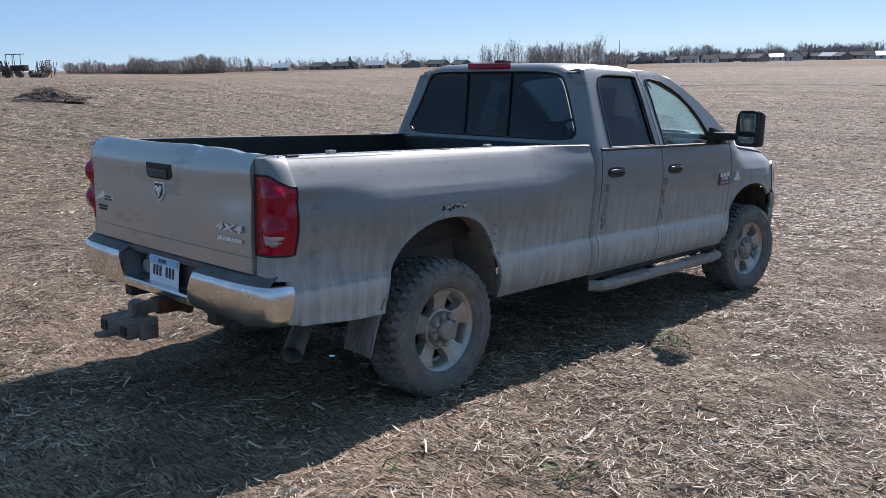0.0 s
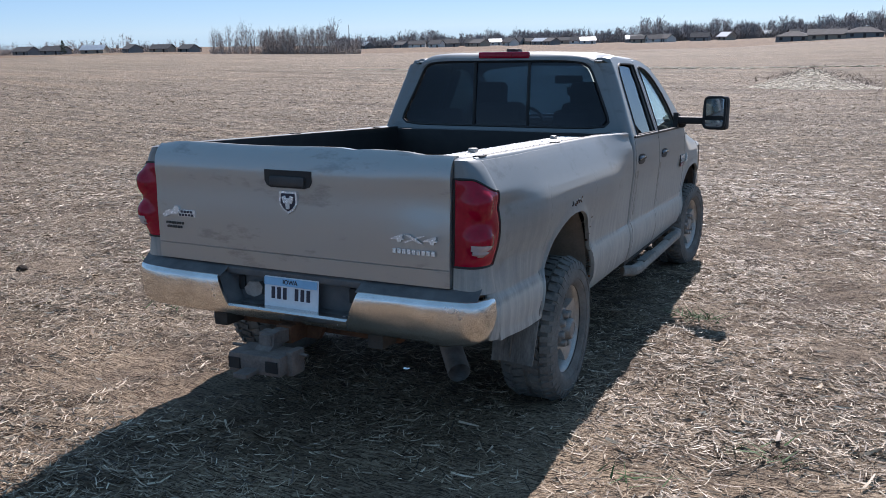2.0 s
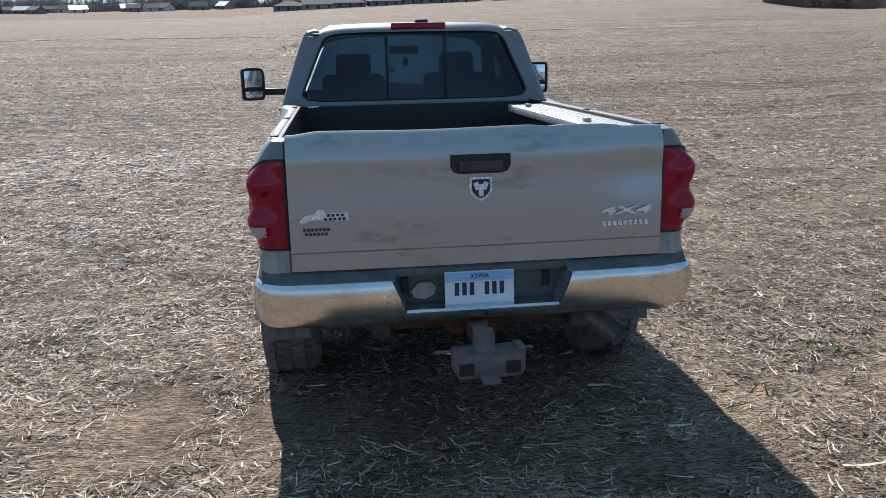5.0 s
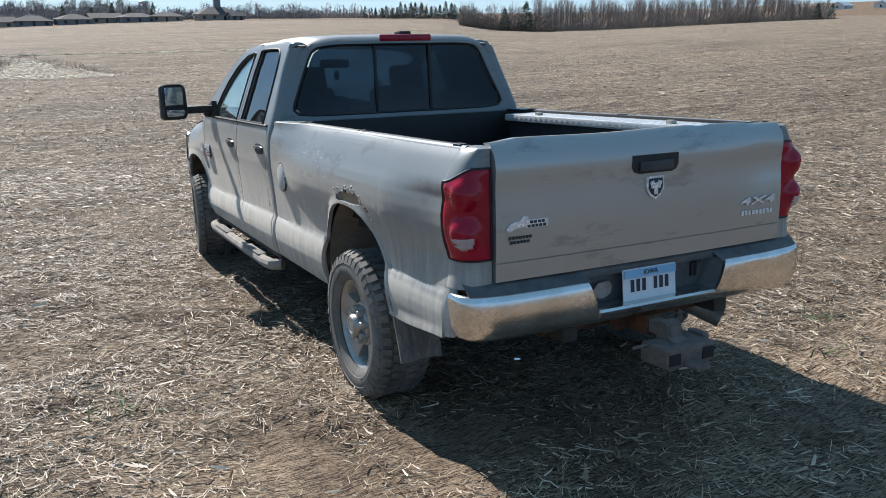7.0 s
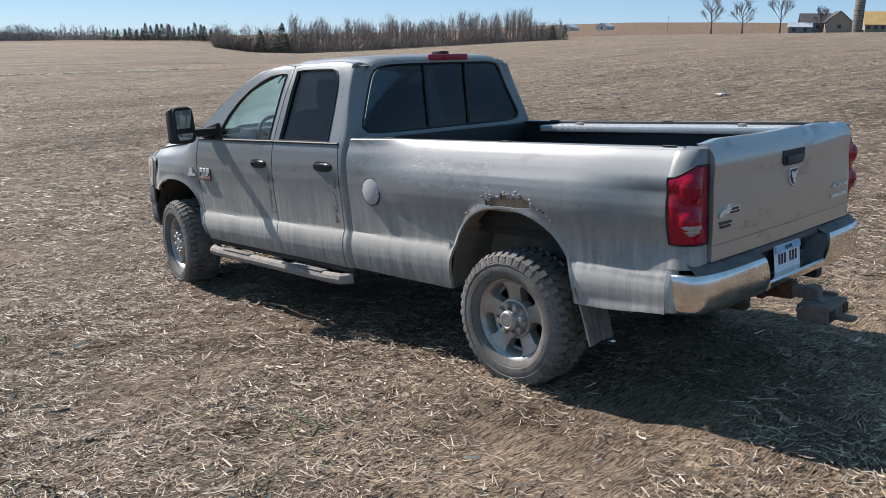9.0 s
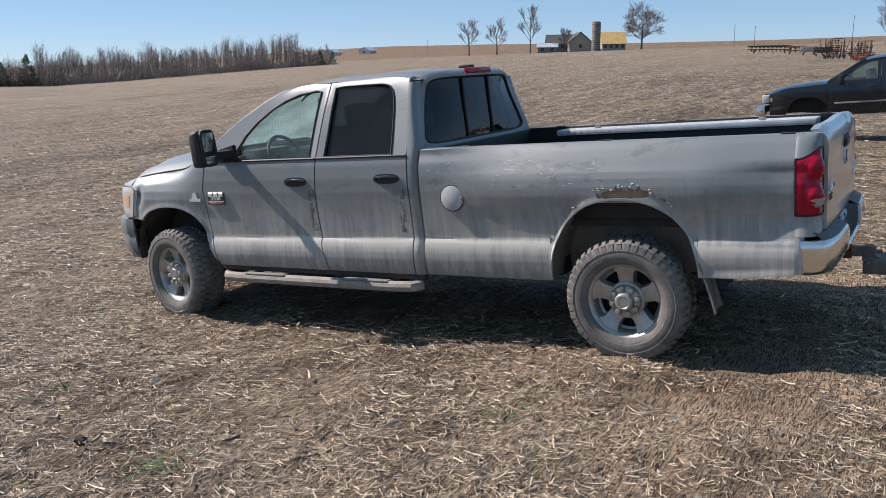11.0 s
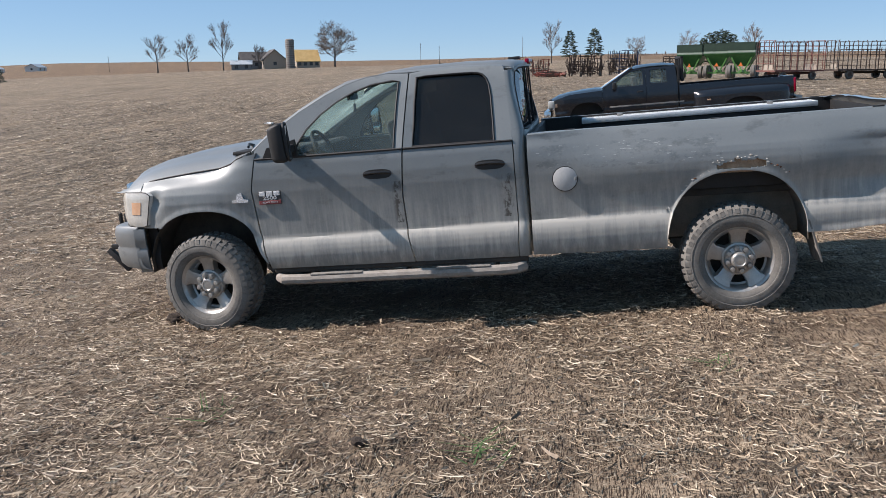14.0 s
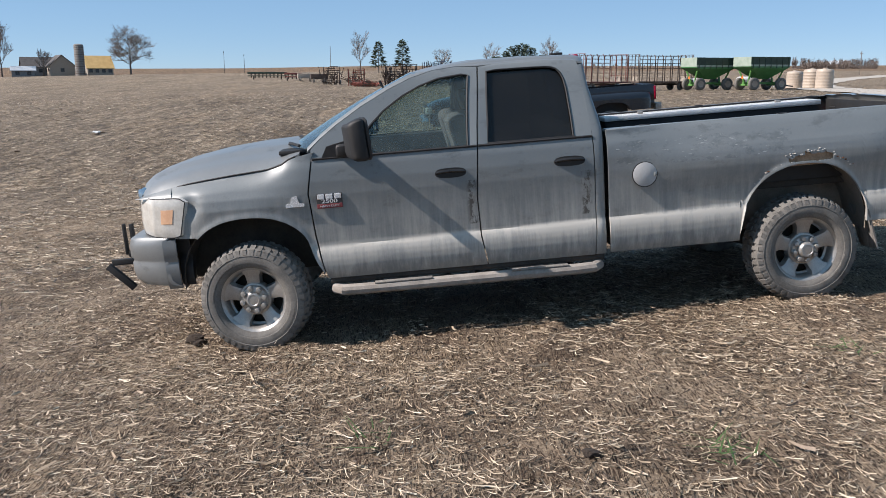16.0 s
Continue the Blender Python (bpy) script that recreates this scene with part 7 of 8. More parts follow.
def grain_wagon(p, turn, body, upper, label, length=4.0, width=2.5, size=1.0):
    """A hopper wagon: sloped bin on a four-wheel gear; its long side runs along x."""
    g = empty("grain_wagon", Matrix.Translation(p) @ pose(0, 0, 0, 0, 0, turn) @ Matrix.Scale(size, 4), label, "wagon", "grain wagons in the yard")
    L, W = length / 2, width / 2
    bm = bmesh.new()
    rows = []
    for x, w, z in ((0.55, 0.35, 1.00), (L * 0.92, W, 1.95), (L, W, 2.05), (L, W, 2.30)):
        rows.append([bm.verts.new(q) for q in ((-x, -w, z), (x, -w, z), (x, w, z), (-x, w, z))])
    for a, b in zip(rows, rows[1:]):
        for k in range(4):
            bm.faces.new((a[k], a[(k + 1) % 4], b[(k + 1) % 4], b[k]))
    bm.faces.new(rows[0][::-1])
    part("hopper", bm, body, g, smooth=0)
    bm = bmesh.new()
    for sx, sy, cx, cy in ((2 * L, 0.03, 0, W + 0.016), (2 * L, 0.03, 0, -W - 0.016), (0.03, 2 * W, L + 0.016, 0), (0.03, 2 * W, -L - 0.016, 0)):
        add_box(bm, (cx, cy, 2.20), (sx, sy, 0.16))
    part("stripe", bm, PALEGREEN, g, "pale green stripe", 0)
    bm = bmesh.new()
    for cy in (W, -W):
        add_box(bm, (0, cy, 2.62), (2 * L, 0.05, 0.68))
    part("side_board", bm, DARKGREEN, g, "raised side boards", 0)
    for cx in (L, -L):
        bm = bmesh.new()
        add_box(bm, (cx, 0, 2.62), (0.05, 2 * W - 0.06, 0.68))
        part("end_board", bm, upper, g, "raised end board", 0)
    bm = bmesh.new()
    for k in range(7):
        x = -L * 0.9 + k * L * 0.3
        for sy in (-1, 1):
            add_box(bm, (x, sy * (W + 0.03), 2.45), (0.07, 0.05, 0.95))
    tagged(part("stiffener", bm, DARKGREEN, g, "", 0), kind="stuff")
    bm = bmesh.new()
    add_box(bm, (0, 0, 0.62), (2 * L * 0.9, 0.2, 0.18))
    for x in (-L * 0.70, L * 0.70):
        add_box(bm, (x, 0, 0.48), (0.16, 1.75, 0.16))
    tagged(part("running_gear", bm, LEGGREEN, g, "", 0), kind="stuff")
    for x in (-L * 0.70, L * 0.70):
        for sy in (-0.5, 0.5):
            bm = bmesh.new()
            add_box(bm, (x * 1.12, sy * 1.05, 1.18), (0.11, 0.11, 1.25), 0, (26 if sy < 0 else -26, 10 if x > 0 else -10, 0))
            part("leg", bm, LEGGREEN, g, "", 0)
    for x in (-L * 0.70, L * 0.70):
        for y in (-0.95, 0.95):
            w = simple_wheel(g, 0, 0, 0, 0.56, 0.36, WALLT)
            w.matrix_basis = pose(x, y, 0.56, 0, 0, 90)
    bm = bmesh.new()
    add_tube(bm, [(-L * 0.7, 0, 0.5), (-L - 1.6, 0, 0.32)], 0.06, 6)
    part("tongue", bm, IRON, g)
    bm = bmesh.new()
    prism(bm, [(-0.18, 1.02), (0.18, 1.02), (0, 1.33)], "x", L * 0.93 + 0.02, L * 0.93 + 0.06)
    part("warning_triangle", bm, ORANGE, g, "orange slow-vehicle triangle", 0)
    return g


def rack_wagon(p, turn, mat, label, length=5.4):
    g = empty("hay_rack", Matrix.Translation(p) @ pose(0, 0, 0, 0, 0, turn), label, "wagon", "hay racks in the yard")
    L = length / 2
    bm = bmesh.new()
    add_box(bm, (0, 0, 0.76), (length, 2.3, 0.14))
    add_box(bm, (0, 0, 0.56), (length * 0.9, 0.2, 0.2))
    part("deck", bm, mat, g, "", 0)
    for sy in (-1, 1):
        for k in range(8):
            x = -L + k * length / 7
            bm = bmesh.new()
            add_tube(bm, [(x, sy * 1.15, 0.8), (x, sy * 1.15, 2.9), (x, sy * 1.10, 3.12), (x, sy * 0.95, 3.25)], 0.045, 5)
            part("upright", bm, IRON if k % 2 else mat, g)
        for z in (1.15, 1.6, 2.05, 2.5, 2.85, 3.18):
            bm = bmesh.new()
            add_tube(bm, [(-L, sy * (1.15 if z < 3 else 1.05), z), (L, sy * (1.15 if z < 3 else 1.05), z)], 0.022, 4)
            part("rail", bm, mat, g)
    for sx in (-1, 1):
        for k in range(4):
            bm = bmesh.new()
            y = -0.9 + 0.6 * k
            add_tube(bm, [(sx * L, y, 0.9), (sx * L, y, 3.3)], 0.03, 4)
            part("upright", bm, mat, g)
        bm = bmesh.new()
        add_box(bm, (sx * (L - 0.05), 0.35 * sx, 1.05), (0.03, 1.3, 0.45), 0, (0, 0, 0))
        part("board", bm, WALLT, g, "weathered pale board", 0)
        for z in (1.4, 2.1, 2.8, 3.3):
            bm = bmesh.new()
            add_tube(bm, [(sx * L, -1.15, z), (sx * L, 1.15, z)], 0.025, 4)
            part("rail", bm, mat, g)
    for x in (-L * 0.6, L * 0.6):
        for y in (-0.9, 0.9):
            w = simple_wheel(g, 0, 0, 0, 0.36, 0.24, IRON)
            w.matrix_basis = pose(x, y, 0.36, 0, 0, 90)
    return g


def yard():
    for az, r, up in ((96.65, 95, DARKGREEN), (98.3, 93, DARKGREEN), (99.75, 90, DARKGREEN)):
        grain_wagon(spot(E14, az, r), 163, GREENP, up, "green grain wagon with a dark upper bin", 3.0, 2.2, 1.17)
    rack_wagon(spot(E14, 102.55, 80), 121, RUSTRED, "rusty red hay rack wagon", 5.4)
    rack_wagon(spot(E14, 106.6, 84), 104, IRON, "brown iron hay rack wagon", 5.8)
    for az in (110.55, 113.75):
        grain_wagon(spot(E16, az, 84), 106, GREENP, PALEGREEN, "green and pale grain wagon standing side on", 4.3, 2.5)
    for az, r, R, h in ((115.75, 96, 0.80, 1.75), (116.75, 94, 0.85, 1.95), (117.45, 92, 0.82, 1.95)):
        p = spot(E16, az, r)
        tk = empty("storage_tank", Matrix.Translation(p), "beige ribbed plastic storage tank on the yard", "tank", "plastic tanks")
        bm = bmesh.new()
        prof = [(R * 0.98, -0.1)]
        for k in range(6):
            z = h * (k + 0.5) / 6.5
            prof += [(R, z - 0.08), (R * 1.03, z), (R, z + 0.08)]
        prof += [(R * 0.9, h * 0.97), (R * 0.3, h), (0.01, h)]
        lathe(bm, prof, 28, pose(0, 0, 0, 0, -90, 0))
        part("shell", bm, POLY, tk)
        bm = bmesh.new()
        lathe(bm, [(0.22, h - 0.02), (0.22, h + 0.08), (0.01, h + 0.10)], 14, pose(0, 0, 0, 0, -90, 0))
        part("cap", bm, POLY, tk)
    for az, r, s in ((108.9, 95, 0.30), (111.9, 92, 0.36)):
        p = spot(E14, az, r)
        tk = empty("nurse_tank", Matrix.Translation(p) @ pose(0, 0, 0, 0, 0, 96), "white rounded tank on a low cart", "tank")
        bm = bmesh.new()
        lathe(bm, [(0.01, -0.8), (s * 0.7, -0.74), (s, -0.5), (s, 0.5), (s * 0.7, 0.74), (0.01, 0.8)], 18, pose(0, 0, s + 0.5))
        part("tank", bm, WHITEP, tk)
        bm = bmesh.new()
        add_box(bm, (0, 0, 0.35), (1.5, 0.8, 0.12))
        part("cart", bm, IRON, tk)
    # gravel track beyond the wagons
    v, f = [], []
    n = 60
    for k in range(n + 1):
        x = 30 + k * 2.2
        yc = -38 - (x - 70) * 0.30 - 0.004 * (x - 70) ** 2
        for o in (-3.2, 3.2):
            yy = yc + o + 0.4 * math.sin(x * 0.7 + o)
            v.append((x, yy, float(ground_z(x, yy, False)) + 0.06))
    for k in range(n):
        f.append((2 * k, 2 * k + 1, 2 * k + 3, 2 * k + 2))
    v2 = [(a, b, c - 0.3) for a, b, c in v]
    m = len(v)
    f += [tuple(q + m for q in reversed(t)) for t in f]
    tagged(mesh_ob("road", v + v2, f, GRAVEL, None, smooth=0), "pale gravel track beside the machinery yard", "road", kind="structure")

    # folded tillage tools
    def tillage(p, turn, w, h, d, seed, mats, label, n=40):
        rng = random.Random(seed)
        g = empty("tillage_tool", Matrix.Translation(p) @ pose(0, 0, 0, 0, 0, turn), label, "implement")
        frame_t, shank = Twigs(), Twigs()
        for k in range(n):
            x, y = rng.uniform(-w / 2, w / 2), rng.uniform(-d / 2, d / 2)
            z0, z1 = rng.uniform(0, h * 0.3), rng.uniform(h * 0.55, h)
            shank.stick(Vector((x, y, z0)), Vector((x + rng.gauss(0, 0.30), y + rng.gauss(0, 0.3), z1)), 0.05, 0.04)
            shank.stick(Vector((x, y, z1 * 0.6)), Vector((x + rng.choice((-0.35, 0.35)), y, z1 * 0.6 - rng.uniform(-0.2, 0.3))), 0.04, 0.055)
            shank.stick(Vector((x, y, z0 + 0.2)), Vector((x + rng.gauss(0, 0.6), y, z0 + rng.uniform(0.1, 0.7))), 0.05, 0.05)
        for k in range(9):
            z = h * (0.12 + 0.85 * k / 8)
            y = rng.uniform(-d / 2, d / 2)
            a, b = sorted((rng.uniform(-w / 2, 0), rng.uniform(0, w / 2)))
            frame_t.stick(Vector((a, y, z)), Vector((b, y, z)), 0.06, 0.06)
        for x in (-w * 0.45, -w * 0.15, w * 0.15, w * 0.45):
            frame_t.stick(Vector((x, 0, 0)), Vector((x, 0, h * 0.95)), 0.07, 0.07)
        frame_t.mesh("frame", mats[0], g)
        ob = shank.mesh("shank", mats[1], g)
        tagged(ob, kind="stuff")
        for k in range(4):
            simple_wheel(g, -w * 0.4 + k * w * 0.27, -d / 2 - 0.1, 0.33, 0.33, 0.22, IRON)
        return g

    tillage(spot(E12, 88.8, 118), 0 + 86, 4.8, 3.1, 2.4, 1, (IRON, IRON), "folded rusty field cultivator standing in the yard", 70)
    tillage(spot(E12, 91.3, 122), 86, 4.2, 3.5, 2.4, 2, (BLUEP, IRON), "folded blue and black cultivator standing in the yard", 60)
    tillage(spot(E12, 85.9, 124), 80, 2.6, 2.5, 2.0, 3, (REDP, IRON), "small red harrow with raised wings", 22)
    tillage(spot(E12, 84.4, 136), 80, 2.8, 2.9, 2.0, 4, (IRON, IRON), "dark harrow with raised wings", 22)
    tillage(spot(E12, 86.6, 120), 80, 4.2, 0.9, 2.0, 5, (IRON, REDP), "low disc harrow resting on the stubble", 34)
    tillage(spot(E14, 94.0, 100), 80, 3.6, 1.3, 2.0, 6, (IRON, IRON), "low dark implement resting in the yard", 30)
    tillage(spot(E14, 95.4, 92), 80, 2.0, 2.4, 1.4, 7, (IRON, IRON), "dark auger and frame leaning in the yard", 18)

    def planter(p, turn, length, label, mat):
        g = empty("planter_bar", Matrix.Translation(p) @ pose(0, 0, 0, 0, 0, turn), label, "implement")
        bm = bmesh.new()
        add_box(bm, (0, 0, 1.35), (length, 0.5, 0.35), 0.03)
        add_box(bm, (0, 0.5, 0.75), (length, 0.18, 0.18), 0.02)
        part("toolbar", bm, mat, g)
        for k in range(int(length / 0.76)):
            bm = bmesh.new()
            x = -length / 2 + 0.4 + k * 0.76
            add_box(bm, (x, 0.1, 0.62), (0.22, 0.8, 0.55), 0.03)
            add_box(bm, (x, 0.0, 1.15), (0.35, 0.45, 0.35), 0.03)
            part("row_unit", bm, IRON, g)
        for k in (-0.35, 0.35):
            simple_wheel(g, length * k, -0.3, 0.42, 0.42, 0.28, IRON)
        return g

    planter(spot(E12, 80.6, 180), 98, 8.0, "long dark planter bar parked at the field's edge", DARKGREEN)
    planter(spot(E12, 82.2, 168), 98, 3.4, "red planter parked at the field's edge", REDP)
    for az, r, w, mt in ((82.9, 160, 2.8, WALLT), (83.7, 150, 2.8, IRON)):
        g = empty("flat_wagon", Matrix.Translation(spot(E12, az, r)) @ pose(0, 0, 0, 0, 0, 100), "small box wagon parked among implements", "wagon")
        bm = bmesh.new()
        add_box(bm, (0, 0, 1.0), (w, 1.8, 0.9), 0.04)
        part("box", bm, mt, g)
        for x in (-w * 0.32, w * 0.32):
            simple_wheel(g, x, -0.8, 0.35, 0.35, 0.2, IRON)
            simple_wheel(g, x, 0.8, 0.35, 0.35, 0.2, IRON)
    # machine on the rise to the west
    p = spot(E0, -69.4, 122)
    g = empty("old_tractor", Matrix.Translation(p) @ pose(0, 0, 0, 0, 0, 20), "dark rusty old tractor with an open roll frame", "tractor")
    bm = bmesh.new()
    add_box(bm, (0.2, 0, 1.15), (2.6, 0.7, 0.75), 0.08)
    part("body", bm, IRON, g)
    for x, y, R in ((-1.0, -0.9, 0.75), (-1.0, 0.9, 0.75), (1.3, -0.8, 0.42), (1.3, 0.8, 0.42)):
        w = simple_wheel(g, 0, 0, 0, R, 0.4, REDP)
        w.matrix_basis = pose(x, y, R, 0, 0, 90)
    t = Twigs()
    for x, y in ((-1.3, -0.6), (-1.3, 0.6), (-0.2, -0.6), (-0.2, 0.6)):
        t.stick(Vector((x, y, 1.2)), Vector((x + 0.1, y, 2.9)), 0.05, 0.05)
    t.stick(Vector((-1.3, -0.6, 2.9)), Vector((0.6, -0.6, 2.9)), 0.06, 0.06)
    t.stick(Vector((-1.3, 0.6, 2.9)), Vector((0.6, 0.6, 2.9)), 0.06, 0.06)
    t.mesh("roll_frame", IRON, g)
    for az, mt, s in ((-70.4, DARKGREEN, 21), (-71.8, IRON, 22), (-68.0, REDP, 23)):
        tillage(spot(E0, az, 120), 20, 2.4, 2.2, 2.0, s, (mt, IRON), "old dark implement parked on the rise", 26)


yard()


def dark_pickup():
    t = empty("dark_pickup", SLOPE @ pose(16.55, -2.80, -0.24), "black dual-rear-wheel pickup truck with an extended cab", "truck")
    side = [(0.55, 0.90), (0.70, 0.945), (0.78, 0.935), (0.95, 0.950), (1.12, 0.945), (1.26, 0.920), (1.45, 0.83), (1.70, 0.735), (1.80, 0.66)]
    sx = lambda z: interp(z, side)
    def panel(name, ya, yb, lo, hi, s, aw=None, label=""):
        ys = span(ya, yb, 0.05)
        grid = []
        for y in ys:
            l = lo
            if aw and abs(y - aw[0]) < aw[1]:
                l = max(lo, lo + (aw[2] - lo) * (1 - (abs(y - aw[0]) / aw[1]) ** 2.4) ** 0.5)
            h = hi(y) if callable(hi) else hi
            grid.append([(float(sx(z)) - (0.10 * float(smooth01(4.5, 4.95, y)) if y > 4.4 else 0), y, z) for z in np.linspace(l, h, 16)])
        return shell(name, grid, (-0.025, 0, 0), DARKTRUCK, t, label, None, s)
    for s in (-1, 1):
        panel("front_fender", 3.52, 4.78, 0.55, lambda y: interp(y, [(3.52, 1.25), (4.4, 1.20), (4.78, 1.08)]), s, (3.94, 0.46, 0.97))
        panel("front_door", 2.40, 3.51, 0.52, 1.28, s)
        panel("rear_quarter", 1.60, 2.39, 0.52, 1.28, s)
        panel("bed_side", -1.24, 1.56, 0.58, 1.22, s, (0.0, 0.50, 1.00))
        # upper frames with glass
        fo = [(2.40, 1.28), (2.40, 1.74), (2.62, 1.745), (2.85, 1.68), (3.10, 1.54), (3.45, 1.30), (3.45, 1.28)]
        fi = [(2.47, 1.30), (2.47, 1.68), (2.62, 1.69), (2.80, 1.64), (3.00, 1.53), (3.22, 1.36), (3.26, 1.30)]
        ro = [(1.60, 1.28), (1.64, 1.74), (1.9, 1.75), (2.39, 1.74), (2.39, 1.28)]
        ri = [(1.86, 1.32), (1.88, 1.66), (2.0, 1.67), (2.28, 1.66), (2.28, 1.32)]
        for nm, o, i in (("window_frame", fo, fi), ("window_frame", ro, ri)):
            rows = [[(float(sx(zo + (zi - zo) * f)), yo + (yi - yo) * f, zo + (zi - zo) * f) for (yo, zo), (yi, zi) in zip(o + o[:1], i + i[:1])] for f in (0, 0.5, 1)]
            shell(nm, rows, (-0.03, 0, 0), DARKTRUCK, t, "", None, s)
            cy, cz = sum(a for a, _ in i) / len(i), sum(b for _, b in i) / len(i)
            rows = [[(float(sx(cz + (z - cz) * f)) - 0.02, cy + (y - cy) * f, cz + (z - cz) * f) for y, z in i + i[:1]] for f in (0.02, 1.0)]
            pn = shell("window_pane", rows, (-0.004, 0, 0), PANE, t, "side window", None, s)
            pn.visible_shadow = False
        bm = bmesh.new()
        add_box(bm, (s * (float(sx(1.12)) + 0.02), 2.55, 1.14), (0.03, 0.16, 0.04), 0.008)
        part("handle", bm, BLACK, t)
        bm = bmesh.new()
        add_box(bm, (s * 0.952, 2.4, 0.80), (0.012, 1.9, 0.035), 0.003)
        part("side_strip", bm, STEEL, t, "grey side moulding")
        # dually flare
        grid = []
        for y in span(-1.14, 1.20, 0.05):
            b = math.sqrt(max(0.0, 1 - abs((y - 0.03) / 1.18) ** 4.0))
            lo = 0.58
            if abs(y) < 0.50:
                lo = 0.58 + 0.24 * (1 - (abs(y) / 0.50) ** 2.4) ** 0.5
            top = 1.01 + 0.08 * b
            grid.append([(0.93 + 0.27 * b * math.sin(max(0.0, min(1, (top - z) / 0.18)) * math.pi / 2) ** 0.7, y, z) for z in np.linspace(lo, top, 18)])
        shell("rear_flare", grid, (-0.02, 0, 0), DARKTRUCK, t, "wide rear wheel flare", None, s)
        bm = bmesh.new()
        add_box(bm, (s * 1.200, 0.86, 0.80), (0.015, 0.09, 0.03), 0.004)
        part("marker_lamp", bm, AMBER, t, "amber marker lamp")
        bm = bmesh.new()
        add_box(bm, (s * 0.90, -1.26, 0.99), (0.12, 0.06, 0.36), 0.02)
        part("tail_lamp", bm, RED, t, "red tail lamp")
        bm = bmesh.new()
        add_box(bm, (s * 0.77, 4.87, 0.98), (0.30, 0.18, 0.19), 0.04)
        hl = part("headlamp", bm, HEADLAMP, t, "pale headlamp")
        bm = bmesh.new()
        add_box(bm, (s * 0.885, 4.74, 0.95), (0.04, 0.07, 0.10), 0.015)
        part("turn_signal", bm, AMBER, hl)
        bm = bmesh.new()
        add_box(bm, (s * 1.04, 3.20, 1.34), (0.18, 0.10, 0.18), 0.03)
        part("mirror", bm, BLACK, t, "black door mirror")
        for y, xs in ((3.94, (0.86,)), (0.0, (0.72, 1.02))):
            for x in xs:
                w = simple_wheel(t, 0, 0, 0, 0.39, 0.25, STEEL)
                w.matrix_basis = pose(s * x, y, 0.385)
    grid = []
    for y, z in ((1.60, 1.70), (1.64, 1.79), (1.9, 1.825), (2.3, 1.83), (2.6, 1.81), (2.80, 1.74)):
        grid.append([(tt * (0.72 if y < 2.7 else 0.69), y, z - 0.05 * abs(tt) ** 3 - 0.015 * tt * tt) for tt in np.linspace(-1, 1, 13)])
    shell("roof", grid, (0, 0, -0.02), DARKTRUCK, t)
    grid = []
    for v in np.linspace(0, 1, 6):
        grid.append([(tt * (0.84 - 0.15 * v), 3.62 - 0.82 * v - 0.12 * tt * tt, 1.27 + 0.46 * v) for tt in np.linspace(-1, 1, 11)])
    bm = bmesh.new()
    add_box(bm, (0, 0.02, 0.80), (1.84, 1.08, 0.52), 0.05)
    part("wheelhouse", bm, BLACK, t, "black inner wheelhouse")
    ws = shell("windscreen", grid, (0, -0.004, -0.004), PANE, t, "windscreen")
    ws.visible_shadow = False
    for s in (-1, 1):
        bm = bmesh.new()
        add_tube(bm, [(s * 0.86, 3.50, 1.28), (s * 0.70, 2.72, 1.75)], 0.035, 6)
        part("pillar", bm, DARKTRUCK, t)
    grid = []
    for y, z in ((3.50, 1.26), (3.7, 1.275), (4.0, 1.26), (4.4, 1.22), (4.7, 1.16), (4.86, 1.08), (4.90, 1.00)):
        grid.append([(tt * (0.90 if y < 4.5 else 0.78), y, z + 0.04 * (1 - tt ** 4) - 0.05 * abs(tt) ** 4) for tt in np.linspace(-1, 1, 13)])
    shell("hood", grid, (0, 0, -0.02), DARKTRUCK, t, "black hood")
    bm = bmesh.new()
    add_box(bm, (0, 4.98, 0.70), (1.86, 0.20, 0.24), 0.05)
    part("front_bumper", bm, CHROME, t, "chrome front bumper")
    bm = bmesh.new()
    add_box(bm, (0, 4.90, 0.97), (1.15, 0.10, 0.26), 0.03)
    part("grille", bm, BLACK, t)
    bm = bmesh.new()
    add_box(bm, (0, -1.25, 0.91), (1.66, 0.05, 0.60), 0.02)
    part("tailgate", bm, DARKTRUCK, t)
    bm = bmesh.new()
    add_box(bm, (0, -1.36, 0.62), (1.86, 0.16, 0.18), 0.03)
    part("rear_bumper", bm, STEEL, t)
    bm = bmesh.new()
    add_box(bm, (0, 0.16, 0.88), (1.78, 2.78, 0.04))
    add_box(bm, (0, 1.57, 1.1), (1.80, 0.05, 1.2))
    add_box(bm, (0, 2.6, 0.62), (1.72, 2.0, 0.14))
    add_box(bm, (0, 4.1, 0.8), (1.0, 1.2, 0.4))
    part("floor_pan", bm, BLACK, t)
    bm = bmesh.new()
    for x in (-0.72, -0.24, 0.24, 0.72):
        add_box(bm, (x, 1.46, 1.62), (0.06, 0.06, 0.62), 0.005)
    add_box(bm, (0, 1.46, 1.92), (1.5, 0.07, 0.06), 0.005)
    add_box(bm, (0, 1.46, 1.36), (1.7, 0.07, 0.06), 0.005)
    part("headache_rack", bm, BLACK, t, "black headache rack behind the cab")
    for x in (-0.40, 0.40):
        bm = bmesh.new()
        add_box(bm, (x, 2.62, 1.22), (0.5, 0.14, 0.62), 0.05, (-12, 0, 0))
        part("front_seat", bm, SEAT, t)
    for ob in t.children:
        if not ob.name.startswith("wheel"):
            ob.matrix_basis = pose(0, 0, 0.17)


dark_pickup()


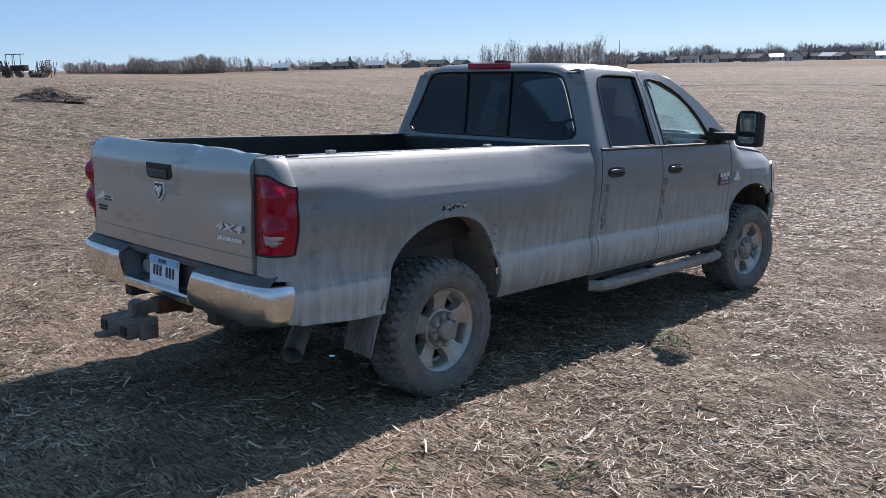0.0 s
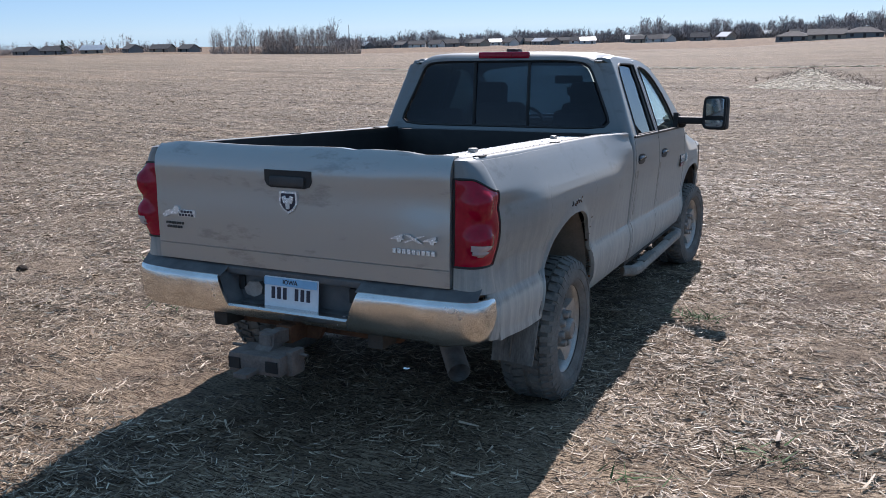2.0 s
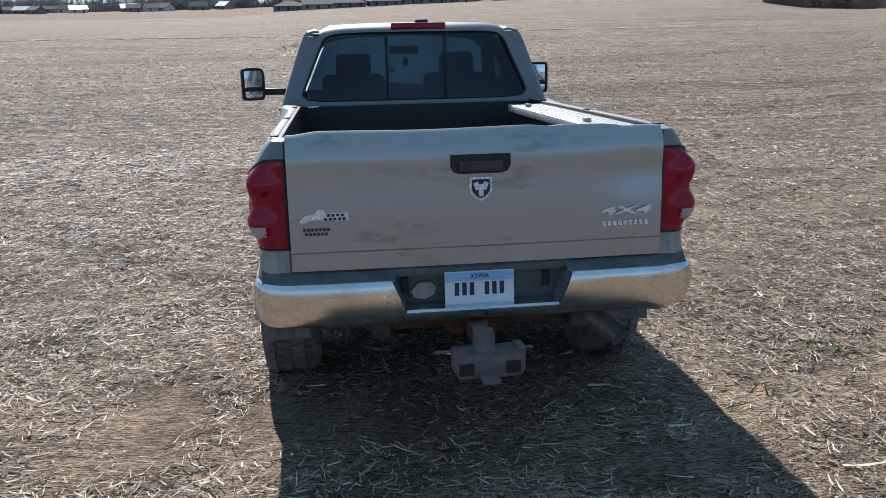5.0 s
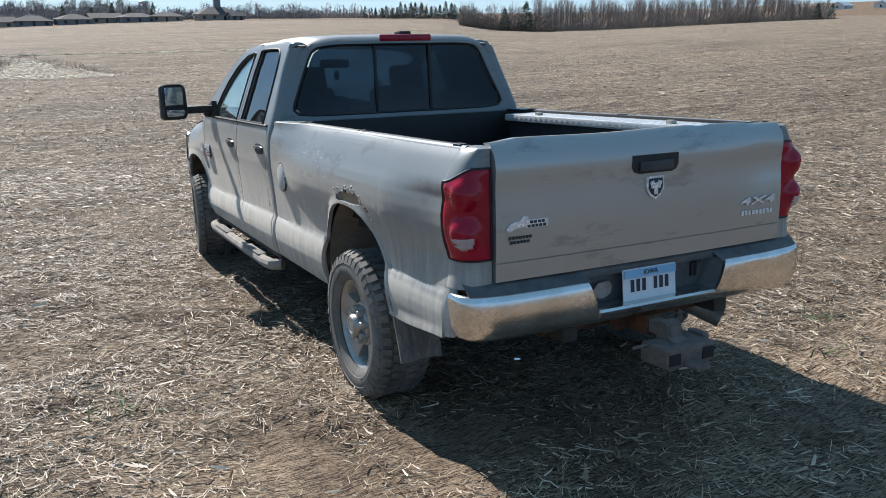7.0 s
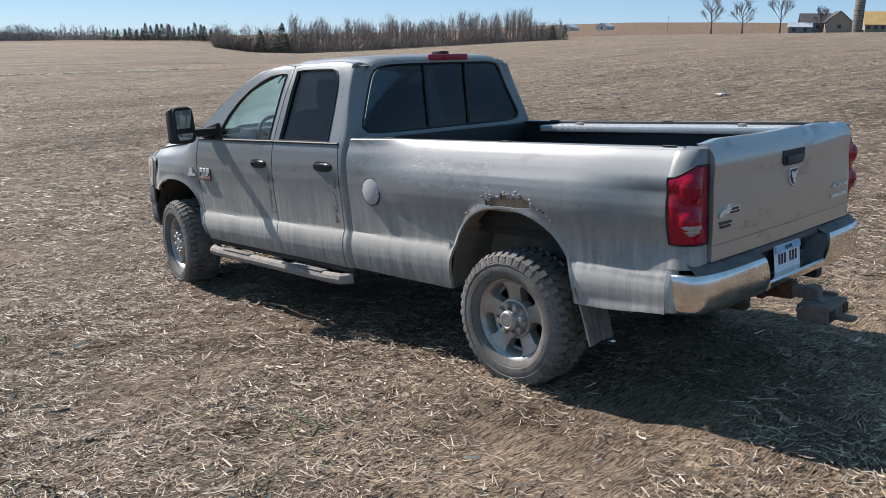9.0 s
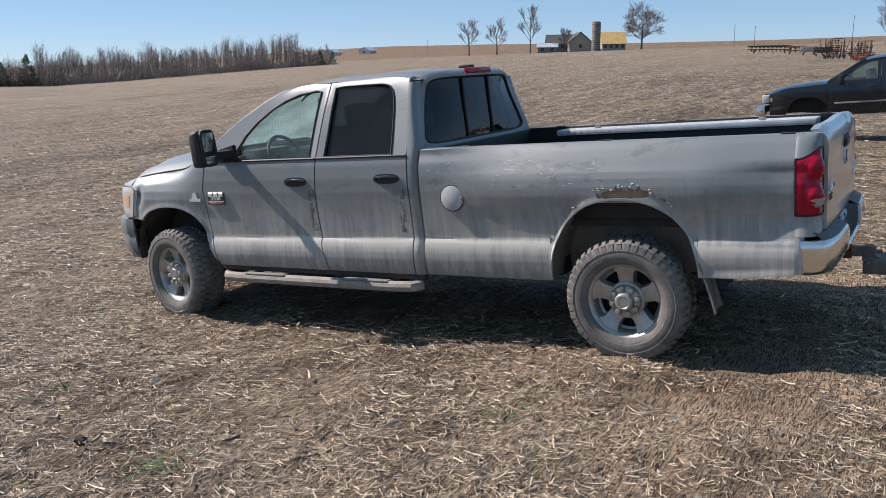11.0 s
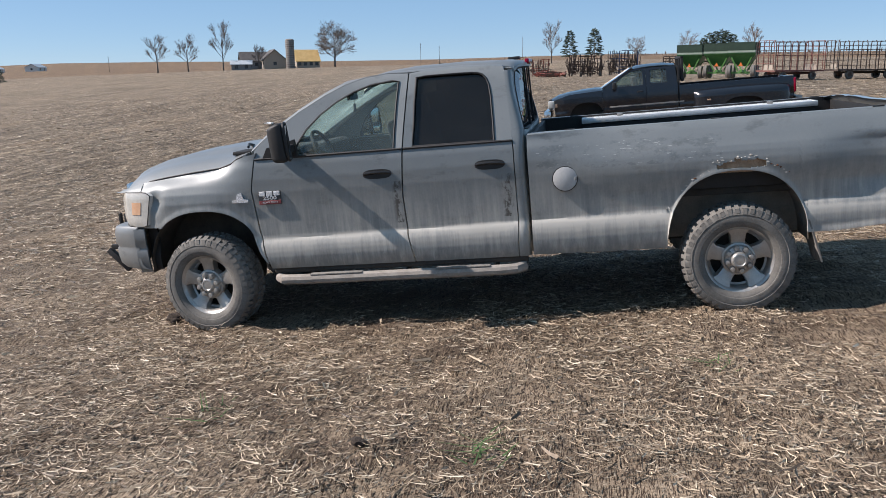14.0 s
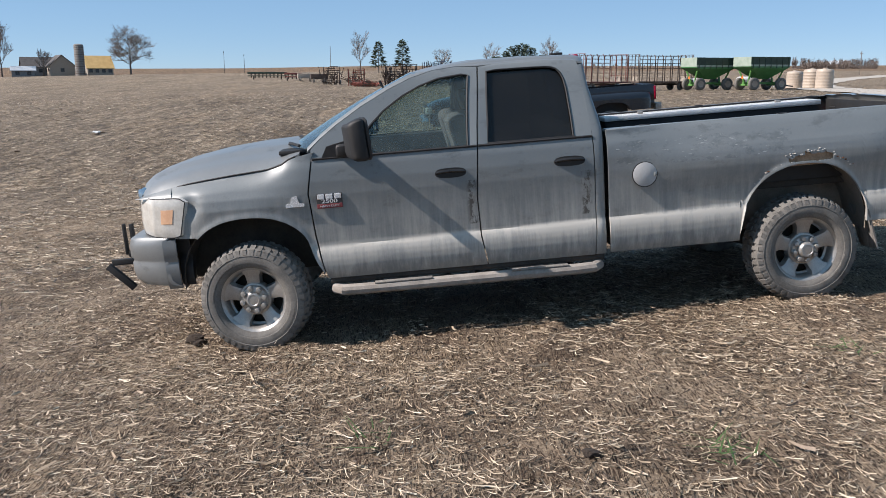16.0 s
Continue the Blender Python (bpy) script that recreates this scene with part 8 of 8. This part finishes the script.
def ground_clutter():
    rng = random.Random(9)
    # brush pile on the field
    p = Vector((-42.0, 15.2, float(ground_z(-42.0, 15.2))))
    t = Twigs()
    for k in range(2600):
        x, y = rng.gauss(0, 1.35), rng.gauss(0, 0.75)
        h = max(0.05, 0.62 * math.exp(-(x / 1.9) ** 2 - y * y))
        a = rng.uniform(0, 6.283)
        q = Vector((x, y, rng.uniform(0.4, 1.05) * h))
        t.stick(q, q + Vector((math.cos(a), math.sin(a), rng.gauss(0, 0.35))) * rng.uniform(0.06, 0.28), 0.016, 0.009)
    pile = t.mesh("brush_pile", SCRUB, None)
    pile.matrix_basis = Matrix.Translation(p)
    tagged(pile, "low pile of brown brush and dark soil on the stubble", "brush pile", kind="stuff")
    for k in range(7):
        bm = bmesh.new()
        bmesh.ops.create_icosphere(bm, subdivisions=4, radius=1)
        for v in bm.verts:
            v.co *= 0.8 + 0.30 * noise.noise(v.co * 1.7 + Vector((k * 7, 0, 0))) + 0.14 * noise.noise(v.co * 6 + Vector((k * 3, 1, 0)))
        x, y = -43.6 + k * 0.62 + rng.gauss(0, 0.15), 14.9 + 0.14 * k + rng.gauss(0, 0.2)
        s = (0.95, 0.75, (0.38, 0.50, 0.42, 0.58, 0.62, 0.44, 0.34)[k])
        ob = part("soil_heap", bm, SOIL, None, "dark heap of turned soil in the brush", 60)
        ob.matrix_basis = Matrix.Translation((x, y, float(ground_z(x, y)) + 0.02)) @ Matrix.Diagonal((*s, 1))
        tagged(ob, category="soil heap")
    # pale grass strip along a waterway and a pale patch
    def tufts(name, label, n, place, h0, h1, mat, w=0.05):
        v, f = [], []
        for k in range(n):
            x, y = place()
            z = float(ground_z(x, y, False))
            h, a = rng.uniform(h0, h1), rng.uniform(0, 6.283)
            dx, dy = math.cos(a) * w, math.sin(a) * w
            lx, ly = rng.gauss(0, 1.6) * h, rng.gauss(0, 1.6) * h
            i = len(v)
            v += [(x - dx, y - dy, z + 0.02), (x + dx, y + dy, z + 0.02), (x + lx, y + ly, z + h)]
            f.append((i, i + 1, i + 2))
        me = bpy.data.meshes.new(name)
        me.from_pydata(v, [], f)
        tagged(finish(name, me, mat, None, smooth=0), label, "grass", kind="stuff")
    def strip():
        x = rng.uniform(-60, 48)
        y = 104 - 0.0015 * (x - 10) ** 2 + rng.gauss(0, 0.55) + 1.2 * math.sin(x * 0.13)
        return x, y
    tufts("grass_strip", "thin pale strip of dry grass across the field", 8000, strip, 0.05, 0.09, PALEGRASS, 0.30)
    def blot():
        k = rng.random() ** 1.5
        x = -1.6 * k + 0.4 + rng.uniform(-1, 1) * (5.0 - 4.2 * k)
        return x + rng.gauss(0, 0.25), 68.4 + 29 * k + 0.07 * (x - 0.6) ** 2 * (1 - k) + rng.gauss(0, 0.5)
    def verge():
        k = rng.random()
        if rng.random() < 0.55:
            return -4.6 + 4.6 * k + rng.gauss(0, 0.8), 80 + 22 * k + rng.gauss(0, 2.5)
        return 5.2 - 4.6 * k + rng.gauss(0, 0.8), 71.5 + 22 * k + rng.gauss(0, 2.5)
    tufts("grass_patch", "pale matted patch of dry grass in the field", 14000, blot, 0.012, 0.04, PALEGRASS, 0.17)
    tufts("grass_patch", "dark dry weeds at the edge of the pale patch", 650, verge, 0.10, 0.5, SCRUB, 0.03)
    # clods thrown up beside the front wheel
    for k, (x, y, r) in enumerate(((-0.60, 4.64, 0.075), (-0.72, 4.58, 0.05), (-3.4, 2.2, 0.04), (-4.1, 0.6, 0.05))):
        bm = bmesh.new()
        bmesh.ops.create_icosphere(bm, subdivisions=2, radius=1)
        for v in bm.verts:
            v.co *= 0.8 + 0.5 * noise.noise(v.co * 1.6 + Vector((k * 5, 1, 0)))
        ob = part("mud_clod", bm, SOIL, None, "dark lump of soil on the stubble", 60)
        ob.matrix_basis = Matrix.Translation((x, y, float(ground_z(x, y)) + r * 0.45)) @ Matrix.Diagonal((r, r * 1.2, r * 0.75, 1))
        tagged(ob, category="clod")
    # small green weeds
    for x, y, n in ((1.42, 1.93, 90), (-3.45, 1.55, 26), (-2.2, 0.3, 18), (2.1, -0.4, 22), (1.5, -0.9, 14), (-2.9, 3.2, 16)):
        c = (x, y)
        tufts("weed", "small green weed sprouting through the stubble", n, lambda: (c[0] + rng.gauss(0, 0.085), c[1] + rng.gauss(0, 0.06)), 0.03, 0.10, GREENGRASS, 0.006)
    # a scrap of white plastic
    bm = bmesh.new()
    bmesh.ops.create_grid(bm, x_segments=8, y_segments=6, size=0.5)
    for v in bm.verts:
        v.co = Vector((v.co.x * 0.55, v.co.y * 0.3, 0.07 + 0.09 * noise.noise(v.co * 4)))
    ob = bmesh.ops.solidify(bm, geom=bm.faces[:], thickness=0.01)
    sc = part("plastic_scrap", bm, WHITEP, None, "crumpled white plastic scrap on the stubble", 60)
    sc.matrix_basis = Matrix.Translation((31.4, 16.3, float(ground_z(31.4, 16.3)) + 0.02))
    tagged(sc, category="litter")


ground_clutter()
